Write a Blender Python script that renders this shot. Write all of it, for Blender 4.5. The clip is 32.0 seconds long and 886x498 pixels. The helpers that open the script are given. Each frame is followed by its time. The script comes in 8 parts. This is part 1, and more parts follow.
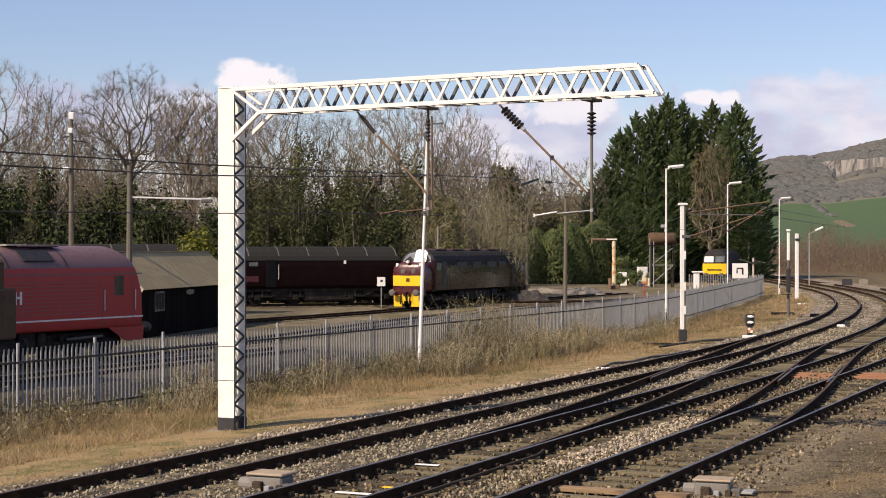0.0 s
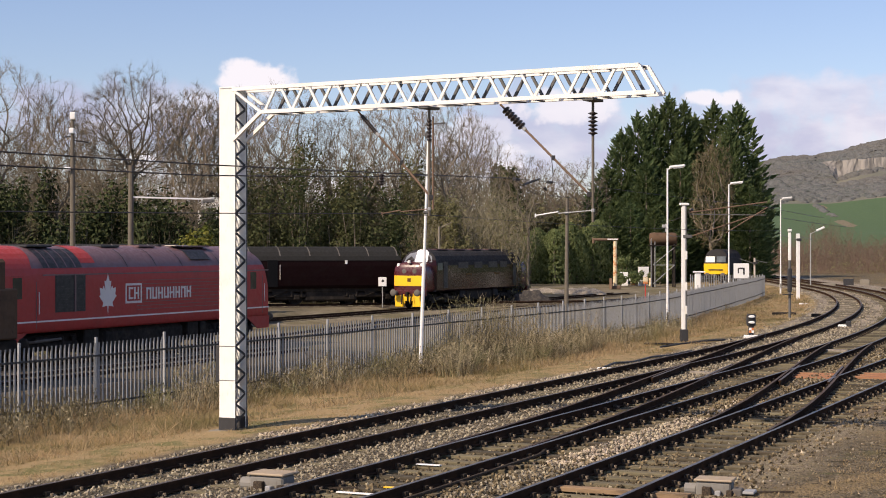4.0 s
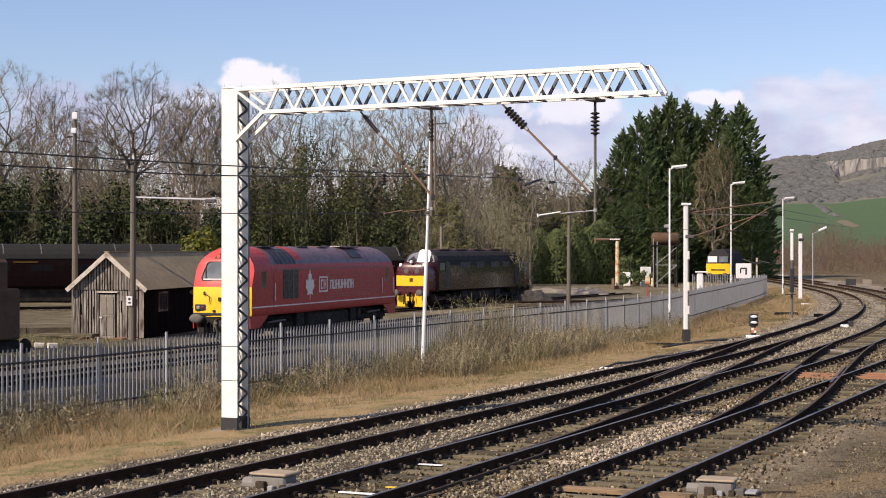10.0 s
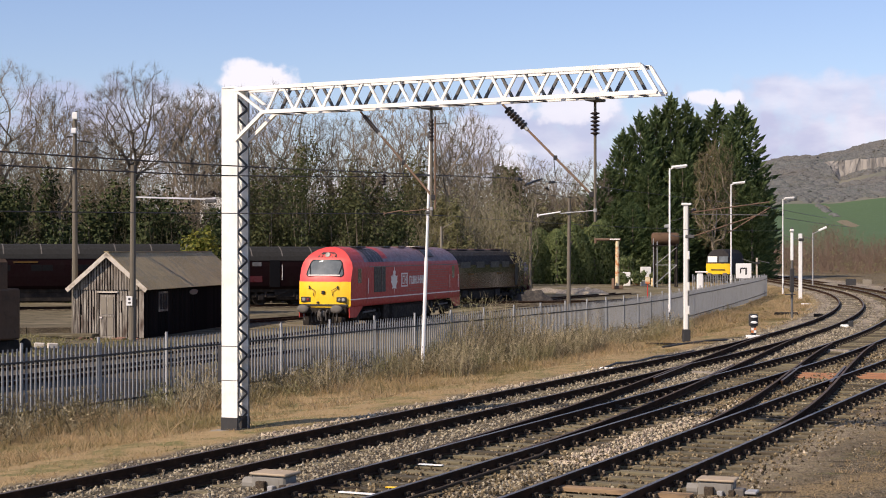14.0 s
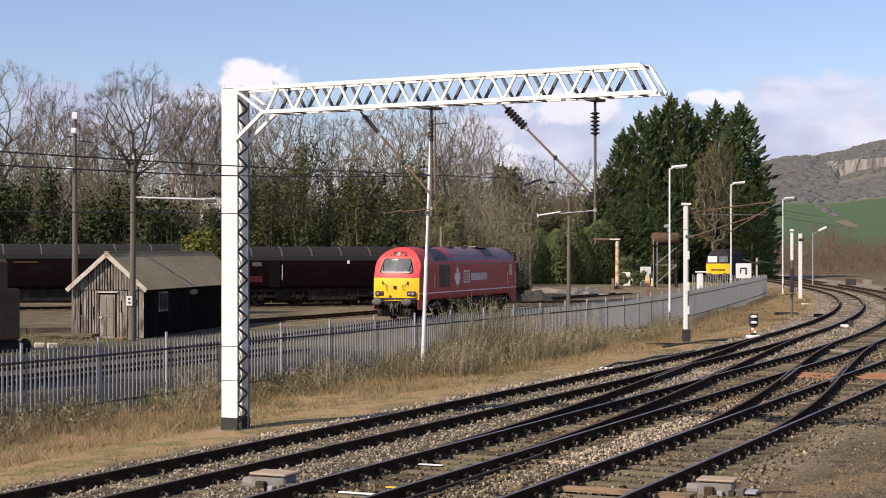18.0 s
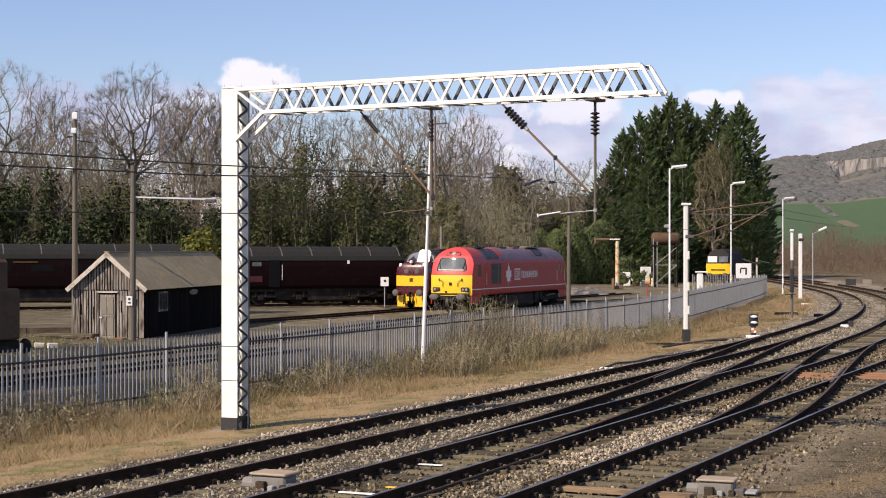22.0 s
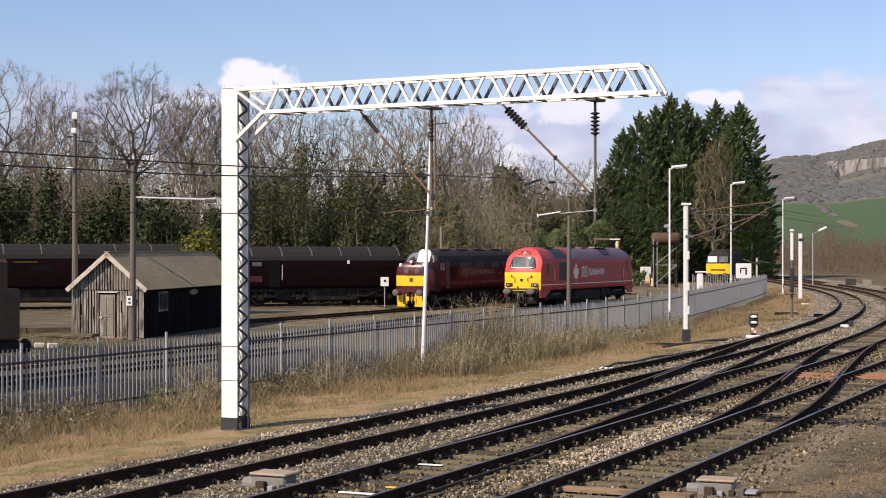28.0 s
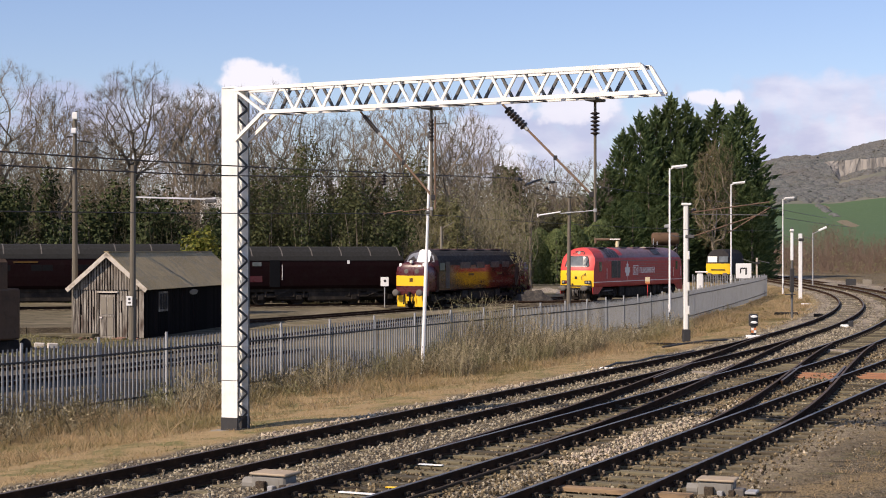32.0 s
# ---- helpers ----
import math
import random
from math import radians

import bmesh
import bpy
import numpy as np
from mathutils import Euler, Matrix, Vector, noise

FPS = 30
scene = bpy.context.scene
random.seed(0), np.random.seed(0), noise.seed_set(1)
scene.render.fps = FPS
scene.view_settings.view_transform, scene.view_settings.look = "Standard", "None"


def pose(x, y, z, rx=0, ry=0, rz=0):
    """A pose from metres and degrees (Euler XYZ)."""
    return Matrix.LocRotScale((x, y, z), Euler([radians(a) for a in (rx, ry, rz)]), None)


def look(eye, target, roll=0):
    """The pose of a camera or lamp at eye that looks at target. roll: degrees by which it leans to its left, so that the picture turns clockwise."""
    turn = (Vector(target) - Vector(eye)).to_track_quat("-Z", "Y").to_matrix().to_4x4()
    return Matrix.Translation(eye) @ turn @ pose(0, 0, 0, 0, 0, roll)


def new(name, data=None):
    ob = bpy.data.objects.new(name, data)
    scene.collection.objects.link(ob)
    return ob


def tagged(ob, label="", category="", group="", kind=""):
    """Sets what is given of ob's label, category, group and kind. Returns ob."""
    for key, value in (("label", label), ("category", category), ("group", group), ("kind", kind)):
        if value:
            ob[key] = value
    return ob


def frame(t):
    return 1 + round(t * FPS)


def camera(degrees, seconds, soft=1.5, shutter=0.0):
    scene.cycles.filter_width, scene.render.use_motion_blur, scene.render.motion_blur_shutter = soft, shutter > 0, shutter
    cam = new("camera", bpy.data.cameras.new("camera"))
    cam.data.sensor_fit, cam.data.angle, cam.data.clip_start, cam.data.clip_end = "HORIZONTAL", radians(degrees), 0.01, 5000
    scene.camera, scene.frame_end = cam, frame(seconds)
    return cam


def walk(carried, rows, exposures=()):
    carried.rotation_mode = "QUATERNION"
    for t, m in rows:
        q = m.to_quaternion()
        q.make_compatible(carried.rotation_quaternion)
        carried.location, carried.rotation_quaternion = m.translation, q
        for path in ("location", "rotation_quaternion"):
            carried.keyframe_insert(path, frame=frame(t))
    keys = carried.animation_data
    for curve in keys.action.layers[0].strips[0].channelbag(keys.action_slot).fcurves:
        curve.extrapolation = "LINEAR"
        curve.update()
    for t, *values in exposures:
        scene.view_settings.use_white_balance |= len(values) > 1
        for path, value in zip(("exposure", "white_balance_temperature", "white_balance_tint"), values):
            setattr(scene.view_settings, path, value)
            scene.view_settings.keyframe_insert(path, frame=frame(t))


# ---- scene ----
EYE = (0.0, 0.0, 3.96)
cam = camera(30.46, 32.0, soft=1.0)


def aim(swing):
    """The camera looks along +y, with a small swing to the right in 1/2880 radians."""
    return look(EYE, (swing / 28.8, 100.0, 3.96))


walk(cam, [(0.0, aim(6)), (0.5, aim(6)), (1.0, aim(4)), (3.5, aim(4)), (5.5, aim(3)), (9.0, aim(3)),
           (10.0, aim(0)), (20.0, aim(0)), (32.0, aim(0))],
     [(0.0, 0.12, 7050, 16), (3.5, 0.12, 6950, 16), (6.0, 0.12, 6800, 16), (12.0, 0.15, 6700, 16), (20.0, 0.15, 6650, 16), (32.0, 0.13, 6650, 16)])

# ---- light ----
SUN_EL, SUN_AZ = radians(40), math.atan2(-0.78, -0.63)   # azimuth from +y towards +x
sun_dir = Vector((math.sin(SUN_AZ) * math.cos(SUN_EL), math.cos(SUN_AZ) * math.cos(SUN_EL), math.sin(SUN_EL)))
sun = new("sun", bpy.data.lights.new("sun", "SUN"))
sun.data.energy, sun.data.angle, sun.data.color = 5.0, radians(0.53), (1.0, 0.87, 0.69)
sun.matrix_world = look(sun_dir * 50, (0, 0, 0))

world = bpy.data.worlds.new("sky")
scene.world = world
world.use_nodes = True
wn, wl = world.node_tree.nodes, world.node_tree.links
wn.clear()
w_out, w_bg, w_sky = wn.new("ShaderNodeOutputWorld"), wn.new("ShaderNodeBackground"), wn.new("ShaderNodeTexSky")
w_sky.sky_type, w_sky.sun_disc = "NISHITA", False
w_sky.sun_elevation, w_sky.sun_rotation = SUN_EL, SUN_AZ
w_sky.air_density, w_sky.dust_density, w_sky.ozone_density = 1.0, 0.4, 1.6
w_bg.inputs["Strength"].default_value = 0.109


def wmath(op, a, b=None, c=None):
    n = wn.new("ShaderNodeMath")
    n.operation = op
    for i, v in enumerate((a, b, c)):
        if v is None:
            continue
        if isinstance(v, (int, float)):
            n.inputs[i].default_value = v
        else:
            wl.new(v, n.inputs[i])
    return n.outputs[0]


w_co, w_sep = wn.new("ShaderNodeTexCoord"), wn.new("ShaderNodeSeparateXYZ")
wl.new(w_co.outputs["Generated"], w_sep.inputs[0])
w_map = wn.new("ShaderNodeMapping")
w_map.inputs["Scale"].default_value = (1.0, 1.0, 2.1)
w_map.inputs["Location"].default_value = (0.37, 0.0, 0.21)
wl.new(w_co.outputs["Generated"], w_map.inputs[0])
w_noise = wn.new("ShaderNodeTexNoise")
w_noise.inputs["Scale"].default_value, w_noise.inputs["Detail"].default_value, w_noise.inputs["Roughness"].default_value = 9.0, 8.0, 0.55
wl.new(w_map.outputs[0], w_noise.inputs["Vector"])
# broken cumulus low over the horizon, a clear belt above it; the cumulus overhead is out of view, added to whiten the
# fill light
w_ramp = wn.new("ShaderNodeMapRange")
w_ramp.interpolation_type = "SMOOTHSTEP"
for k, v in (("From Min", 0.05), ("From Max", 0.125), ("To Min", 0.56), ("To Max", 0.8)):
    w_ramp.inputs[k].default_value = v
wl.new(w_sep.outputs[2], w_ramp.inputs["Value"])
w_cl = wn.new("ShaderNodeMapRange")
w_cl.interpolation_type = "SMOOTHSTEP"
wl.new(w_noise.outputs["Fac"], w_cl.inputs["Value"])
# Unseen high cloud, added to make the sky's fill less blue
w_high = wn.new("ShaderNodeMapRange")
w_high.interpolation_type = "SMOOTHSTEP"
for k, v in (("From Min", 0.2), ("From Max", 0.42), ("To Min", 0.0), ("To Max", 0.25)):
    w_high.inputs[k].default_value = v
wl.new(w_sep.outputs[2], w_high.inputs["Value"])
w_thr = wmath("SUBTRACT", w_ramp.outputs[0], w_high.outputs[0])
wl.new(w_thr, w_cl.inputs["From Min"])
wl.new(wmath("ADD", w_thr, 0.10), w_cl.inputs["From Max"])
# the cumulus puffs and the bank that stand over the wood and the hill: azimuth, elevation, half sizes
w_puff = w_cl.outputs[0]
w_az = wmath("DIVIDE", w_sep.outputs[0], wmath("MAXIMUM", wmath("ABSOLUTE", w_sep.outputs[1]), 0.05))
w_fine = wn.new("ShaderNodeTexNoise")
w_fine.inputs["Scale"].default_value, w_fine.inputs["Detail"].default_value = 58.0, 8.0
wl.new(w_co.outputs["Generated"], w_fine.inputs["Vector"])
w_rag = wmath("MULTIPLY_ADD", w_fine.outputs["Fac"], 3.6, -1.8)
w_bank = None
for az, el, ra, re, dens, white in ((-0.114, 0.105, 0.027, 0.011, 1.0, True), (0.168, 0.092, 0.019, 0.006, 0.9, True), (0.075, 0.088, 0.034, 0.013, 0.75, True), (0.02, 0.07, 0.03, 0.012, 0.4, True),
                                (0.21, 0.060, 0.15, 0.034, 0.9, False), (0.235, 0.086, 0.08, 0.018, 0.75, False), (0.06, 0.068, 0.07, 0.032, 0.8, False), (-0.20, 0.078, 0.085, 0.022, 0.75, False)):
    dx_ = wmath("POWER", wmath("ABSOLUTE", wmath("DIVIDE", wmath("SUBTRACT", w_az, az), ra)), 2.0)
    dz_ = wmath("POWER", wmath("ABSOLUTE", wmath("DIVIDE", wmath("SUBTRACT", w_sep.outputs[2], el), re)), 2.0)
    w_one = wn.new("ShaderNodeMapRange")
    w_one.interpolation_type = "SMOOTHSTEP"
    wl.new(wmath("SUBTRACT", wmath("ADD", dx_, dz_), w_rag), w_one.inputs["Value"])
    for k, v in (("From Min", 1.15 if white else 1.5), ("From Max", 0.45 if white else 0.0), ("To Min", 0.0), ("To Max", dens)):
        w_one.inputs[k].default_value = v
    if white:
        w_puff = wmath("MAXIMUM", w_puff, w_one.outputs[0])
    else:
        w_bank = w_one.outputs[0] if w_bank is None else wmath("MAXIMUM", w_bank, w_one.outputs[0])
w_mix = wn.new("ShaderNodeMix")
w_mix.data_type = "RGBA"
wl.new(w_puff, w_mix.inputs["Factor"])
w_blue = wn.new("ShaderNodeMix")
w_blue.data_type, w_blue.blend_type = "RGBA", "MULTIPLY"
w_blue.inputs["Factor"].default_value = 1.0
w_blue.inputs["B"].default_value = (0.92, 0.955, 1.14, 1)
wl.new(w_sky.outputs[0], w_blue.inputs["A"])
w_grey = wn.new("ShaderNodeMix")
w_grey.data_type = "RGBA"
wl.new(w_bank, w_grey.inputs["Factor"])
wl.new(w_blue.outputs["Result"], w_grey.inputs["A"])
w_soft = wn.new("ShaderNodeTexNoise")
w_soft.inputs["Scale"].default_value, w_soft.inputs["Detail"].default_value = 17.0, 7.0
w_flat = wn.new("ShaderNodeMapping")
w_flat.inputs["Scale"].default_value = (1.0, 1.0, 2.6)
wl.new(w_co.outputs["Generated"], w_flat.inputs[0])
wl.new(w_flat.outputs[0], w_soft.inputs["Vector"])
w_lit = wn.new("ShaderNodeMapRange")
w_lit.interpolation_type = "SMOOTHSTEP"
for k, v in (("From Min", 0.40), ("From Max", 0.72)):
    w_lit.inputs[k].default_value = v
wl.new(w_soft.outputs["Fac"], w_lit.inputs["Value"])
w_tone = wn.new("ShaderNodeMix")
w_tone.data_type = "RGBA"
wl.new(w_lit.outputs[0], w_tone.inputs["Factor"])
w_tone.inputs["A"].default_value = (4.5, 4.75, 6.5, 1)
w_tone.inputs["B"].default_value = (6.9, 6.95, 8.0, 1)
wl.new(w_tone.outputs["Result"], w_grey.inputs["B"])
wl.new(w_grey.outputs["Result"], w_mix.inputs["A"])
w_mix.inputs["B"].default_value = (7.8, 7.9, 8.6, 1)
wl.new(w_mix.outputs["Result"], w_bg.inputs["Color"])
wl.new(w_bg.outputs[0], w_out.inputs[0])

# ---- materials ----


class Mat:
    """A node material with a small set of building blocks."""

    def __init__(self, name, color, rough=0.7, metal=0.0):
        self.m = bpy.data.materials.new(name)
        self.m.use_nodes = True
        self.n, self.l = self.m.node_tree.nodes, self.m.node_tree.links
        self.b = self.n["Principled BSDF"]
        self.b.inputs["Base Color"].default_value = (*color, 1)
        self.b.inputs["Roughness"].default_value, self.b.inputs["Metallic"].default_value = rough, metal
        self.b.inputs["Specular IOR Level"].default_value = 0.5 if rough < 0.6 else 0.15
        self.col = None
        self.co = self.n.new("ShaderNodeTexCoord").outputs["Object"]
        self.base = color

    def noise(self, scale, detail=4.0, stretch=(1, 1, 1), rough=0.55):
        mp, nz = self.n.new("ShaderNodeMapping"), self.n.new("ShaderNodeTexNoise")
        mp.inputs["Scale"].default_value = stretch
        self.l.new(self.co, mp.inputs[0])
        self.l.new(mp.outputs[0], nz.inputs["Vector"])
        nz.inputs["Scale"].default_value, nz.inputs["Detail"].default_value, nz.inputs["Roughness"].default_value = scale, detail, rough
        return nz.outputs["Fac"]

    def span(self, v, a, b, lo=0.0, hi=1.0):
        r = self.n.new("ShaderNodeMapRange")
        r.interpolation_type = "SMOOTHSTEP"
        self.l.new(v, r.inputs["Value"])
        for k, x in (("From Min", a), ("From Max", b), ("To Min", lo), ("To Max", hi)):
            r.inputs[k].default_value = x
        return r.outputs[0]

    def tint(self, fac, color):
        mx = self.n.new("ShaderNodeMix")
        mx.data_type = "RGBA"
        if self.col is None:
            mx.inputs["A"].default_value = (*self.base, 1)
        else:
            self.l.new(self.col, mx.inputs["A"])
        if isinstance(fac, (int, float)):
            mx.inputs["Factor"].default_value = fac
        else:
            self.l.new(fac, mx.inputs["Factor"])
        mx.inputs["B"].default_value = (*color, 1)
        self.col = mx.outputs["Result"]
        self.l.new(self.col, self.b.inputs["Base Color"])
        return self

    def speck(self, scale, a, b, color, stretch=(1, 1, 1), detail=4.0):
        return self.tint(self.span(self.noise(scale, detail, stretch), a, b), color)

    def vary(self, color, amount=1.0):
        """Each object takes its own share of a second colour."""
        oi = self.n.new("ShaderNodeObjectInfo")
        return self.tint(self.span(oi.outputs["Random"], 0, 1, 0, amount), color)

    def island(self, color, amount=1.0):
        g = self.n.new("ShaderNodeNewGeometry")
        return self.tint(self.span(g.outputs["Random Per Island"], 0, 1, 0, amount), color)

    def bump(self, scale, strength, dist=0.02, stretch=(1, 1, 1), detail=5.0):
        bp = self.n.new("ShaderNodeBump")
        bp.inputs["Strength"].default_value, bp.inputs["Distance"].default_value = strength, dist
        self.l.new(self.noise(scale, detail, stretch), bp.inputs["Height"])
        self.l.new(bp.outputs[0], self.b.inputs["Normal"])
        return self

    def gloss(self, scale, lo, hi):
        self.l.new(self.span(self.noise(scale), 0.3, 0.7, lo, hi), self.b.inputs["Roughness"])
        return self

    def leafy(self, share=0.4):
        """Thin leaves let part of the light through."""
        tr, mx = self.n.new("ShaderNodeBsdfTranslucent"), self.n.new("ShaderNodeMixShader")
        self.l.new(self.col, tr.inputs["Color"])
        mx.inputs[0].default_value = share
        self.l.new(self.b.outputs[0], mx.inputs[1])
        self.l.new(tr.outputs[0], mx.inputs[2])
        self.l.new(mx.outputs[0], self.n["Material Output"].inputs["Surface"])
        return self

    def attr(self, name):
        a = self.n.new("ShaderNodeAttribute")
        a.attribute_name = name
        return a.outputs["Fac"]


def paint(name, color, rough=0.45, dirt=(0.09, 0.075, 0.06), amount=0.35, metal=0.0):
    m = Mat(name, color, rough, metal)
    m.tint(m.span(m.noise(1.7, 5), 0.45, 0.8, 0, amount), dirt)
    m.tint(m.span(m.noise(22, 3, (1, 1, 0.25)), 0.58, 0.75, 0, amount * 0.7), dirt)
    m.gloss(6, rough * 0.8, min(1, rough * 1.35))
    return m.m


M = {}
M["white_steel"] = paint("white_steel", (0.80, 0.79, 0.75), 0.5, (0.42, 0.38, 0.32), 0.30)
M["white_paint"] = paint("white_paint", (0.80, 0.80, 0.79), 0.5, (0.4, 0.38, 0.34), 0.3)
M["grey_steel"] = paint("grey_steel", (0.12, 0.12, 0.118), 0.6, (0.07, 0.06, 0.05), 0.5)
M["black_steel"] = paint("black_steel", (0.028, 0.028, 0.03), 0.55, (0.05, 0.04, 0.03), 0.4)
M["pale_steel"] = paint("pale_steel", (0.275, 0.285, 0.29), 0.6, (0.17, 0.155, 0.14), 0.5)
M["galvanised"] = paint("galvanised", (0.335, 0.345, 0.35), 0.55, (0.2, 0.185, 0.17), 0.5)
M["concrete"] = paint("concrete", (0.24, 0.215, 0.175), 0.85, (0.17, 0.15, 0.12), 0.5)
M["rust_tube"] = paint("rust_tube", (0.18, 0.12, 0.085), 0.85, (0.11, 0.075, 0.05), 0.5)
M["pole_grey"] = paint("pole_grey", (0.15, 0.132, 0.105), 0.85, (0.08, 0.07, 0.055), 0.5)
# Mast steel with the shade inside the mast mixed into its colour
M["inner_steel"] = paint("inner_steel", (0.30, 0.295, 0.28), 0.65, (0.14, 0.12, 0.1), 0.5)
M["insulator"] = paint("insulator", (0.024, 0.018, 0.017), 0.3, (0.03, 0.028, 0.026), 0.3)
M["wire"] = paint("wire", (0.035, 0.03, 0.027), 0.5)
M["loco_red"] = paint("loco_red", (0.42, 0.050, 0.043), 0.45, (0.20, 0.05, 0.042), 0.3)
M["loco_red"].node_tree.nodes["Principled BSDF"].inputs["Specular IOR Level"].default_value = 0.22
M["loco_yellow"] = paint("loco_yellow", (0.88, 0.53, 0.015), 0.35, (0.45, 0.29, 0.04), 0.22)
M["loco_roof"] = paint("loco_roof", (0.155, 0.085, 0.088), 0.42, (0.08, 0.058, 0.058), 0.5)
M["loco_black"] = paint("loco_black", (0.018, 0.018, 0.019), 0.5, (0.06, 0.05, 0.04), 0.35)
M["underframe"] = paint("underframe", (0.022, 0.019, 0.017), 0.8, (0.10, 0.08, 0.06), 0.5)
M["buffer_grey"] = paint("buffer_grey", (0.13, 0.12, 0.11), 0.6, (0.08, 0.065, 0.05), 0.6)
M["decal"] = paint("decal", (0.74, 0.68, 0.65), 0.45, (0.40, 0.25, 0.25), 0.25)
M["maroon"] = paint("maroon", (0.07, 0.010, 0.013), 0.30, (0.05, 0.03, 0.03), 0.35)
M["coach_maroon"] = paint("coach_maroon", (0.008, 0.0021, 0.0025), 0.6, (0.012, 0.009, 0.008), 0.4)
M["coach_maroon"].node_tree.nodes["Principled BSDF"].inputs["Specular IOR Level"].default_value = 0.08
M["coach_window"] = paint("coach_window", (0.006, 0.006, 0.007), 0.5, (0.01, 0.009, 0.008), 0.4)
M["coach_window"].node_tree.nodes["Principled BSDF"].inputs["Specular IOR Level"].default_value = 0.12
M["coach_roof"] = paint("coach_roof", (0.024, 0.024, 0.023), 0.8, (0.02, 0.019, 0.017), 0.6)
M["loco_grey"] = paint("loco_grey", (0.03, 0.028, 0.029), 0.75, (0.04, 0.036, 0.033), 0.5)
M["gold"] = paint("gold", (0.11, 0.06, 0.014), 0.6)
M["van_brown"] = paint("van_brown", (0.115, 0.072, 0.046), 0.85, (0.03, 0.024, 0.02), 0.6)
M["sign_white"] = paint("sign_white", (0.82, 0.82, 0.80), 0.4, (0.5, 0.48, 0.44), 0.15)
M["orange"] = paint("orange", (0.62, 0.20, 0.06), 0.5, (0.3, 0.12, 0.06), 0.4)
M["red_paint"] = paint("red_paint", (0.55, 0.04, 0.03), 0.45)
M["lamp_glass"] = paint("lamp_glass", (0.72, 0.72, 0.68), 0.25, (0.5, 0.5, 0.46), 0.2)

g = Mat("cab_glass", (0.10, 0.115, 0.12), 0.04)
g.tint(g.span(g.noise(1.3), 0.4, 0.7, 0, 0.6), (0.20, 0.22, 0.225))
M["cab_glass"] = g.m
# Grey-blue of the reflected sky is put into this glass colour
g = Mat("screen_glass", (0.16, 0.17, 0.19), 0.06)
g.tint(g.span(g.noise(2.3), 0.4, 0.7, 0, 0.6), (0.27, 0.28, 0.31))
M["screen_glass"] = g.m
g = Mat("side_glass", (0.035, 0.038, 0.036), 0.08)
g.tint(g.span(g.noise(2.0), 0.4, 0.7, 0, 0.5), (0.08, 0.085, 0.08))
M["side_glass"] = g.m
hl = Mat("headlamp_glass", (0.75, 0.74, 0.68), 0.12)
M["headlamp_glass"] = hl.m

r = Mat("rail_side", (0.040, 0.024, 0.016), 0.95)
r.b.inputs["Specular IOR Level"].default_value = 0.03
r.speck(3, 0.4, 0.7, (0.066, 0.036, 0.022)).speck(40, 0.5, 0.75, (0.03, 0.024, 0.02)).bump(60, 0.3, 0.004)
M["rail_side"] = r.m
r = Mat("rail_head", (0.10, 0.078, 0.062), 0.55, 0.25)
r.speck(5, 0.45, 0.7, (0.075, 0.055, 0.043))
M["rail_head"] = r.m
r = Mat("rail_polished", (0.13, 0.12, 0.112), 0.45, 0.4)
r.speck(2, 0.5, 0.7, (0.10, 0.08, 0.065))
M["rail_polished"] = r.m
r = Mat("rail_dull", (0.075, 0.055, 0.042), 0.7, 0.2)
r.speck(5, 0.45, 0.7, (0.12, 0.08, 0.055))
M["rail_dull"] = r.m
s = Mat("sleeper_wood", (0.165, 0.143, 0.09), 0.92)
s.vary((0.05, 0.042, 0.031), 0.95)
s.speck(14, 0.5, 0.75, (0.29, 0.255, 0.175), (0.12, 1, 1)).speck(3, 0.55, 0.8, (0.06, 0.046, 0.035)).bump(30, 0.7, 0.01, (0.1, 1, 1))
M["sleeper_wood"] = s.m
s = Mat("sleeper_new", (0.34, 0.175, 0.10), 0.9)
s.speck(9, 0.4, 0.7, (0.27, 0.13, 0.08), (0.2, 1, 1)).bump(30, 0.5, 0.008)
M["sleeper_new"] = s.m
s = Mat("sleeper_tan", (0.29, 0.20, 0.12), 0.9)
s.speck(6, 0.45, 0.7, (0.14, 0.10, 0.065), (0.2, 1, 1)).bump(30, 0.5, 0.008)
M["sleeper_tan"] = s.m
s = Mat("sleeper_concrete", (0.33, 0.29, 0.24), 0.9)
s.speck(6, 0.4, 0.7, (0.2, 0.17, 0.14)).bump(40, 0.5, 0.006)
M["sleeper_concrete"] = s.m
s = Mat("chair_iron", (0.04, 0.032, 0.025), 0.9)
s.speck(30, 0.4, 0.7, (0.095, 0.07, 0.048)).bump(50, 0.5, 0.005)
M["chair_iron"] = s.m
s = Mat("chair_screw", (0.26, 0.21, 0.15), 0.8)
s.speck(40, 0.4, 0.7, (0.12, 0.085, 0.055))
M["chair_screw"] = s.m
s = Mat("stone", (0.40, 0.345, 0.2385), 0.9)
s.island((0.13, 0.108, 0.078), 1.0).speck(20, 0.5, 0.75, (0.36, 0.33, 0.29))
M["stone"] = s.m
s = Mat("stone_pale", (0.55, 0.46, 0.333), 0.9)
s.island((0.24, 0.19, 0.15), 1.0).speck(20, 0.5, 0.75, (0.46, 0.40, 0.34))
M["stone_pale"] = s.m

s = Mat("grit", (0.27, 0.21, 0.126), 0.95)
s.island((0.04, 0.032, 0.02), 1.0)
M["grit"] = s.m

r = Mat("rail_bright", (0.30, 0.28, 0.25), 0.45, 0.5)
r.speck(4, 0.5, 0.75, (0.16, 0.12, 0.09))
M["rail_bright"] = r.m

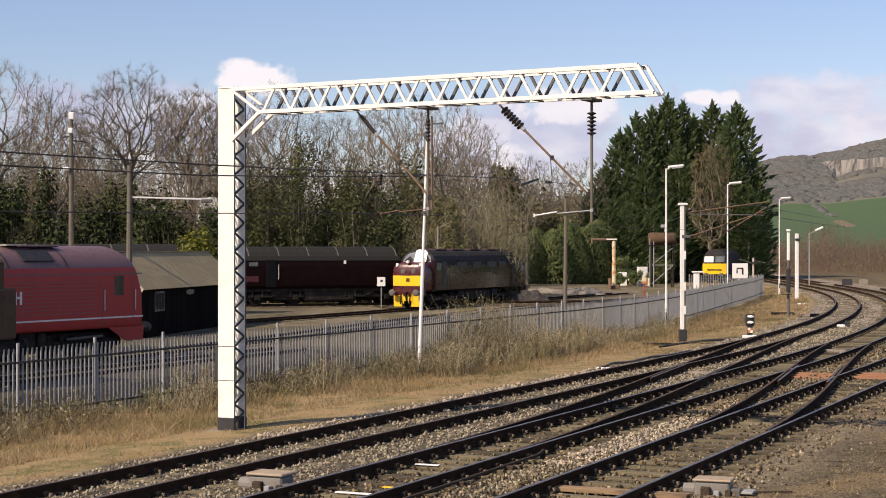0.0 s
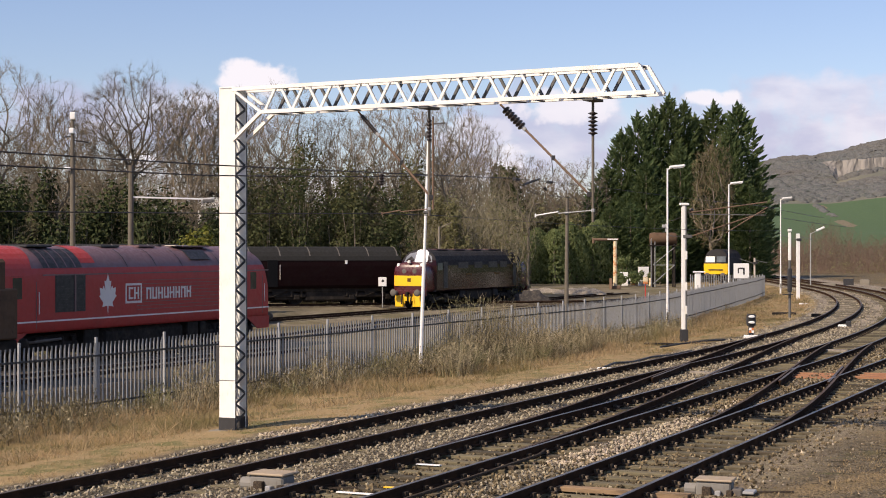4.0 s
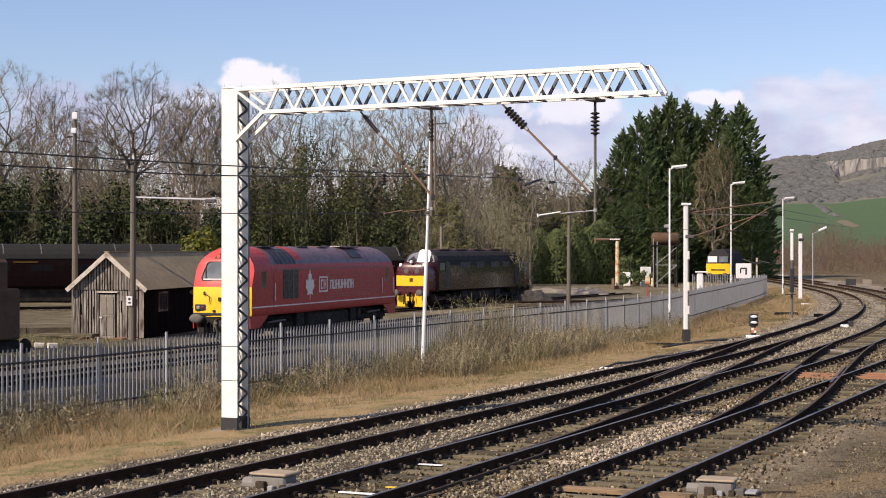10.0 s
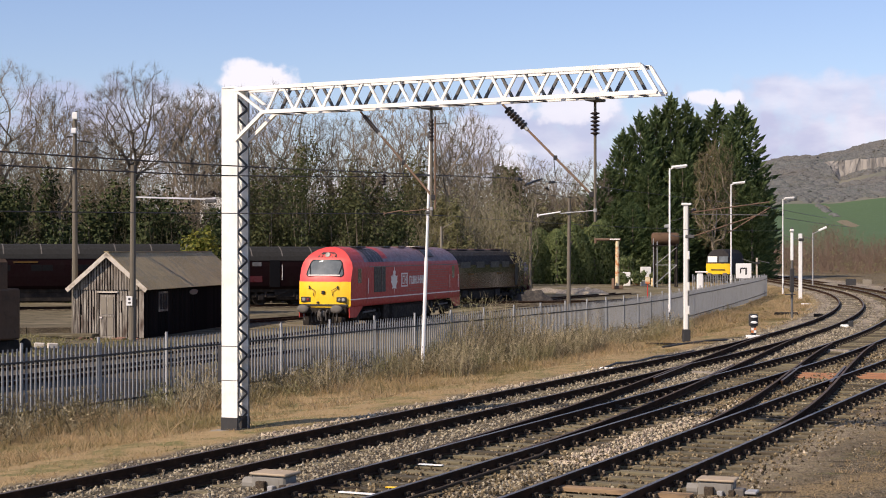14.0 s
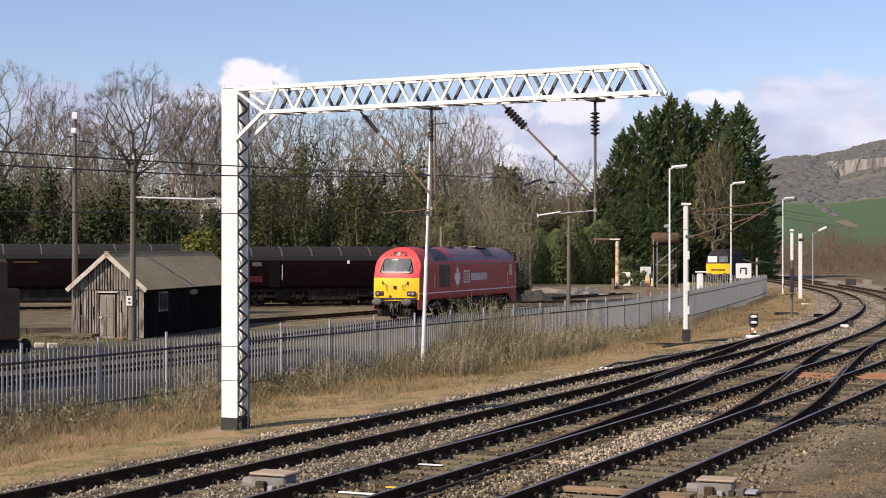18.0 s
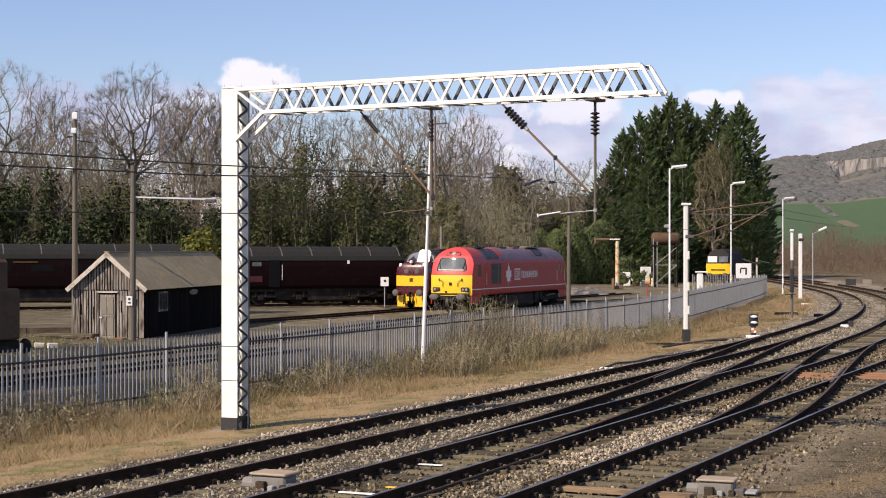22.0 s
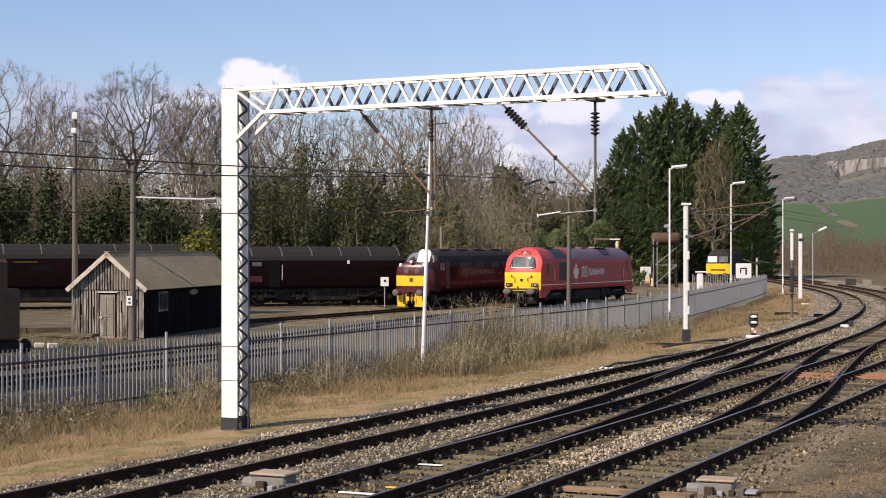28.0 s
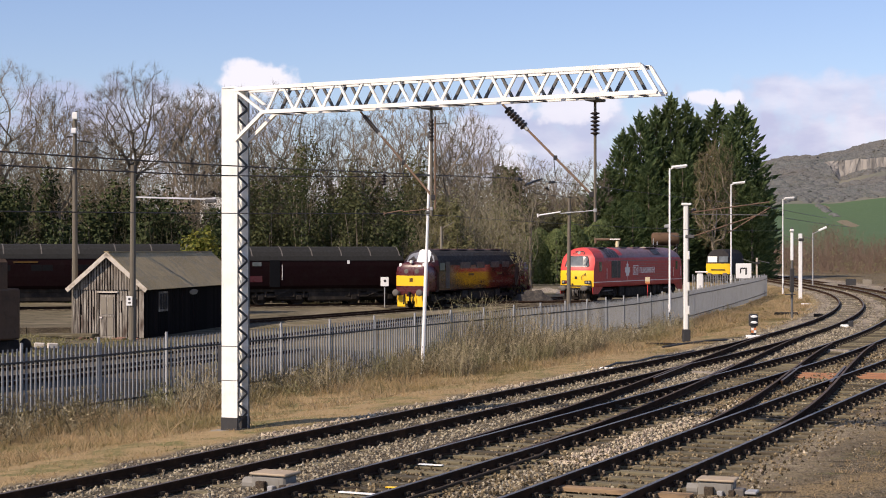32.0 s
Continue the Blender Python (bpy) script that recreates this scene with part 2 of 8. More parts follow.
# the ground: zones follow "u", metres to the right of the near running line
s = Mat("ground", (0.215, 0.18, 0.1062), 0.95)
u = s.attr("u")
s.speck(9, 0.35, 0.65, (0.07, 0.05, 0.032), detail=9).speck(34, 0.5, 0.62, (0.36, 0.30, 0.22), detail=7)
s.speck(0.35, 0.45, 0.75, (0.12, 0.088, 0.06), detail=6)


def edge(a, b, wob=1.2, sc=0.6):
    """0 to 1 between the offsets a and b, with an uneven border."""
    ad = s.n.new("ShaderNodeMath")
    ad.operation = "MULTIPLY_ADD"
    s.l.new(s.noise(sc, 6), ad.inputs[0])
    ad.inputs[1].default_value = wob * 2
    ad2 = s.n.new("ShaderNodeMath")
    s.l.new(u, ad2.inputs[0])
    ad2.inputs[1].default_value = -wob
    s.l.new(ad2.outputs[0], ad.inputs[2])
    return s.span(ad.outputs[0], a, b)


def mixed(fac, extra):
    n = s.n.new("ShaderNodeMath")
    n.operation = "MULTIPLY"
    s.l.new(fac, n.inputs[0])
    s.l.new(extra, n.inputs[1])
    return n.outputs[0]


for c_, col_, am in ((3.36, (0.045, 0.037, 0.024), 0.9), (6.6, (0.05, 0.04, 0.026), 0.9), (0.0, (0.11, 0.10, 0.065), 0.6)):
    off_ = s.n.new("ShaderNodeMath")
    off_.operation = "SUBTRACT"
    s.l.new(u, off_.inputs[0])
    off_.inputs[1].default_value = c_
    ab_ = s.n.new("ShaderNodeMath")
    ab_.operation = "ABSOLUTE"
    s.l.new(off_.outputs[0], ab_.inputs[0])
    s.tint(mixed(s.span(ab_.outputs[0], 1.25, 0.85, 0, am), s.span(s.noise(2.0, 6), 0.3, 0.55)), col_)
dirt = edge(8.3, 9.3, 1.0)
s.tint(dirt, (0.125, 0.097, 0.058))
s.tint(mixed(dirt, s.span(s.noise(6, 8), 0.42, 0.62)), (0.20, 0.165, 0.11))
s.tint(mixed(dirt, s.span(s.noise(0.5, 5), 0.5, 0.66)), (0.26, 0.19, 0.10))
s.tint(mixed(dirt, s.span(s.noise(0.9, 6), 0.54, 0.68)), (0.12, 0.115, 0.05))
s.tint(mixed(dirt, s.span(s.noise(1.6, 8), 0.58, 0.70)), (0.055, 0.045, 0.027))
grass = edge(-1.9, -2.4, 0.6)
s.tint(grass, (0.31, 0.225, 0.115))
s.tint(mixed(grass, s.span(s.noise(1.2, 8), 0.45, 0.65)), (0.14, 0.135, 0.05))
s.tint(mixed(grass, s.span(s.noise(18, 6), 0.5, 0.7)), (0.38, 0.27, 0.15))
yard = edge(-9.2, -10.2, 0.8)
s.tint(yard, (0.205, 0.175, 0.12))
s.tint(mixed(yard, s.span(s.noise(0.16, 7), 0.45, 0.6)), (0.13, 0.115, 0.058))
s.tint(mixed(yard, s.span(s.noise(1.1, 9), 0.5, 0.64, 0, 0.8)), (0.10, 0.083, 0.055))
s.tint(mixed(yard, s.span(s.noise(0.6, 8, (1, 0.4, 1)), 0.54, 0.7, 0, 0.8)), (0.285, 0.25, 0.18))
s.tint(mixed(yard, s.span(s.noise(5, 6), 0.45, 0.7)), (0.16, 0.13, 0.085))
cin = mixed(yard, s.span(s.attr("cinder"), 0.2, 0.8))
s.tint(cin, (0.125, 0.108, 0.07))
s.tint(mixed(cin, s.span(s.noise(2.5, 7), 0.48, 0.66)), (0.13, 0.11, 0.075))
s.tint(mixed(cin, s.span(s.noise(1.2, 9), 0.48, 0.62, 0, 0.85)), (0.07, 0.06, 0.038))
s.tint(mixed(cin, s.span(s.noise(0.5, 8, (0.5, 1.4, 1)), 0.52, 0.66, 0, 0.85)), (0.22, 0.185, 0.125))
near = mixed(yard, s.span(s.attr("cinder"), 1.2, 1.7))
s.tint(near, (0.026, 0.022, 0.017))
s.tint(mixed(near, s.span(s.noise(3, 7), 0.52, 0.7)), (0.07, 0.058, 0.042))
s.tint(s.span(u, -60, -68), (0.10, 0.085, 0.05))
s.tint(s.span(u, 60, 70), (0.12, 0.15, 0.05))
# broken stone between and beside the rails
bed = mixed(edge(-2.1, -1.7, 0.5), s.span(u, 8.2, 7.6))
vor = s.n.new("ShaderNodeTexVoronoi")
vor.inputs["Scale"].default_value = 21.0
s.l.new(s.co, vor.inputs["Vector"])
hue = s.n.new("ShaderNodeSeparateColor")
s.l.new(vor.outputs["Color"], hue.inputs[0])
s.tint(mixed(bed, s.span(hue.outputs[0], 0.5, 1.0, 0, 0.85)), (0.44, 0.385, 0.285))
s.tint(mixed(bed, s.span(hue.outputs[1], 0.6, 1.0, 0, 0.55)), (0.07, 0.058, 0.042))
s.tint(mixed(bed, s.span(vor.outputs["Distance"], 0.42, 0.62, 0, 0.7)), (0.04, 0.033, 0.024))
s.tint(mixed(dirt, s.span(hue.outputs[2], 0.5, 1.0, 0, 0.65)), (0.05, 0.04, 0.024))
s.tint(mixed(dirt, s.span(hue.outputs[0], 0.78, 1.0, 0, 0.6)), (0.27, 0.21, 0.135))
place = s.n.new("ShaderNodeSeparateXYZ")
s.l.new(s.co, place.inputs[0])
newer = mixed(mixed(bed, s.span(place.outputs[1], 66, 84, 0, 0.75)), s.span(s.noise(0.8, 6), 0.36, 0.55))
s.tint(newer, (0.42, 0.36, 0.28))
s.tint(mixed(newer, s.span(hue.outputs[1], 0.5, 1.0, 0, 0.6)), (0.20, 0.165, 0.12))
s.bump(11, 0.9, 0.06, detail=9)
rough_ = s.b.inputs["Normal"].links[0].from_socket
lump = s.n.new("ShaderNodeBump")
lump.invert = True
lump.inputs["Distance"].default_value = 0.05
both = s.n.new("ShaderNodeMath")
both.operation = "MAXIMUM"
s.l.new(bed, both.inputs[0])
s.l.new(dirt, both.inputs[1])
s.l.new(mixed(both.outputs[0], vor.outputs["Distance"]), lump.inputs["Height"])
s.l.new(rough_, lump.inputs["Normal"])
s.l.new(lump.outputs[0], s.b.inputs["Normal"])
M["ground"] = s.m

s = Mat("dry_grass", (0.53, 0.40, 0.235), 0.95)
s.island((0.33, 0.245, 0.14), 1.0)
s.tint(s.span(s.noise(0.28, 5), 0.44, 0.62, 0, 0.8), (0.17, 0.155, 0.065))
s.tint(s.span(s.noise(0.7, 4), 0.5, 0.68, 0, 0.6), (0.52, 0.37, 0.20))
s.leafy(0.5)
M["dry_grass"] = s.m
s = Mat("weed", (0.10, 0.085, 0.05), 0.9)
s.island((0.36, 0.305, 0.20), 1.0)
s.tint(s.span(s.noise(0.5, 4), 0.5, 0.64, 0, 0.6), (0.14, 0.145, 0.06))
M["weed"] = s.m
s = Mat("bramble", (0.055, 0.047, 0.027), 0.9)
s.island((0.19, 0.16, 0.09), 1.0)
M["bramble"] = s.m
s = Mat("bark", (0.19, 0.16, 0.125), 0.95)
s.speck(3, 0.4, 0.7, (0.10, 0.085, 0.062), (1, 1, 0.3)).vary((0.26, 0.225, 0.175), 0.8)
M["bark"] = s.m
s = Mat("twig", (0.24, 0.19, 0.135), 0.95)
s.vary((0.165, 0.142, 0.11), 1.0)
M["twig"] = s.m
s = Mat("twig_dark", (0.165, 0.142, 0.112), 0.95)
s.vary((0.115, 0.108, 0.09), 1.0)
M["twig_dark"] = s.m
s = Mat("ivy", (0.022, 0.034, 0.013), 0.8)
s.island((0.065, 0.078, 0.03), 1.0)
M["ivy"] = s.m
s = Mat("ivy_olive", (0.058, 0.068, 0.028), 0.8)
s.island((0.15, 0.15, 0.066), 1.0).vary((0.10, 0.095, 0.045), 0.5).leafy(0.4)
M["ivy_olive"] = s.m
s = Mat("ivy_green", (0.042, 0.058, 0.024), 0.8)
s.island((0.115, 0.13, 0.055), 1.0).vary((0.09, 0.088, 0.042), 0.5).leafy(0.35)
M["ivy_green"] = s.m
s = Mat("ivy_light", (0.15, 0.15, 0.07), 0.85)
s.island((0.32, 0.30, 0.16), 1.0).vary((0.19, 0.175, 0.09), 0.6).leafy(0.55)
M["ivy_light"] = s.m
s = Mat("screen_green", (0.125, 0.172, 0.07), 0.85)
s.island((0.24, 0.285, 0.13), 1.0).vary((0.20, 0.20, 0.08), 0.4).leafy(0.6)
M["screen_green"] = s.m
s = Mat("conifer", (0.078, 0.125, 0.054), 0.8)
s.island((0.165, 0.215, 0.095), 1.0).vary((0.11, 0.13, 0.05), 0.4).leafy(0.55)
M["conifer"] = s.m
s = Mat("bare_conifer", (0.21, 0.165, 0.105), 0.95)
s.island((0.15, 0.14, 0.075), 1.0)
M["bare_conifer"] = s.m
s = Mat("scrub", (0.085, 0.076, 0.052), 0.95)
s.island((0.055, 0.056, 0.032), 1.0)
M["scrub"] = s.m
s = Mat("stem_dark", (0.065, 0.058, 0.042), 0.95)
s.island((0.11, 0.098, 0.07), 1.0)
M["stem_dark"] = s.m
# Distance haze put into the stem colour: paler than the near scrub
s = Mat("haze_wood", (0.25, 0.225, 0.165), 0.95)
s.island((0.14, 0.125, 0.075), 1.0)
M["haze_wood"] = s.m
s = Mat("laurel", (0.08, 0.10, 0.018), 0.6)
s.island((0.22, 0.21, 0.045), 1.0).leafy(0.3)
M["laurel"] = s.m
s = Mat("hedge", (0.04, 0.06, 0.02), 0.8)
s.island((0.11, 0.13, 0.05), 1.0).leafy(0.35)
M["hedge"] = s.m
# Hill colours held greyer, with the haze of the distance in them
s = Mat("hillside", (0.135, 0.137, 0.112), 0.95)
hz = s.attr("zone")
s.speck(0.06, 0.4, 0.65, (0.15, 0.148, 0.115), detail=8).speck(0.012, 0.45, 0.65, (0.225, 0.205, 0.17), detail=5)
s.tint(s.span(hz, 0.45, 0.55), (0.072, 0.115, 0.058))
s.tint(s.span(hz, 1.45, 1.55), (0.17, 0.145, 0.10))
s.bump(0.3, 0.6, 1.0)
M["hillside"] = s.m
s = Mat("cliff", (0.27, 0.25, 0.225), 0.95)
s.speck(0.3, 0.5, 0.6, (0.2, 0.185, 0.165), (1, 1, 0.12), 8).bump(0.2, 1.0, 1.5, (1, 1, 0.3))
M["cliff"] = s.m
# Bluish haze mixed into the hill trees' colour
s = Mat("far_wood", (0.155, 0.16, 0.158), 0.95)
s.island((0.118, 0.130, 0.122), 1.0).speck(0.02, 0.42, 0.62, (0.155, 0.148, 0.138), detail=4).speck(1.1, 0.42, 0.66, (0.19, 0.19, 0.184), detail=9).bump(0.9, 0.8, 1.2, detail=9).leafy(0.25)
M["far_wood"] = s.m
s = Mat("far_red_wood", (0.125, 0.086, 0.066), 0.95)
s.island((0.175, 0.13, 0.10), 1.0)
M["far_red_wood"] = s.m
s = Mat("shed_board", (0.23, 0.205, 0.178), 0.9)
s.vary((0.075, 0.064, 0.056), 1.0).speck(14, 0.42, 0.68, (0.38, 0.35, 0.30), (1, 1, 0.08), 6).speck(2.0, 0.5, 0.75, (0.085, 0.062, 0.05), (1, 1, 0.4)).bump(25, 0.6, 0.01, (1, 1, 0.08))
M["shed_board"] = s.m
# Near-black copy of the boards: the unlit walls' shade is in the colour
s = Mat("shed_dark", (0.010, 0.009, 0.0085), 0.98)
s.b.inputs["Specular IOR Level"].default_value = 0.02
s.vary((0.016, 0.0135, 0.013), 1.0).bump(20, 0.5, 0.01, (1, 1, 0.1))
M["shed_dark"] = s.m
s = Mat("roof_felt", (0.37, 0.285, 0.155), 0.95)
s.vary((0.29, 0.225, 0.12), 1.0).speck(2, 0.42, 0.7, (0.25, 0.21, 0.135)).speck(30, 0.5, 0.7, (0.46, 0.39, 0.28)).bump(40, 0.4, 0.006)
M["roof_felt"] = s.m
s = Mat("barge_board", (0.55, 0.50, 0.43), 0.85)
s.speck(5, 0.45, 0.7, (0.38, 0.33, 0.27), (1, 1, 1)).bump(20, 0.3, 0.005)
M["barge_board"] = s.m
s = Mat("brick", (0.27, 0.16, 0.12), 0.9)
s.speck(4, 0.4, 0.7, (0.18, 0.11, 0.085))
M["brick"] = s.m

s = Mat("cinder_bed", (0.058, 0.047, 0.034), 0.95)
s.speck(2.5, 0.45, 0.65, (0.10, 0.082, 0.056), detail=8).speck(20, 0.5, 0.65, (0.15, 0.125, 0.09), detail=6).bump(14, 1.0, 0.05, detail=9)
M["cinder_bed"] = s.m

# ---- mesh tools ----


class Geo:
    """Vertices and faces on their way to one mesh; each face has a slot."""

    def __init__(self):
        self.v, self.f, self.s = [], [], []

    def add(self, verts, faces, slot=0):
        k = len(self.v)
        self.v += [tuple(p) for p in verts]
        self.f += [tuple(i + k for i in q) for q in faces]
        self.s += [slot] * len(faces)
        return self

    def box(self, c, size, rz=0.0, bev=0.0, slot=0, m=None):
        """A box with chamfered edges; rz in degrees, or a matrix m."""
        x, y, z = (d / 2 for d in size)
        b = min(bev, x * 0.9, y * 0.9, z * 0.9)
        mm = m if m is not None else pose(*c, 0, 0, rz)
        if b <= 0:
            pts = [(i, j, k) for k in (-z, z) for i, j in ((-x, -y), (x, -y), (x, y), (-x, y))]
            fs = [(3, 2, 1, 0), (4, 5, 6, 7), (0, 1, 5, 4), (1, 2, 6, 5), (2, 3, 7, 6), (3, 0, 4, 7)]
        else:
            pts, fs = [], []
            ring = [(-x + b, -y), (x - b, -y), (x, -y + b), (x, y - b), (x - b, y), (-x + b, y), (-x, y - b), (-x, -y + b)]
            inner = [(i * (x - b) / x if abs(i) == x else i, j * (y - b) / y if abs(j) == y else j) for i, j in ring]
            for zz, rg in ((-z, inner), (-z + b, ring), (z - b, ring), (z, inner)):
                pts += [(i, j, zz) for i, j in rg]
            fs = [tuple(range(7, -1, -1)), tuple(range(24, 32))]
            for lv in range(3):
                for i in range(8):
                    j = (i + 1) % 8
                    fs.append((lv * 8 + i, lv * 8 + j, lv * 8 + 8 + j, lv * 8 + 8 + i))
        return self.add([mm @ Vector(p) for p in pts], fs, slot)

    def tube(self, a, b, r0, r1=None, n=8, slot=0, caps=True):
        a, b = Vector(a), Vector(b)
        r1 = r0 if r1 is None else r1
        d = (b - a)
        if d.length < 1e-6:
            return self
        d.normalize()
        p = d.orthogonal().normalized()
        q = d.cross(p)
        pts = [o + (p * math.cos(2 * math.pi * i / n) + q * math.sin(2 * math.pi * i / n)) * r for o, r in ((a, r0), (b, r1)) for i in range(n)]
        fs = [(i, (i + 1) % n, n + (i + 1) % n, n + i) for i in range(n)]
        if caps:
            fs += [tuple(range(n - 1, -1, -1)), tuple(range(n, 2 * n))]
        return self.add(pts, fs, slot)

    def bar(self, a, b, w, h, up=(0, 0, 1), slot=0):
        """A square bar from a to b."""
        a, b = Vector(a), Vector(b)
        d = (b - a).normalized()
        sd = d.cross(Vector(up))
        sd = sd.normalized() if sd.length > 1e-5 else d.orthogonal().normalized()
        upv = sd.cross(d)
        pts = [o + sd * i * w / 2 + upv * j * h / 2 for o in (a, b) for i, j in ((-1, -1), (1, -1), (1, 1), (-1, 1))]
        return self.add(pts, [(3, 2, 1, 0), (4, 5, 6, 7), (0, 1, 5, 4), (1, 2, 6, 5), (2, 3, 7, 6), (3, 0, 4, 7)], slot)

    def lathe(self, prof, c=(0, 0, 0), n=16, slot=0, m=None):
        """A turned shape round z: prof is a list of (radius, height)."""
        mm = m if m is not None else Matrix.Translation(c)
        pts = [mm @ Vector((r * math.cos(2 * math.pi * i / n), r * math.sin(2 * math.pi * i / n), z)) for r, z in prof for i in range(n)]
        fs = [(k * n + i, k * n + (i + 1) % n, (k + 1) * n + (i + 1) % n, (k + 1) * n + i) for k in range(len(prof) - 1) for i in range(n)]
        fs += [tuple(range(n - 1, -1, -1)), tuple(range((len(prof) - 1) * n, len(prof) * n))]
        return self.add(pts, fs, slot)

    def prism(self, poly, a, b, slot=0, m=None):
        """The (y, z) polygon drawn along x from a to b."""
        mm = m if m is not None else Matrix.Identity(4)
        k = len(poly)
        pts = [mm @ Vector((x, y, z)) for x in (a, b) for y, z in poly]
        fs = [(i, (i + 1) % k, k + (i + 1) % k, k + i) for i in range(k)] + [tuple(range(k - 1, -1, -1)), tuple(range(k, 2 * k))]
        return self.add(pts, fs, slot)

    def sweep(self, path, poly, slots=None):
        """The closed (side, up) polygon carried along a level path."""
        k, n = len(poly), len(path)
        pts = []
        for i, p in enumerate(path):
            d = (path[min(i + 1, n - 1)] - path[max(i - 1, 0)])
            sd = Vector((d.y, -d.x, 0)).normalized()
            pts += [p + sd * a + Vector((0, 0, b)) for a, b in poly]
        fs, sl = [], []
        for i in range(n - 1):
            for j in range(k):
                fs.append((i * k + j, (i + 1) * k + j, (i + 1) * k + (j + 1) % k, i * k + (j + 1) % k))
                sl.append(slots[j] if slots else 0)
        fs += [tuple(range(k - 1, -1, -1)), tuple(range((n - 1) * k, n * k))]
        sl += [0, 0]
        self.add(pts, fs)
        self.s[-len(sl):] = sl
        return self

    def strip(self, a, b, w0, w1, sd):
        """A thin ribbon, for the finest twigs."""
        sd = Vector(sd)
        return self.add([a - sd * w0, a + sd * w0, b + sd * w1, b - sd * w1], [(0, 1, 2, 3)])

    def mesh(self, name, mats, smooth=False):
        me = bpy.data.meshes.new(name)
        me.from_pydata(self.v, [], self.f)
        for mt in (mats if isinstance(mats, (list, tuple)) else [mats]):
            me.materials.append(M[mt] if isinstance(mt, str) else mt)
        if any(self.s):
            me.polygons.foreach_set("material_index", self.s)
        if smooth:
            me.polygons.foreach_set("use_smooth", [True] * len(me.polygons))
        me.update()
        return me


def part(name, geo, mats, parent, label="", smooth=False):
    """Links geo as one mesh object under a thing or a part."""
    ob = new(name, geo if isinstance(geo, bpy.types.Mesh) else geo.mesh(name, mats, smooth))
    ob.parent = parent
    return tagged(ob, label) if label else ob


def thing(name, m, label, category, group="", kind=""):
    ob = new(name)
    ob.empty_display_size = 0.2
    ob.matrix_world = m
    return tagged(ob, label, category, group, kind)


def solid(name, geo, mats, label="", category="", group="", kind="", smooth=False, m=None):
    """A thing that is one mesh."""
    ob = new(name, geo.mesh(name, mats, smooth))
    if m is not None:
        ob.matrix_world = m
    return tagged(ob, label, category, group, kind)


# ---- plan ----
Z_MAIN = 0.48      # top of the running rails; the yard's rails are at 0


def run_line():
    """The near running line, a point a metre: straight at 24.8 degrees, then a long left-hand curve."""
    p, out, a = Vector((-1.383, 32.0)), [], radians(24.8)
    d = Vector((math.sin(a), math.cos(a)))
    p = p - d * 60
    for i in range(460):
        s = i - 60
        out.append((p.copy(), a))
        if 20 < s < 120:
            a -= 1 / 305
        elif s >= 120:
            a -= 1 / 1600
        p = p + Vector((math.sin(a), math.cos(a)))
    return out


LINE = run_line()


def on_line(s, u, z=0.0):
    """The point s metres along the near line (0 by the gantry) and u metres to its right."""
    s = max(0.0, min(458.99, s + 60))
    i, f = int(s), s - int(s)
    p, a = LINE[i][0].lerp(LINE[i + 1][0], f), LINE[i][1] * (1 - f) + LINE[i + 1][1] * f
    return Vector((p.x + math.cos(a) * u, p.y - math.sin(a) * u, z))


def heading(s):
    return LINE[int(max(0, min(458, s + 60)))][1]


LP = np.array([(p.x, p.y) for p, a in LINE])
LN = np.array([(math.cos(a), -math.sin(a)) for p, a in LINE])


def side_of(x, y):
    """u for a point of the plan."""
    d = LP - (x, y)
    i = int(np.argmin((d * d).sum(1)))
    return float(-(d[i] @ LN[i]))


def ramp(v, a, b):
    t = max(0.0, min(1.0, (v - a) / (b - a)))
    return t * t * (3 - 2 * t)


def yard_x37(y):
    """The line on which the maroon diesel stands: 25 degrees, bending towards the shed line at the near end."""
    t = y - 104
    return -4.1 + 0.466 * t - (0.0035 * t * t if t < 0 else 0)


def ground_z(x, y, u=None):
    u = side_of(x, y) if u is None else u
    z = -0.15 + 0.17 * ramp(u, -11, -8) + 0.27 * ramp(u, -6.5, -2.2) - sum((0.0 if c < 1 else 0.045) * ramp(abs(u - c), 1.32, 1.12) for c in (0.0, 3.36, 6.6))
    z += 0.20 * ramp(y - 0.14 * (x + 25), 92, 100) * ramp(u, -14, -30) * ramp(abs(x - yard_x37(y)), 1.9, 3.4)
    z += 0.35 * noise.noise((x * 0.05, y * 0.05, 3)) * ramp(abs(u - 2), 40, 90) + 0.03 * noise.noise((x * 0.7, y * 0.7, 7)) * (1 if u < -2.4 or u > 9 else 0.3)
    return z

# ---- ground ----


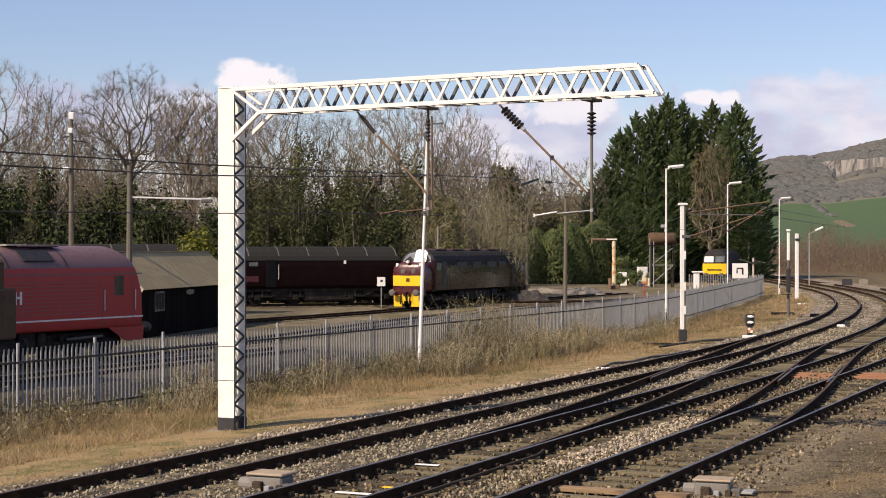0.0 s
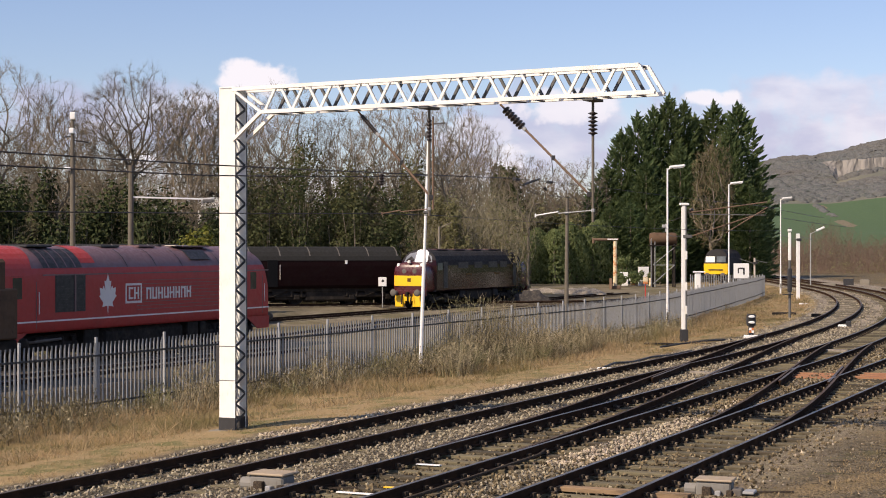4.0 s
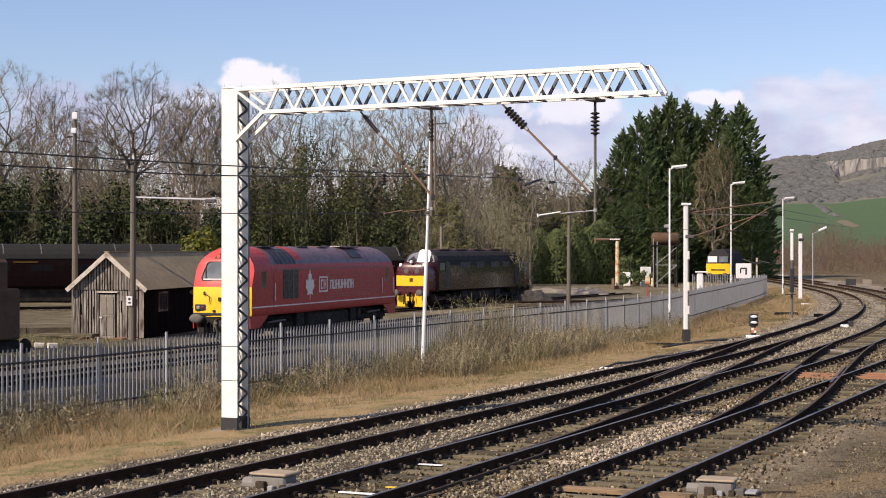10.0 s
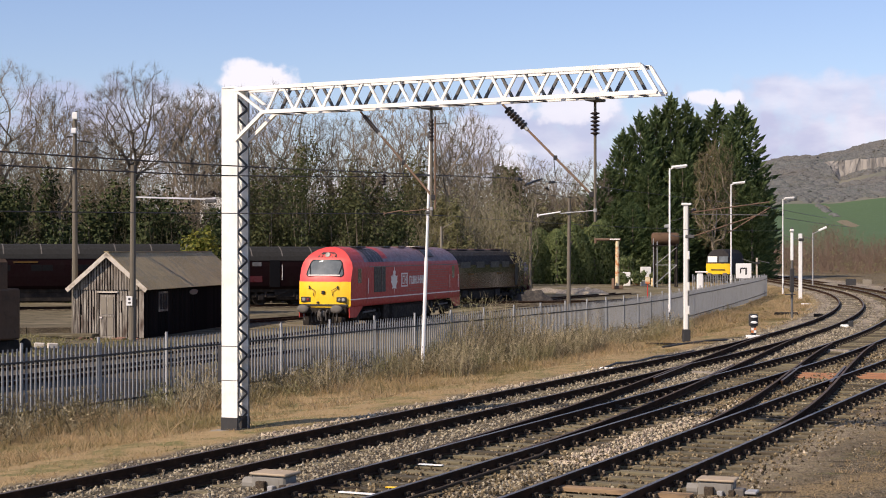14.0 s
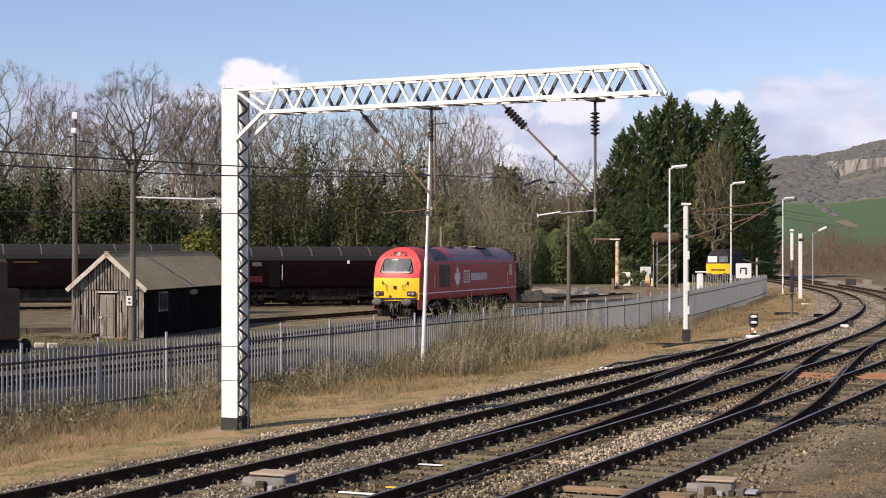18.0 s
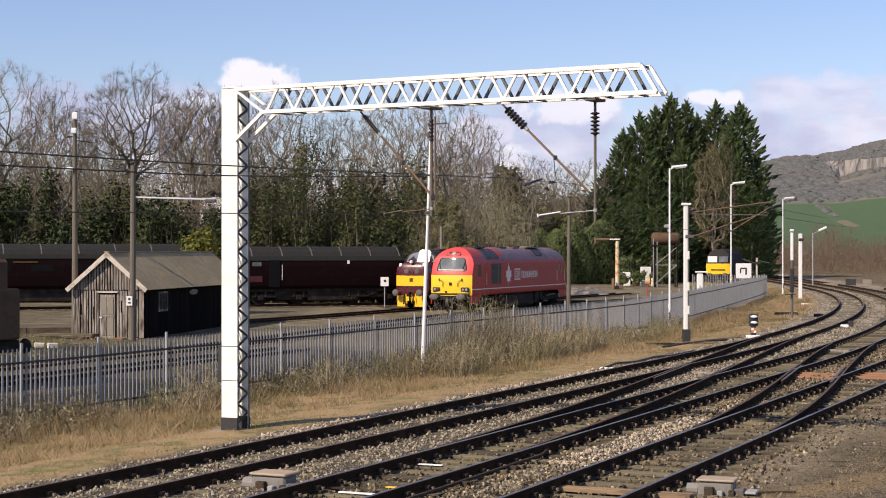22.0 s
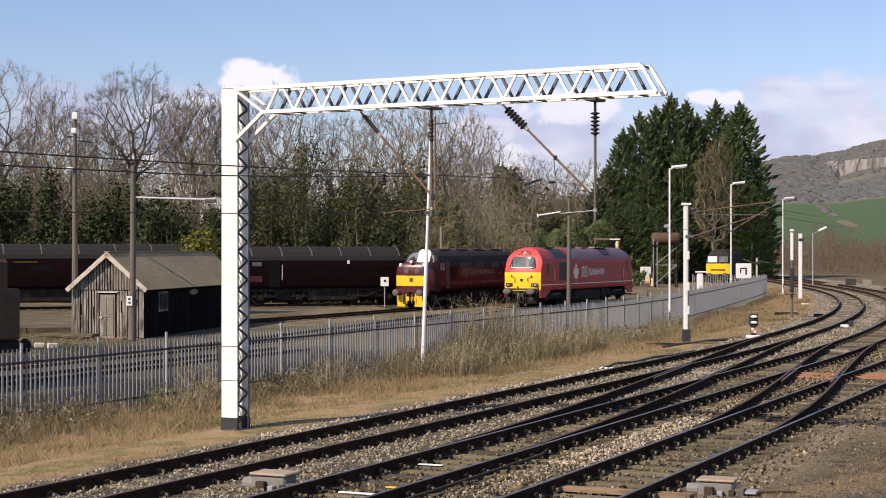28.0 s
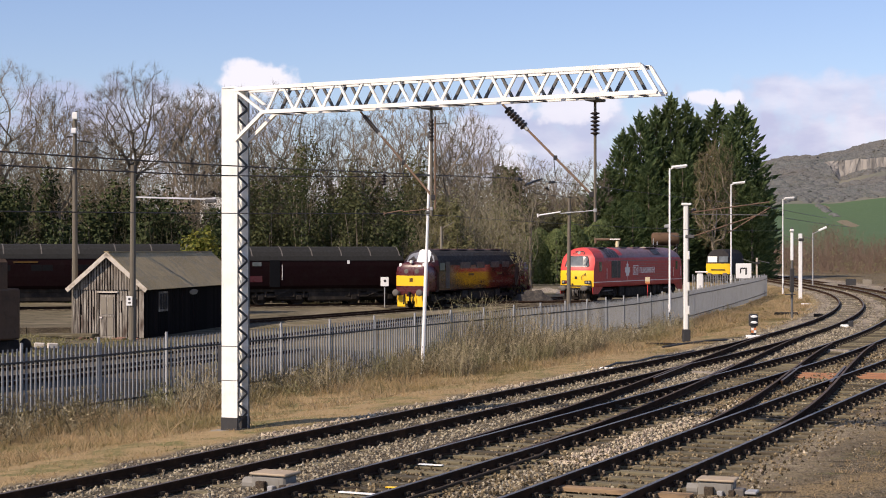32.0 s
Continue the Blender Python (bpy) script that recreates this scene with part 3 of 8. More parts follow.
def build_ground():
    """One sheet from the near tracks to the horizon, finer where the camera is close."""
    xs = sorted(set([-3000, -1500, -800, -400, -250, -170, -120, -95] + list(range(-80, 82, 2)) + [i * 0.25 for i in range(-40, 80)] + [95, 120, 170, 250, 400, 800, 1500, 3000]))
    ys = sorted(set([-600, -200, -80, -40, -20, -8, 2, 10, 16] + [20 + i * 0.25 for i in range(120)] + [50 + i * 0.5 for i in range(30)] + list(range(66, 190, 2)) + [200, 215, 240, 270, 310, 370, 450, 600, 800, 1200, 2000, 3200]))
    vs, us, cinder = [], [], []
    for y in ys:
        for x in xs:
            u = side_of(x, y) if -95 <= x <= 120 and -60 < y < 330 else (-80 if x < 30 + y * 0.1 else 80)
            vs.append((x, y, ground_z(x, y, u)))
            us.append(u)
            cinder.append(ramp(-x + 0.06 * (y - 70), 8, 13) * (1.0 - ramp(y, 108, 118)) + 2.0 * ramp(-x + 0.3 * (68 - y), 2, 5) * (1.0 - ramp(y, 64, 71)))
    n = len(xs)
    fs = [(j * n + i, j * n + i + 1, j * n + n + i + 1, j * n + n + i) for j in range(len(ys) - 1) for i in range(n - 1)]
    g = Geo()
    g.v, g.f, g.s = vs, fs, [0] * len(fs)
    ob = solid("ground", g, "ground", "ballast, dry grass and worn yard ground", "ground", kind="structure", smooth=True)
    a = ob.data.attributes.new("u", "FLOAT", "POINT")
    a.data.foreach_set("value", us)
    ob.data.attributes.new("cinder", "FLOAT", "POINT").data.foreach_set("value", cinder)


build_ground()

RAIL = [(-0.07, -0.159), (0.07, -0.159), (0.07, -0.145), (0.012, -0.128), (0.012, -0.045), (0.035, -0.036), (0.035, -0.004), (0.028, 0), (-0.028, 0), (-0.035, -0.004), (-0.035, -0.036), (-0.012, -0.045), (-0.012, -0.128), (-0.07, -0.145)]
RAIL_SLOTS = [0, 0, 0, 0, 0, 0, 1, 1, 1, 0, 0, 0, 0, 0]


def rail_path(ufun, s0, s1, z, step=1.0):
    n = max(2, int((s1 - s0) / step))
    return [on_line(s0 + (s1 - s0) * i / n, ufun(s0 + (s1 - s0) * i / n), z) for i in range(n + 1)]


GAUGE = 0.7525
sleeper_me = Geo().box((0, 0, -0.065), (2.6, 0.25, 0.13), bev=0.015).mesh("sleeper", "sleeper_wood")
chair_geo = Geo()
chair_geo.box((0, 0, 0.015), (0.34, 0.15, 0.03))
chair_geo.box((0.075, 0, 0.06), (0.06, 0.11, 0.075))
chair_geo.box((-0.075, 0, 0.06), (0.06, 0.11, 0.075))
chair_geo.tube((0.14, 0.04, 0.03), (0.14, 0.04, 0.075), 0.026, n=6, slot=1)
chair_geo.tube((-0.14, -0.04, 0.03), (-0.14, -0.04, 0.075), 0.026, n=6, slot=1)
chair_me = chair_geo.mesh("rail_chair", ["chair_iron", "chair_screw"])


def lay(name, me, m, parent):
    ob = new(name, me)
    ob.parent = parent
    ob.matrix_local = m
    return ob


def running_track(name, u, s0, s1, label, shiny=True):
    tr = thing(name, Matrix.Identity(4), label, "railway track", "running lines", "structure")
    for k, off in enumerate((-GAUGE, GAUGE)):
        g = Geo().sweep(rail_path(lambda s: u + off, s0, s1, Z_MAIN), RAIL, RAIL_SLOTS)
        part("rail", g, ["rail_side", "rail_polished" if shiny and u > 1 else "rail_head"], tr)
    rnd = random.Random(int(u * 10) + 5)
    s = s0
    while s < min(s1, 178):
        p = on_line(s, u + rnd.uniform(-0.04, 0.04), Z_MAIN - 0.185)
        lay("sleeper", sleeper_me, Matrix.Translation(p) @ pose(0, 0, rnd.uniform(-0.012, 0.012), 0, 0, -math.degrees(heading(s)) + rnd.uniform(-1.2, 1.2)), tr)
        if s < 48:
            for off in (-GAUGE, GAUGE):
                q = on_line(s, u + off, Z_MAIN - (0.182 if u > 1 else 0.2))
                lay("rail_chair", chair_me, Matrix.Translation(q) @ pose(0, 0, 0, 0, 0, -math.degrees(heading(s))), tr)
        s += 0.70
    return tr


U2, U3 = 3.36, 6.6
running_track("track_1", 0.0, -16.1, 260, "running line of steel rails on weathered timber sleepers")
running_track("track_2", U2, -14, 260, "running line with turnouts on timber sleepers")
running_track("track_3", U3, -11.9, 120, "running line of worn rails on timber sleepers")


def crossover(name, ua, ub, s0, s1, label):
    """Two rails that lead from one line across to the next."""
    tr = thing(name, Matrix.Identity(4), label, "railway crossover", "crossovers", "structure")

    def uf(s):
        t = max(0.0, min(1.0, (s - s0) / (s1 - s0)))
        t = t * t * (3 - 2 * t)
        return ua + (ub - ua) * t

    for off in (-GAUGE, GAUGE):
        a, b = s0 + 3.6, s1 - 3.6
        part("crossing_rail", Geo().sweep(rail_path(lambda s: uf(s) + off, a, b, Z_MAIN + 0.002, 0.8), RAIL, RAIL_SLOTS), ["rail_side", "rail_dull"], tr)
    for off in (-GAUGE + 0.11, GAUGE - 0.11):
        sm = (s0 + s1) / 2
        part("check_rail", Geo().sweep(rail_path(lambda s: uf(s) + off, sm - 3, sm + 3, Z_MAIN - 0.004, 0.8), RAIL, RAIL_SLOTS), ["rail_side", "rail_head"], tr)
    s = -14 + 0.7 * int((s0 + 15.5) / 0.7)
    while s < s1 - 2:
        um = (ua + ub) / 2
        p = on_line(s, um, Z_MAIN - 0.2)
        lay("long_sleeper", sleeper_me, Matrix.Translation(p) @ pose(0, 0, 0, 0, 0, -math.degrees(heading(s))) @ Matrix.Diagonal((1.1, 0.9, 1, 1)), tr)
        s += 1.4
    return tr


crossover("crossover_a", U2, 0.0, -6.0, 40.0, "crossover of rusty rails between two running lines")
crossover("crossover_b", U3, U2, -1.0, 36.0, "crossover of rusty rails between two running lines")


# ---- yard lines ----
def loco_x(y):
    w = (y - 90) / 40
    return -2.3849 + w * (12.845 + w * (2.5247 + w * (3.7845 - 1.6023 * w)))


def yard_track(name, pts, label, z=0.0, sleepers=True, head="rail_dull", bed=1.3):
    tr = thing(name, Matrix.Identity(4), label, "siding", "yard sidings", "structure")
    n = len(pts)
    for off in (-GAUGE, GAUGE):
        path = []
        for i in range(n):
            d = (pts[min(i + 1, n - 1)] - pts[max(i - 1, 0)]).normalized()
            path.append(Vector((pts[i].x + d.y * off, pts[i].y - d.x * off, z)))
        part("rail", Geo().sweep(path, RAIL, RAIL_SLOTS), ["rail_side", head], tr)
    bed_path = [Vector((q.x, q.y, z)) for q in pts]
    part("track_bed", Geo().sweep(bed_path, [(-bed - 0.25, -0.32), (bed + 0.25, -0.32), (bed, -0.13), (-bed, -0.13)]), "cinder_bed", tr, "dark oily ash between the rails")
    if sleepers:
        acc = 0.0
        for i in range(n - 1):
            d = pts[i + 1] - pts[i]
            while acc < d.length:
                p = pts[i] + d * (acc / d.length)
                lay("sleeper", sleeper_me, pose(p.x, p.y, z - 0.112, 0, 0, -math.degrees(math.atan2(d.x, d.y))), tr)
                acc += 0.76
            acc -= d.length
    return tr


yard_track("siding_1", [Vector((loco_x(y), y)) for y in range(36, 150, 2)], "yard siding with rusty rails sunk in dirt")
yard_track("siding_2", [Vector((yard_x37(y), y)) for y in range(84, 150, 2)], "yard siding with rusty rails sunk in dirt")

yard_track("siding_4", [Vector((-13.4, 48.46)) + Vector((0.414, 0.910)) * (i * 2.0 - 20) for i in range(20)], "short siding behind the fence with pale worn rails", 0.06, False, "rail_bright", 3.1)

# ---- overhead line gantry ----
GA, GB = Vector((-4.27, 33.5, 0)), Vector((3.62, 29.0, 0))


def lattice(geo, a0, b0, a1, b1, n, w, h, up, first=0):
    """Zigzag bars between two chords a0-b0 and a1-b1."""
    for i in range(n):
        t0, t1, t2 = i / n, (i + 0.5) / n, (i + 1) / n
        geo.bar(a0.lerp(b0, t0), a1.lerp(b1, t1), w, h, up)
        geo.bar(a1.lerp(b1, t1), a0.lerp(b0, t2), w, h, up)


def gantry():
    e = (GB - GA).normalized()
    d = Vector((-e.y, e.x, 0))
    if d.y < 0:
        d = -d
    th = thing("gantry", Matrix.Identity(4), "white steel overhead line gantry with lattice boom across the tracks", "gantry")
    base = GA
    boom_e, boom_d = e, d
    e = Vector((0.908, -0.419, 0))      # the mast stands square to the line
    d = Vector((0.419, 0.908, 0))
    w2, d2 = 0.19, 0.235
    for sgn, nm in ((-1, "front_channel"), (1, "rear_channel")):
        g = Geo()
        c = base + d * sgn * d2
        m = Matrix.Translation(c + Vector((0, 0, 3.73))) @ Matrix.Rotation(math.atan2(e.y, e.x), 4, "Z")
        cs = [(-w2, 0), (w2, 0), (w2, -sgn * 0.05), (w2 - 0.015, -sgn * 0.05), (w2 - 0.015, -sgn * 0.016), (-w2 + 0.015, -sgn * 0.016), (-w2 + 0.015, -sgn * 0.05), (-w2, -sgn * 0.05)]
        if sgn > 0:
            cs = cs[::-1]
        k = len(cs)
        g.add([m @ Vector((x, y, z)) for z in (-3.53, 3.53) for x, y in cs], [(i, (i + 1) % k, k + (i + 1) % k, k + i) for i in range(k)] + [tuple(range(k))[::-1], tuple(range(k, 2 * k))])
        # Right-hand lip only: shade painted on with the darker slot
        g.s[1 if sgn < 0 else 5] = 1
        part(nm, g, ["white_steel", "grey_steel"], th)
        g = Geo()
        g.box((0, 0, 0), (2 * w2 + 0.012, 0.034, 0.3), bev=0.004, m=Matrix.Translation(c + Vector((0, 0, 0.36))) @ Matrix.Rotation(math.atan2(e.y, e.x), 4, "Z"))
        part("base_band", g, "black_steel", th, "dark painted foot of the mast")
        for z_ in (1.27, 1.97):
            part("splice_seam", Geo().box((0, 0, 0), (2 * w2 + 0.006, 0.012, 0.012), m=Matrix.Translation(c + Vector((0, 0, z_))) @ Matrix.Rotation(math.atan2(e.y, e.x), 4, "Z")), "grey_steel", th)
    for q in (-1, 1):
        z, k = 0.4, 0
        while z < 7.0:
            a = base + e * q * (w2 - 0.02) + d * (d2 - 0.04) * (1 if k % 2 else -1)
            b = base + e * q * (w2 - 0.02) + d * (d2 - 0.04) * (-1 if k % 2 else 1)
            g = Geo().bar(a + Vector((0, 0, z)), b + Vector((0, 0, z + 0.195)), 0.05 if q > 0 else 0.04, 0.012, e)
            # Lacing coloured dark for its shade; the channels stay white
            part("lacing_bar", g, "black_steel" if q > 0 else "inner_steel", th)
            z += 0.195
            k += 1
    g = Geo().box((0, 0, 0), (0.36, 0.5, 0.03), bev=0.005, m=Matrix.Translation(base + Vector((0, 0, 7.26))) @ Matrix.Rotation(math.atan2(e.y, e.x), 4, "Z"))
    part("mast_cap", g, "white_steel", th)
    g = Geo().box((0, 0, 0), (0.75, 0.85, 0.3), bev=0.03, m=Matrix.Translation(base + Vector((0, 0, 0.1))) @ Matrix.Rotation(math.atan2(e.y, e.x), 4, "Z"))
    part("footing", g, "concrete", th)
    # boom: two plane trusses
    e, d, d2 = boom_e, boom_d, 0.22
    L = (GB - GA).length
    zt, zb = 7.22, 6.73
    for sgn in (-1, 1):
        o = base + d * sgn * d2
        top0, top1 = o + e * 0.16 + Vector((0, 0, zt)), o + e * L + Vector((0, 0, zt))
        bot0, bot1 = o + e * 0.86 + Vector((0, 0, zb)), o + e * (L + 0.30) + Vector((0, 0, zb))
        part("top_chord", Geo().bar(top0, top1, 0.075, 0.075), "white_steel", th)
        part("bottom_chord", Geo().bar(bot0, bot1, 0.075, 0.075), "white_steel", th)
        part("end_post", Geo().bar(top1, bot1, 0.07, 0.06), "white_steel", th)
        part("knee_brace", Geo().bar(o + e * 0.16 + Vector((0, 0, 6.18)), bot0, 0.07, 0.07), "white_steel", th)
        part("tie", Geo().bar(o + e * 0.2 + Vector((0, 0, zt - 0.04)), bot0, 0.06, 0.05), "white_steel", th)
        n = 12
        for i in range(n):
            a = 0.95 + (L - 1.0) * i / n
            st = (L - 1.0) / n
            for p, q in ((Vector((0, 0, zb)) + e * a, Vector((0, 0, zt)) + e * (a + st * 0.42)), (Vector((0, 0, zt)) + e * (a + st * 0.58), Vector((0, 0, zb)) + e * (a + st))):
                # Rear truss bars take a darker grey: their shade is put into the colour
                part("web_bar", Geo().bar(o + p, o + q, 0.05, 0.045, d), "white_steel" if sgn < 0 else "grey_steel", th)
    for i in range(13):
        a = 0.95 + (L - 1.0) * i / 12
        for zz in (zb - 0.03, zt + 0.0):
            # Cross bars share that shade grey, against the white chords
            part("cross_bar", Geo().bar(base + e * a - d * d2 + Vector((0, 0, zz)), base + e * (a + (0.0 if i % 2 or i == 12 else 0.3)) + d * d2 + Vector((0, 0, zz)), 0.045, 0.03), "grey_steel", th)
    # small equipment case on the mast
    c = base - Vector((0.908, -0.419, 0)) * 0.26 + Vector((0, 0, 1.6))
    part("equipment_case", Geo().box((0, 0, 0), (0.14, 0.3, 0.75), bev=0.01, m=Matrix.Translation(c) @ Matrix.Rotation(math.atan2(e.y, e.x), 4, "Z")), "black_steel", th, "narrow dark metal case")
    return e, d


G_E, G_D = gantry()


def insulator(geo, a, b, n=6, r=0.085):
    a, b = Vector(a), Vector(b)
    ax = (b - a)
    q = ax.to_track_quat("Z", "Y").to_matrix().to_4x4()
    L = ax.length
    prof = [(0.002, 0), (0.03, 0)]
    for i in range(n):
        c = L * (i + 0.5) / n
        k = min(1.0, L / n / 0.075)
        prof += [(0.03, c - 0.03 * k), (r, c - 0.012 * k), (r, c + 0.004 * k), (0.03, c + 0.028 * k)]
    geo.lathe(prof + [(0.03, L), (0.002, L)], n=10, m=Matrix.Translation(a) @ q)


def cantilever(a_tube, a_strut, z_low, strut_low, wire_off, z_arm, label):
    """Drop tube, raking strut with its insulator and registration arm below the boom."""
    def at(a, z):
        return GA + G_E * a + Vector((0, 0, z))
    th = thing("cantilever", Matrix.Identity(4), label, "overhead line cantilever", "cantilevers")
    part("bracket", Geo().box((0, 0, 0), (0.22, 0.46, 0.05), bev=0.01, m=Matrix.Translation(at(a_tube, 6.66)) @ Matrix.Rotation(math.atan2(G_E.y, G_E.x), 4, "Z")), "grey_steel", th)
    g = Geo()
    insulator(g, at(a_tube, 6.45), at(a_tube, 6.02), 6, 0.085 if a_tube > 6 else 0.05)
    part("insulator", g, "insulator", th, "dark ribbed insulator", True)
    if a_tube < 6:
        part("stay_tube", Geo().tube(at(a_tube + 0.085, 6.5), at(a_tube + 0.085, 4.72), 0.02), "rust_tube", th, "rust-brown upright tube")
    part("drop_tube", Geo().tube(at(a_tube, 6.66), at(a_tube, 6.45), 0.025).tube(at(a_tube, 6.02), at(a_tube, z_low), 0.026), "pole_grey", th)
    p0, p1 = at(a_strut, 6.66), at(strut_low, 4.95)
    g = Geo()
    insulator(g, p0.lerp(p1, 0.05), p0.lerp(p1, 0.26), 7 if a_tube > 6 else 12, 0.085 if a_tube > 6 else 0.045)
    part("insulator", g, "insulator", th, "dark ribbed insulator", True)
    part("strut", Geo().tube(p0, p0.lerp(p1, 0.05), 0.02).tube(p0.lerp(p1, 0.26), p1, 0.022), "rust_tube", th, "rust-brown raking tube")
    part("end_fitting", Geo().tube(p0.lerp(p1, 0.255), p0.lerp(p1, 0.29), 0.035, n=8), "galvanised", th)
    part("clamp", Geo().box(p0.lerp(p1, 0.6), (0.07, 0.07, 0.09), bev=0.01), "black_steel", th)
    part("clamp", Geo().box(p1, (0.09, 0.09, 0.1), bev=0.01), "black_steel", th)
    a, b = at(a_tube, z_arm), at(wire_off, z_arm - 0.08)
    part("registration_arm", Geo().tube(a, a.lerp(b, 0.6), 0.010), "rust_tube" if a_tube < 6 else "galvanised", th)
    part("steady_arm", Geo().tube(a.lerp(b, 0.6) + Vector((0, 0, 0.03)), b, 0.012).box(b, (0.03, 0.03, 0.07), bev=0.008), "rust_tube" if a_tube < 6 else "white_paint", th)
    part("clamp", Geo().box(a, (0.06, 0.06, 0.07), bev=0.01), "galvanised", th)
    part("dropper", Geo().tube(p0.lerp(p1, 0.58), p0.lerp(p1, 0.6) + Vector((0, 0, -0.34)), 0.008, n=5), "black_steel", th)
    return at


cantilever(4.66, 3.05, 4.6, 4.70, 3.6, 4.73, "overhead line cantilever with rust-brown strut under the gantry boom")
# the balance insulator that hangs on the catenary wire by the near cantilever
th = thing("wire_insulator", Matrix.Identity(4), "dark ribbed insulator hanging in the overhead wire", "insulator")
ip = GA + G_E * 3.55
ga_ = Geo()
insulator(ga_, ip + Vector((0.04, 0, 5.42)), ip + Vector((0.02, 0, 5.2)), 4, 0.06)
part("ribs", ga_, "insulator", th, "", True)
part("hanger", Geo().tube(ip + Vector((0.04, 0, 5.42)), ip + Vector((0.06, 0, 5.5)), 0.012, n=6), "grey_steel", th)
cantilever(8.09, 6.2, 4.45, 8.02, 6.93, 4.66, "overhead line cantilever with ribbed insulators under the gantry boom")


def wire(name, pts, label, r=0.011):
    g = Geo().sweep(pts, [(r * math.cos(k * 1.2566), r * math.sin(k * 1.2566)) for k in range(5)])
    return solid(name, g, "wire", label, "overhead wire", "overhead wires")


def line_wire(u, heights, label, r=0.011):
    """A wire along the line, bending gently through its (distance, height) points."""
    pts = []
    for (s0, z0), (s1, z1) in zip(heights[:-1], heights[1:]):
        n = max(3, int((s1 - s0) / 2))
        drop = 0.0001 * (s1 - s0) ** 2
        for i in range(n + 1):
            t = i / n
            if i or not pts:
                pts.append(on_line(s0 + (s1 - s0) * t, u, z0 + (z1 - z0) * t - drop * 4 * t * (1 - t)))
    return wire("overhead_wire", pts, label, r)


line_wire(0.15, ((-55, 5.46), (-28, 5.2), (-6, 5.33), (0, 5.46), (6.8, 5.62)), "dark catenary wire above the near running line")
line_wire(0.15, ((6.8, 5.62), (12.2, 5.64), (36.5, 5.6)), "catenary wire beyond its insulator on the near running line", 0.006)
line_wire(0.05, ((-55, 5.34), (-28, 5.0), (-6, 5.16), (-1, 5.34), (2.5, 5.5)), "dark auxiliary wire above the near running line")
line_wire(0.10, ((7.2, 5.6), (8.5, 5.31), (11.5, 5.28)), "thin slack wire below the catenary", 0.007)
line_wire(0.15, ((-55, 4.66), (0, 4.66), (3, 4.67)), "thin contact wire above the near running line", 0.009)
line_wire(0.15, ((3, 4.67), (36.5, 4.7)), "worn contact wire along the near running line", 0.005)
for s_, ds, za, zb, r_ in ((7.7, 1.05, 5.5, 5.68, 0.034), (7.1, 0.3, 5.62, 5.6, 0.05), (9.3, 0.35, 5.62, 5.63, 0.045), (9.0, 0.2, 5.5, 5.42, 0.04)):
    solid("wire_clamp", Geo().tube(on_line(s_, 0.15, za), on_line(s_ + ds, 0.15, zb), r_, r_ * 0.6, n=7), "black_steel", "dark clamp and insulator rod in the catenary wire", "wire fitting", "wire fittings")

# ---- palisade fence ----
F_PTS = [Vector(p) for p in ((-16.6, 22.4), (-9.44, 36.2), (-7.0, 40.9), (-3.36, 48.0), (-0.98, 52.6), (2.4, 59.4), (5.5, 66.0), (8.2, 72.4), (10.6, 79.0), (13.5, 88.4), (18.1, 104.0), (23.0, 121.0), (26.9, 135.0))]


def fence_at(s):
    for a, b in zip(F_PTS[:-1], F_PTS[1:]):
        L = (b - a).length
        if s <= L:
            return a.lerp(b, s / L), math.degrees(math.atan2((b - a).y, (b - a).x))
        s -= L
    return F_PTS[-1], 75.0


pale_geo = Geo()
for i, (x0, x1, y0, y1) in enumerate(((-0.029, -0.024, 0.015, 0.0), (-0.024, 0.024, 0.0, 0.0), (0.024, 0.029, 0.0, 0.015))):
    th_ = 0.004
    tip = [1.68, 1.68] if i != 1 else [1.80, 1.80]
    za = (1.60, 1.70) if i == 0 else ((1.70, 1.60) if i == 2 else (1.74, 1.74))
    pale_geo.add([(x0, y0, 0.02), (x1, y1, 0.02), (x1, y1, za[1]), (x0, y0, za[0]), (x0, y0 + th_, 0.02), (x1, y1 + th_, 0.02), (x1, y1 + th_, za[1]), (x0, y0 + th_, za[0])],
                 [(0, 1, 2, 3), (7, 6, 5, 4), (0, 4, 5, 1), (1, 5, 6, 2), (2, 6, 7, 3), (3, 7, 4, 0)])
pale_me = pale_geo.mesh("pale", "pale_steel")
post_me = Geo().box((0, 0.05, 0.92), (0.066, 0.05, 1.92), bev=0.006).mesh("fence_post", "galvanised")


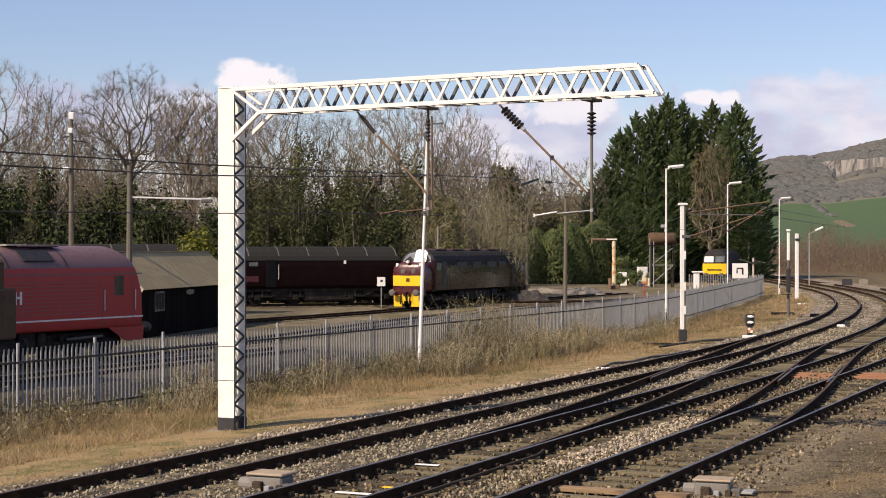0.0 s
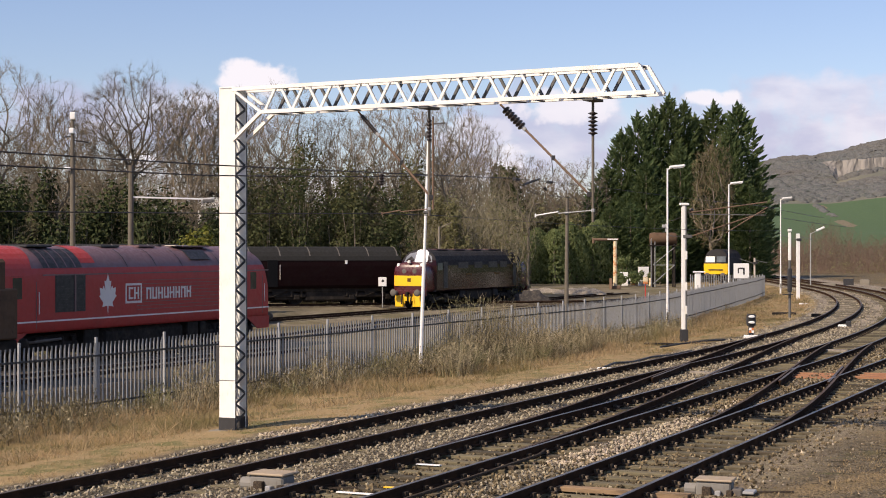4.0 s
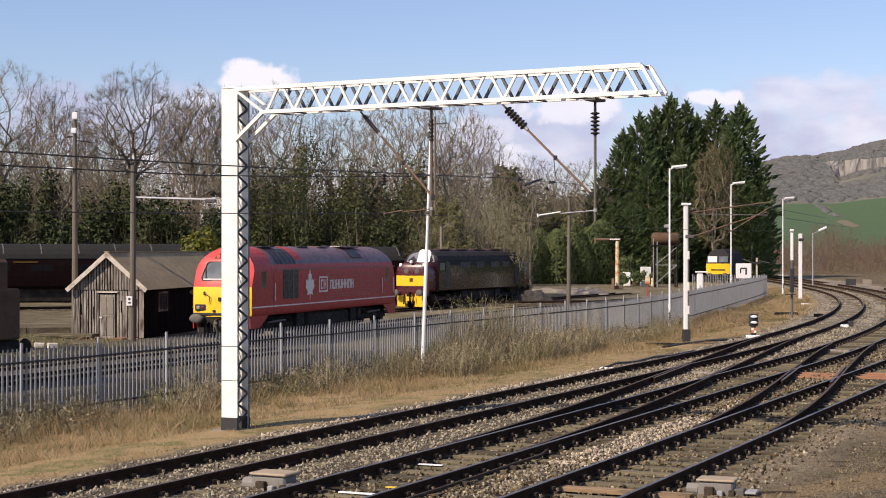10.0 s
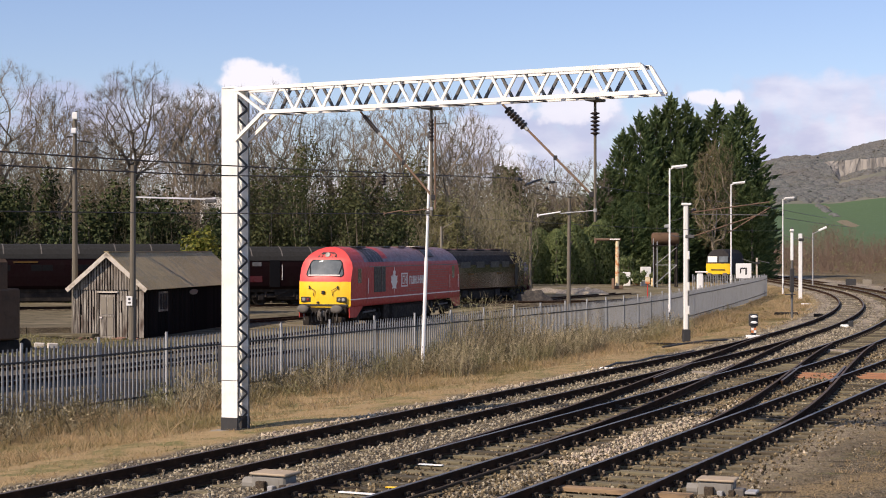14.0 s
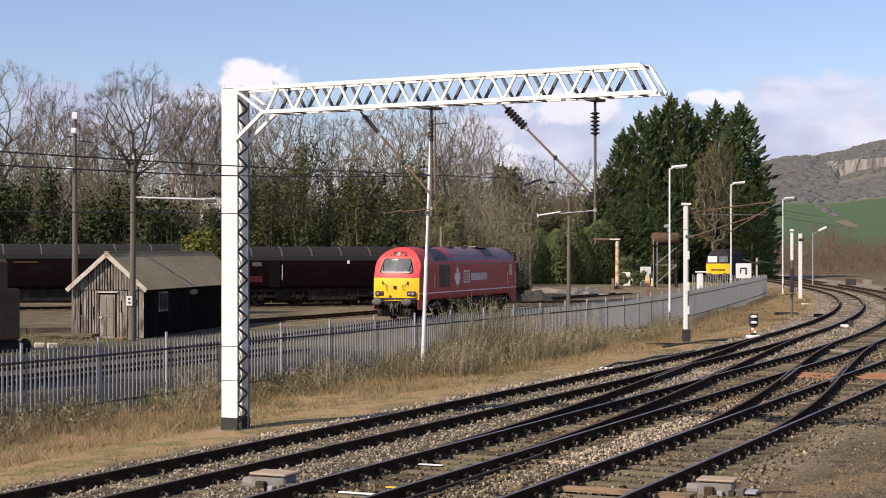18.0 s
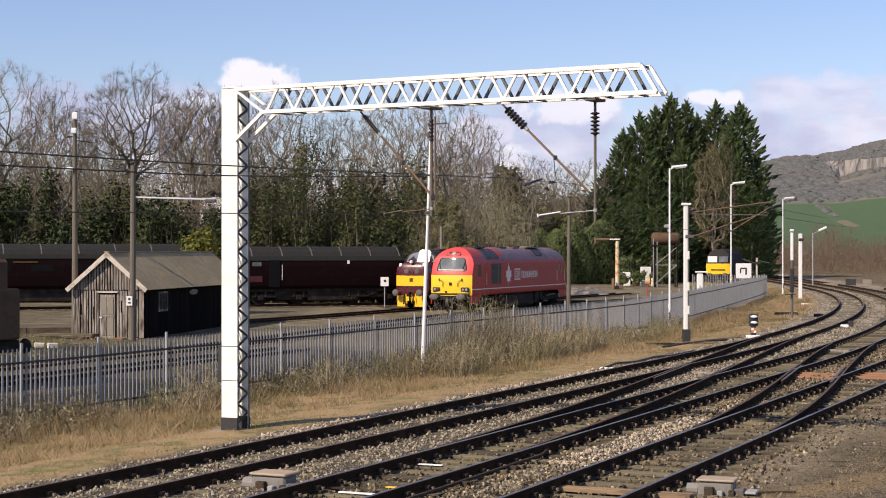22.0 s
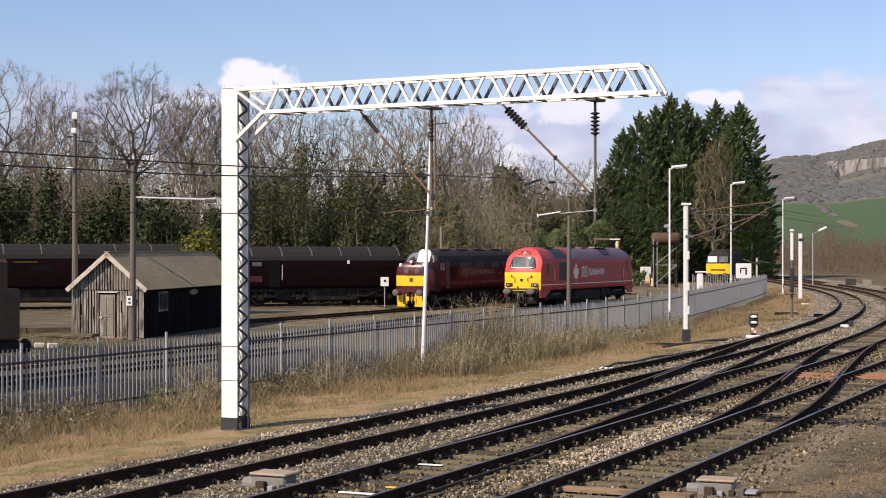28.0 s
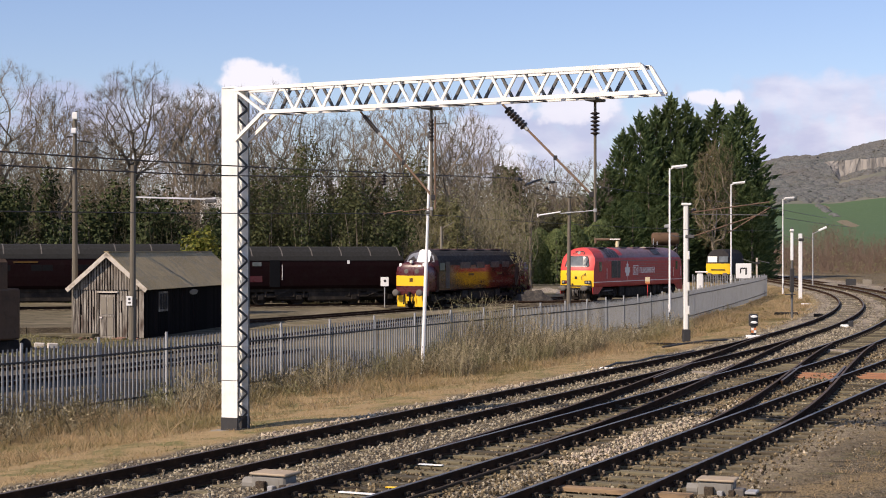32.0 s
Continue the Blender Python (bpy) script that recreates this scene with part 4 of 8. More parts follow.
def fence():
    th = thing("palisade_fence", Matrix.Identity(4), "galvanised steel palisade fence along the grass bank", "fence", kind="structure")
    total = sum((b - a).length for a, b in zip(F_PTS[:-1], F_PTS[1:]))
    n_post = int(total / 2.65) - 1
    for i in range(n_post + 1):
        p, a = fence_at(i * 2.65 + 2.44)
        z = max(ground_z(p.x, p.y), -0.02)
        lay("fence_post", post_me, pose(p.x, p.y, z, 0, 0, a), th)
        q, b = fence_at(i * 2.65 + 5.09)
        for zz in (0.33, 1.45):
            p3, q3 = Vector((p.x, p.y, z + zz)), Vector((q.x, q.y, max(ground_z(q.x, q.y), -0.02) + zz))
            off = Vector((-math.sin(radians(a)), math.cos(radians(a)), 0)) * -0.03
            part("fence_rail", Geo().bar(p3 + off, q3 + off, 0.04, 0.045), "black_steel", th)
    rest = Geo()
    s = 0.0
    while s < total:
        p, a = fence_at(s)
        z = max(ground_z(p.x, p.y), -0.02) + 0.02
        if 13 < s < 58:
            lay("pale", pale_me, pose(p.x, p.y, z, 0, 0, a + random.uniform(-2, 2)), th)
        else:
            m = pose(p.x, p.y, z, 0, 0, a)
            rest.add([m @ v.co for v in pale_me.vertices], [tuple(f.vertices) for f in pale_me.polygons])
        s += 0.152
    # the short return of the fence towards the depot
    a0, a1 = Vector((20.6, 134.0)), Vector((26.7, 135.6))
    ra = math.degrees(math.atan2((a1 - a0).y, (a1 - a0).x))
    for i in range(42):
        p = a0.lerp(a1, i / 41)
        lay("pale", pale_me, pose(p.x, p.y, 0.08, 0, 0, ra), th)
        if i % 14 == 0:
            lay("fence_post", post_me, pose(p.x, p.y, 0.0, 0, 0, ra), th)
    for zz in (0.4, 1.5):
        part("fence_rail", Geo().bar((a0.x, a0.y + 0.04, zz), (a1.x, a1.y + 0.04, zz), 0.05, 0.06), "grey_steel", th)
    ob = part("pales", rest, "pale_steel", th)
    tagged(ob, kind="stuff")


fence()

# ---- rolling stock ----


def body_shell(geo, prof, xf, xr, slots, stations=7):
    """A vehicle body: half profile (y, z) from the sill to the roof's crown, ends given by xf(y, z) and xr(y, z)."""
    full = [(-y, z) for y, z in prof] + [(y, z) for y, z in prof[::-1] if y > 0]
    k = len(full)
    pts = []
    for j in range(stations):
        t = j / (stations - 1)
        for y, z in full:
            a, b = xr(y, z), xf(y, z)
            pts.append((a + (b - a) * t, y, z))
    fs, sl = [], []
    for j in range(stations - 1):
        for i in range(k):
            fs.append((j * k + i, j * k + (i + 1) % k, (j + 1) * k + (i + 1) % k, (j + 1) * k + i))
            zm = (full[i][1] + full[(i + 1) % k][1]) / 2
            sl.append(slots(zm))
    geo.add(pts, fs)
    geo.s[-len(sl):] = sl
    return full


def end_cap(geo, prof, xf, flip, slots, cols=9):
    """The end of a body, a grid over its outline."""
    rows = [(y, z) for y, z in prof]
    pts = []
    for w, z in rows:
        for c in range(cols):
            y = w * (2 * c / (cols - 1) - 1)
            pts.append((xf(y, z), y, z))
    fs, sl = [], []
    for r_ in range(len(rows) - 1):
        for c in range(cols - 1):
            q = (r_ * cols + c, r_ * cols + c + 1, (r_ + 1) * cols + c + 1, (r_ + 1) * cols + c)
            fs.append(q if not flip else q[::-1])
            sl.append(slots((rows[r_][1] + rows[r_ + 1][1]) / 2))
    geo.add(pts, fs)
    geo.s[-len(sl):] = sl


wheel_prof = [(0.06, -0.07), (0.06, -0.06), (0.42, -0.055), (0.47, -0.07), (0.515, -0.07), (0.515, -0.035), (0.485, -0.03), (0.48, 0.065), (0.44, 0.065), (0.40, 0.03), (0.13, 0.05), (0.13, 0.10), (0.06, 0.10)]
wheel_geo = Geo()
for sg in (-1, 1):
    wheel_geo.lathe([(r_, -z * 1.0) for r_, z in wheel_prof], n=20, m=Matrix.Translation((0, sg * 0.75, 0)) @ Matrix.Rotation(radians(90 * sg), 4, "X"))
wheel_geo.tube((0, -0.75, 0), (0, 0.75, 0), 0.085, n=10)
for i in range(6):
    a = i * math.pi / 3
    wheel_geo.bar((0.1 * math.cos(a), -0.83, 0.1 * math.sin(a)), (0.4 * math.cos(a), -0.83, 0.4 * math.sin(a)), 0.05, 0.05, (0, 1, 0))
    wheel_geo.bar((0.1 * math.cos(a), 0.83, 0.1 * math.sin(a)), (0.4 * math.cos(a), 0.83, 0.4 * math.sin(a)), 0.05, 0.05, (0, 1, 0))
wheel_me = wheel_geo.mesh("wheelset", "underframe")


def bogie(parent, x, axles, base=1.4):
    g = Geo()
    hl_ = base + 0.62
    for sg in (-1, 1):
        g.box((0, sg * 1.05, 0.62), (2 * hl_, 0.14, 0.26), bev=0.04)
        for a in axles:
            g.box((a, sg * 1.06, 0.50), (0.42, 0.2, 0.34), bev=0.05)
            for q in (-0.33, 0.33):
                g.tube((a + q, sg * 1.08, 0.55), (a + q, sg * 1.08, 0.92), 0.09, n=8)
        g.box((0, sg * 1.06, 0.78), (0.8, 0.18, 0.28), bev=0.03)
        g.tube((-0.4, sg * 1.16, 0.55), (0.5, sg * 1.16, 0.9), 0.04, n=6)
    g.box((0, 0, 0.7), (1.6, 2.0, 0.25), bev=0.05)
    b = part("bogie", g, "underframe", parent, "dirty dark bogie frame")
    b.location = (x, 0, 0)
    ws = []
    for a in axles:
        w = part("wheelset", wheel_me, None, b)
        w.location = (a, 0, 0.485)
        ws.append(w)
    return b, ws


def buffers(parent, x, sgn, mat="buffer_grey", oval=True):
    for sy in (-0.87, 0.87):
        g = Geo()
        rot = Matrix.Rotation(radians(90 * sgn), 4, "Y")
        g.lathe([(0.10, 0), (0.12, 0.02), (0.12, 0.28), (0.085, 0.3), (0.085, 0.5), (0.2, 0.53), (0.235, 0.56), (0.225, 0.60), (0.1, 0.625)], n=18, m=Matrix.Translation((x, sy, 1.06)) @ rot @ Matrix.Diagonal((0.85 if oval else 1, 1.3 if oval else 1, 1, 1)))
        part("buffer", g, mat, parent, "grey oval-headed buffer" if oval else "", True)


def red_loco():
    th = thing("red_locomotive", Matrix.Identity(4), "bright red diesel locomotive with yellow nose, hauling nothing", "locomotive")
    prof = [(1.30, 1.12), (1.345, 1.2), (1.345, 1.55), (1.345, 2.37), (1.345, 2.75), (1.343, 3.05), (1.275, 3.3), (1.175, 3.46), (1.045, 3.63), (0.86, 3.80), (0.6, 3.95), (0.3, 4.04), (0.0, 4.07)]

    def xf(y, z, q=1):
        x = 9.2 - 0.10 * (abs(y) / 1.34) ** 4 - 0.10 * (abs(y) / 1.34) ** 2
        if z > 2.32:
            x -= (z - 2.32) * 0.38
        if z > 3.4:
            x -= (z - 3.4) ** 1.6 * 0.8
        return x

    g = Geo()
    body_shell(g, prof, xf, lambda y, z: -xf(y, z), lambda z: 1 if z > 3.32 else 0, 9)
    end_cap(g, prof, lambda y, z: -xf(y, z), True, lambda z: 2 if z < 2.35 else 0)
    body = part("body", g, ["loco_red", "loco_roof", "loco_yellow"], th, "red body shell with dark roof", True)
    fp = prof
    g = Geo()
    end_cap(g, fp, lambda y, z: xf(y, z) + 0.004, False, lambda z: 1 if z < 2.35 else 0, 13)
    part("nose", g, ["nose_red_lit", "loco_yellow"], th, "nose with yellow lower panel", True)
    # red shoulders of the cab, forward of the dark roof
    g = Geo()
    up = [(y + 0.006, z + 0.006) for y, z in prof if z > 3.04]
    for sg in (-1, 1):
        pts = [(x, sg * y, z) for y, z in up for x in (xf(y, z) - 0.0, 6.6 + 0.45 * (4.07 - z))]
        g.add(pts, [((2 * i, 2 * i + 1, 2 * i + 3, 2 * i + 2) if sg < 0 else (2 * i + 2, 2 * i + 3, 2 * i + 1, 2 * i)) for i in range(len(up) - 1)])
    part("cab_roof", g, "loco_red", th)
    g = Geo()
    for sg in (-1, 1):
        pts = [(x, sg * (y + 0.012), z + 0.012) for y, z in prof if z > 3.35 for x in (3.2, 4.05)]
        k = len(pts) // 2
        g.add(pts, [((2 * i, 2 * i + 1, 2 * i + 3, 2 * i + 2) if sg < 0 else (2 * i + 2, 2 * i + 3, 2 * i + 1, 2 * i)) for i in range(k - 1)])
    part("roof_band", g, "loco_red", th, "red band across the roof")
    # windscreen
    def screen(y, z, o=0.014):
        return (xf(y, z) + o, y, z)
    g = Geo()
    corners = [(-0.88, 2.64), (0.88, 2.64), (0.96, 2.73), (0.91, 2.95), (0.80, 3.33), (0.70, 3.42), (-0.70, 3.42), (-0.80, 3.33), (-0.91, 2.97), (-0.96, 2.73)]
    rows_ = [(0.88, 2.64), (0.96, 2.73), (0.91, 2.97), (0.80, 3.33), (0.70, 3.42)]
    g.add([screen(w * (c / 4 - 1), z) for w, z in rows_ for c in range(9)], [(j * 9 + c, j * 9 + c + 1, j * 9 + c + 10, j * 9 + c + 9) for j in range(4) for c in range(8)])
    ws = part("windscreen", g, "cab_glass", th, "one-piece tinted windscreen")
    g = Geo()
    for (y0, z0), (y1, z1) in zip(corners, corners[1:] + corners[:1]):
        g.bar(screen(y0, z0, 0.02), screen(y1, z1, 0.02), 0.05, 0.03)
    part("screen_seal", g, "loco_black", ws)
    g = Geo().box((xf(0, 2.68) + 0.03, 0, 2.68), (0.03, 1.66, 0.07), bev=0.01)
    part("screen_sill", g, "decal", ws, "pale strip below the windscreen")
    for sg in (-1, 1):
        g = Geo().bar(screen(sg * 0.72, 2.66, 0.05), screen(sg * 0.84, 3.2, 0.05), 0.03, 0.02)
        part("wiper", g, "loco_black", ws)
    # lamp cluster over the windscreen
    g = Geo().add([screen(y, z, 0.012) for y, z in ((-0.5, 3.56), (0.5, 3.56), (0.47, 3.68), (0.3, 3.80), (-0.3, 3.80), (-0.47, 3.68))], [(0, 1, 2, 3, 4, 5)])
    hc = part("headlight_panel", g, "loco_black", th)
    rot = Matrix.Rotation(radians(62), 4, "Y")
    part("top_headlight", Geo().lathe([(0.13, -0.03), (0.13, 0.03), (0.115, 0.035), (0.08, 0.02)], n=16, m=Matrix.Translation(screen(0, 3.67, 0.02)) @ rot), "lamp_dull", hc, "round upper headlight")
    for sg in (-1, 1):
        part("marker_lamp", Geo().lathe([(0.09, -0.03), (0.09, 0.03), (0.05, 0.035)], n=12, m=Matrix.Translation(screen(sg * 0.34, 3.64, 0.02)) @ rot), "loco_red", hc)
    for sg in (-1, 1):
        m = Matrix.Translation(screen(sg * 0.92, 1.5, 0.02))
        hb = part("headlight", Geo().box((0, 0, 0), (0.06, 0.54, 0.27), bev=0.05, m=m), "loco_black", th, "black headlight cluster")
        part("lens", Geo().lathe([(0.085, 0), (0.08, 0.03), (0.05, 0.045)], n=14, m=m @ Matrix.Translation((0.02, sg * 0.11, 0)) @ Matrix.Rotation(radians(90), 4, "Y")), "lamp_dull", hb)
        part("lens", Geo().lathe([(0.075, 0), (0.07, 0.03), (0.04, 0.045)], n=14, m=m @ Matrix.Translation((0.02, -sg * 0.1, 0)) @ Matrix.Rotation(radians(90), 4, "Y")), "lens_red" if sg < 0 else "lamp_dull", hb)
        part("handrail", Geo().tube(screen(sg * 0.72, 2.1, 0.05), screen(sg * 0.46, 1.95, 0.07), 0.017, n=6).tube(screen(sg * 0.46, 1.95, 0.07), screen(sg * 0.5, 1.68, 0.06), 0.017, n=6), "loco_black", th)
        part("lamp_bracket", Geo().box(screen(sg * 0.74, 2.1, 0.04), (0.06, 0.06, 0.16), bev=0.01), "loco_black", th)
    part("cable_socket", Geo().box(screen(0.0, 1.85, 0.03), (0.08, 0.17, 0.17), bev=0.02), "loco_black", th)
    part("cable_socket", Geo().box(screen(-0.28, 1.36, 0.03), (0.08, 0.13, 0.1), bev=0.02), "loco_black", th)
    part("nose_trim", Geo().box((9.17, 0, 1.22), (0.1, 2.54, 0.12), bev=0.02), "loco_black", th)
    part("buffer_beam", Geo().box((9.02, 0, 1.0), (0.3, 2.35, 0.34), bev=0.03), "underframe", th)
    part("drawhook", Geo().bar((9.15, 0, 1.0), (9.6, 0, 0.98), 0.07, 0.1).tube((9.5, 0, 0.95), (9.45, 0.02, 0.55), 0.035, n=6), "underframe", th)
    for y in (-0.55, -0.35, 0.35, 0.55):
        part("brake_hose", Geo().tube((9.18, y, 0.92), (9.36, y * 1.05, 0.78), 0.03, n=6).tube((9.36, y * 1.05, 0.78), (9.3, y, 0.42), 0.03, n=6), "loco_black", th)
    part("plough", Geo().box((9.1, 0, 0.45), (0.07, 2.2, 0.42), bev=0.02), "underframe", th)
    buffers(th, 9.15, 1)
    buffers(th, -9.15, -1)
    part("buffer_beam", Geo().box((-9.02, 0, 1.0), (0.3, 2.35, 0.34), bev=0.03), "underframe", th)
    for sg in (-1, 1):
        for q in (-1, 1):
            poly = [(9.08, 0.62), (8.15, 0.62), (7.2, 1.14), (9.12, 1.14)]
            pts = [(q * x, sg * y, z) for y in (1.28, 1.325) for x, z in poly]
            part("cab_skirt", Geo().add(pts, [(0, 1, 2, 3), (7, 6, 5, 4), (0, 4, 5, 1), (1, 5, 6, 2), (2, 6, 7, 3), (3, 7, 4, 0)]), "loco_red", th)
        part("waist_stripe", Geo().box((0, sg * 1.3475, 1.5), (18.1, 0.008, 0.055)), "decal", th, "thin pale waist stripe")
        part("side_grille", Geo().box((4.85, sg * 1.33, 2.42), (1.75, 0.04, 1.3), bev=0.01), "loco_black", th, "black louvred air intake")
        for i in range(14):
            part("louvre", Geo().box((4.85, sg * 1.36, 1.84 + i * 0.09), (1.66, 0.02, 0.03)), "loco_black", th)
        part("grille_post", Geo().box((4.6, sg * 1.365, 2.42), (0.09, 0.02, 1.3)), "loco_roof", th)
        for x in (7.75, -7.75):
            cw = part("cab_window", Geo().box((x, sg * 1.338, 2.64), (0.5, 0.02, 0.72), bev=0.008), "side_glass", th)
            part("window_frame", Geo().box((x, sg * 1.336, 2.64), (0.62, 0.014, 0.84), bev=0.006), "loco_black", cw)
        for x in (6.75, -6.85, -8.5):
            part("door_seam", Geo().box((x, sg * 1.347, 2.05), (0.03, 0.012, 1.6)), "loco_roof", th)
            part("handrail", Geo().tube((x - 0.1, sg * 1.39, 1.75), (x - 0.1, sg * 1.39, 2.5), 0.017, n=6), "decal", th)
        for i in range(9):
            part("body_rib", Geo().box((-2.9, sg * 1.347, 1.72 + i * 0.135), (7.4, 0.008, 0.022)), "loco_roof", th)
        # leaf emblem
        leaf = [(0, -0.62), (0.035, -0.3), (0.32, -0.34), (0.26, -0.2), (0.5, 0.02), (0.42, 0.07), (0.46, 0.3), (0.3, 0.26), (0.24, 0.36), (0.14, 0.2), (0.2, 0.52), (0.1, 0.5), (0, 0.74)]
        out = leaf + [(-x, z) for x, z in leaf[-2:0:-1]]
        cx, cz = 2.65, 2.25
        pts = [(cx, sg * 1.356, cz)] + [(cx + 1.08 * x, sg * 1.356, cz + 1.1 * z) for x, z in out]
        k = len(out)
        part("leaf_emblem", Geo().add(pts, [(0, i + 1, (i + 1) % k + 1) if sg < 0 else (0, (i + 1) % k + 1, i + 1) for i in range(k)]), "decal", th, "pale grey leaf emblem")
        gg = Geo()
        for (bx, bz, bw, bh) in ((0.85, 2.67, 1.04, 0.08), (0.85, 2.03, 1.04, 0.08), (0.37, 2.35, 0.08, 0.70), (1.33, 2.35, 0.08, 0.70), (1.12, 2.35, 0.09, 0.44), (0.78, 2.35, 0.09, 0.44), (0.98, 2.53, 0.2, 0.07), (0.98, 2.17, 0.2, 0.07), (0.62, 2.35, 0.2, 0.07), (0.56, 2.35, 0.08, 0.44)):
            gg.box((1.02 + (bx - 0.85) * 1.02, sg * 1.354, 2.33 + (bz - 2.35) * 1.02), (bw * 1.02, 0.008, bh * 1.02))
        part("logo_square", gg, "decal", th, "pale square logo outline")
        gg = Geo()
        for i, wd in enumerate((0.26, 0.27, 0.29, 0.23, 0.29, 0.27, 0.22, 0.26)):
            x0, wd = 0.05 - i * 0.395, wd * 1.14
            gg.box((x0 - 0.13, sg * 1.354, 2.3), (0.10, 0.008, 0.44))
            gg.box((x0 + 0.10, sg * 1.354, 2.3), (0.08, 0.008, 0.44))
            gg.box((x0, sg * 1.354, (2.48, 2.12, 2.3, 2.14, 2.3, 2.3, 2.47, 2.32)[i]), (wd, 0.008, 0.075))
        part("logo_lettering", gg, "decal", th, "row of pale blocks along the side")
    # Tank and boxes drawn deep, to fill in the shadow under the body
    part("fuel_tank", Geo().box((0, 0, 0.66), (5.4, 2.4, 0.95), bev=0.18), "underframe", th)
    for x, w in ((3.4, 0.9), (-3.3, 0.8)):
        part("equipment_box", Geo().box((x, 0, 0.75), (w, 2.4, 0.75), bev=0.04), "underframe", th)
    for x, w, l in ((5.6, 1.2, 1.4), (1.2, 0.9, 1.1), (-1.2, 0.9, 1.1), (-4.4, 1.3, 2.0)):
        part("roof_panel", Geo().box((x, 0, 4.06), (l, w, 0.07), bev=0.02), "loco_black" if x > 0 else "loco_roof", th)
    part("roof_louvre", Geo().add([(x, y, z) for y, z in ((1.287, 3.312), (1.187, 3.472), (1.057, 3.642), (0.872, 3.812), (0.61, 3.965)) for x in (6.3, 4.1)], [(0, 2, 3, 1), (2, 4, 5, 3), (4, 6, 7, 5), (6, 8, 9, 7)]), "loco_black", th, "black roof louvre")
    for sg in (-1, 1):
        for x in (4.45, 4.95, 5.45, 5.95):
            part("louvre_slat", Geo().add([(x + dx, sg * (y + 0.02), z + 0.02) for y, z in ((1.275, 3.3), (1.175, 3.46), (1.045, 3.63), (0.86, 3.8), (0.6, 3.95)) for dx in (0, 0.07)], [(2 * j, 2 * j + 1, 2 * j + 3, 2 * j + 2) if sg < 0 else (2 * j + 2, 2 * j + 3, 2 * j + 1, 2 * j) for j in range(4)]), "loco_roof", th)
        for x in (-0.6, -2.4, -5.2, 1.3):
            part("roof_seam", Geo().add([(x + dx, sg * (y + 0.014), z + 0.014) for y, z in ((1.275, 3.3), (1.175, 3.46), (1.045, 3.63), (0.86, 3.8), (0.6, 3.95)) for dx in (0, 0.05)], [(2 * j, 2 * j + 1, 2 * j + 3, 2 * j + 2) if sg < 0 else (2 * j + 2, 2 * j + 3, 2 * j + 1, 2 * j) for j in range(4)]), "loco_black", th)
        part("cantrail", Geo().box((-1.3, sg * 1.345, 3.07), (15.4, 0.02, 0.045)), "loco_roof", th)
        part("roof_hatch", Geo().box((0, 0, 0), (1.5, 0.55, 0.03), bev=0.01, m=Matrix.Translation((-3.9, sg * 0.97, 3.73)) @ Matrix.Rotation(sg * radians(-42), 4, "X")), "loco_black", th, "dark roof hatch")
    part("roof_panel", Geo().box((-3.4, 0.35, 4.09), (0.9, 0.5, 0.04), bev=0.01), "barge_board", th, "pale roof plate")
    for y in (-0.9, -0.2, 0.2, 0.75):
        part("brake_hose", Geo().tube((9.2, y, 1.0), (9.42, y * 1.05, 0.86), 0.035, n=6).tube((9.42, y * 1.05, 0.86), (9.36, y, 0.5), 0.035, n=6), "buffer_grey", th)
    part("coupling", Geo().tube((9.45, 0, 0.98), (9.62, 0, 0.8), 0.05, n=8).tube((9.62, 0, 0.8), (9.5, 0, 0.5), 0.05, n=8).box((9.4, 0, 0.82), (0.2, 0.34, 0.3), bev=0.05), "buffer_grey", th, "grey screw coupling")
    for x, z, w in ((7.1, 2.12, 0.42), (5.9, 1.28, 0.4), (-7.2, 1.28, 0.5)):
        part("side_patch", Geo().box((x, -1.349, z), (w, 0.008, 0.12)), "loco_black", th, "dark worn patch")
    part("exhaust", Geo().tube((-2.6, 0, 4.0), (-2.6, 0, 4.15), 0.16, n=12), "loco_black", th)
    sets = []
    for x in (6.1, -6.1):
        b, w = bogie(th, x, (-1.4, 1.4))
        part("traction_gear", Geo().box((x, 0, 0.72), (4.4, 1.9, 0.55), bev=0.06), "underframe", th)
        for sg in (-1, 1):
            part("sand_box", Geo().box((x + 2.15, sg * 1.12, 0.85), (0.4, 0.3, 0.5), bev=0.04).tube((x + 2.15, sg * 1.1, 0.6), (x + 2.0, sg * 0.85, 0.2), 0.03, n=6), "underframe", th)
            part("damper", Geo().tube((x - 0.9, sg * 1.2, 0.85), (x + 0.9, sg * 1.2, 0.8), 0.05, n=8), "buffer_grey", th)
        sets += w
    return th, sets


# Lighter copy of the body red: sunlight on the nose is in the colour
M["nose_red_lit"] = paint("nose_red_lit", (0.62, 0.06, 0.055), 0.4, (0.35, 0.06, 0.05), 0.2)
M["lamp_dull"] = paint("lamp_dull", (0.34, 0.32, 0.28), 0.2, (0.1, 0.09, 0.08), 0.5)
M["lens_red"] = paint("lens_red", (0.20, 0.02, 0.02), 0.2, (0.1, 0.03, 0.03), 0.4)
RED, RED_WHEELS = red_loco()


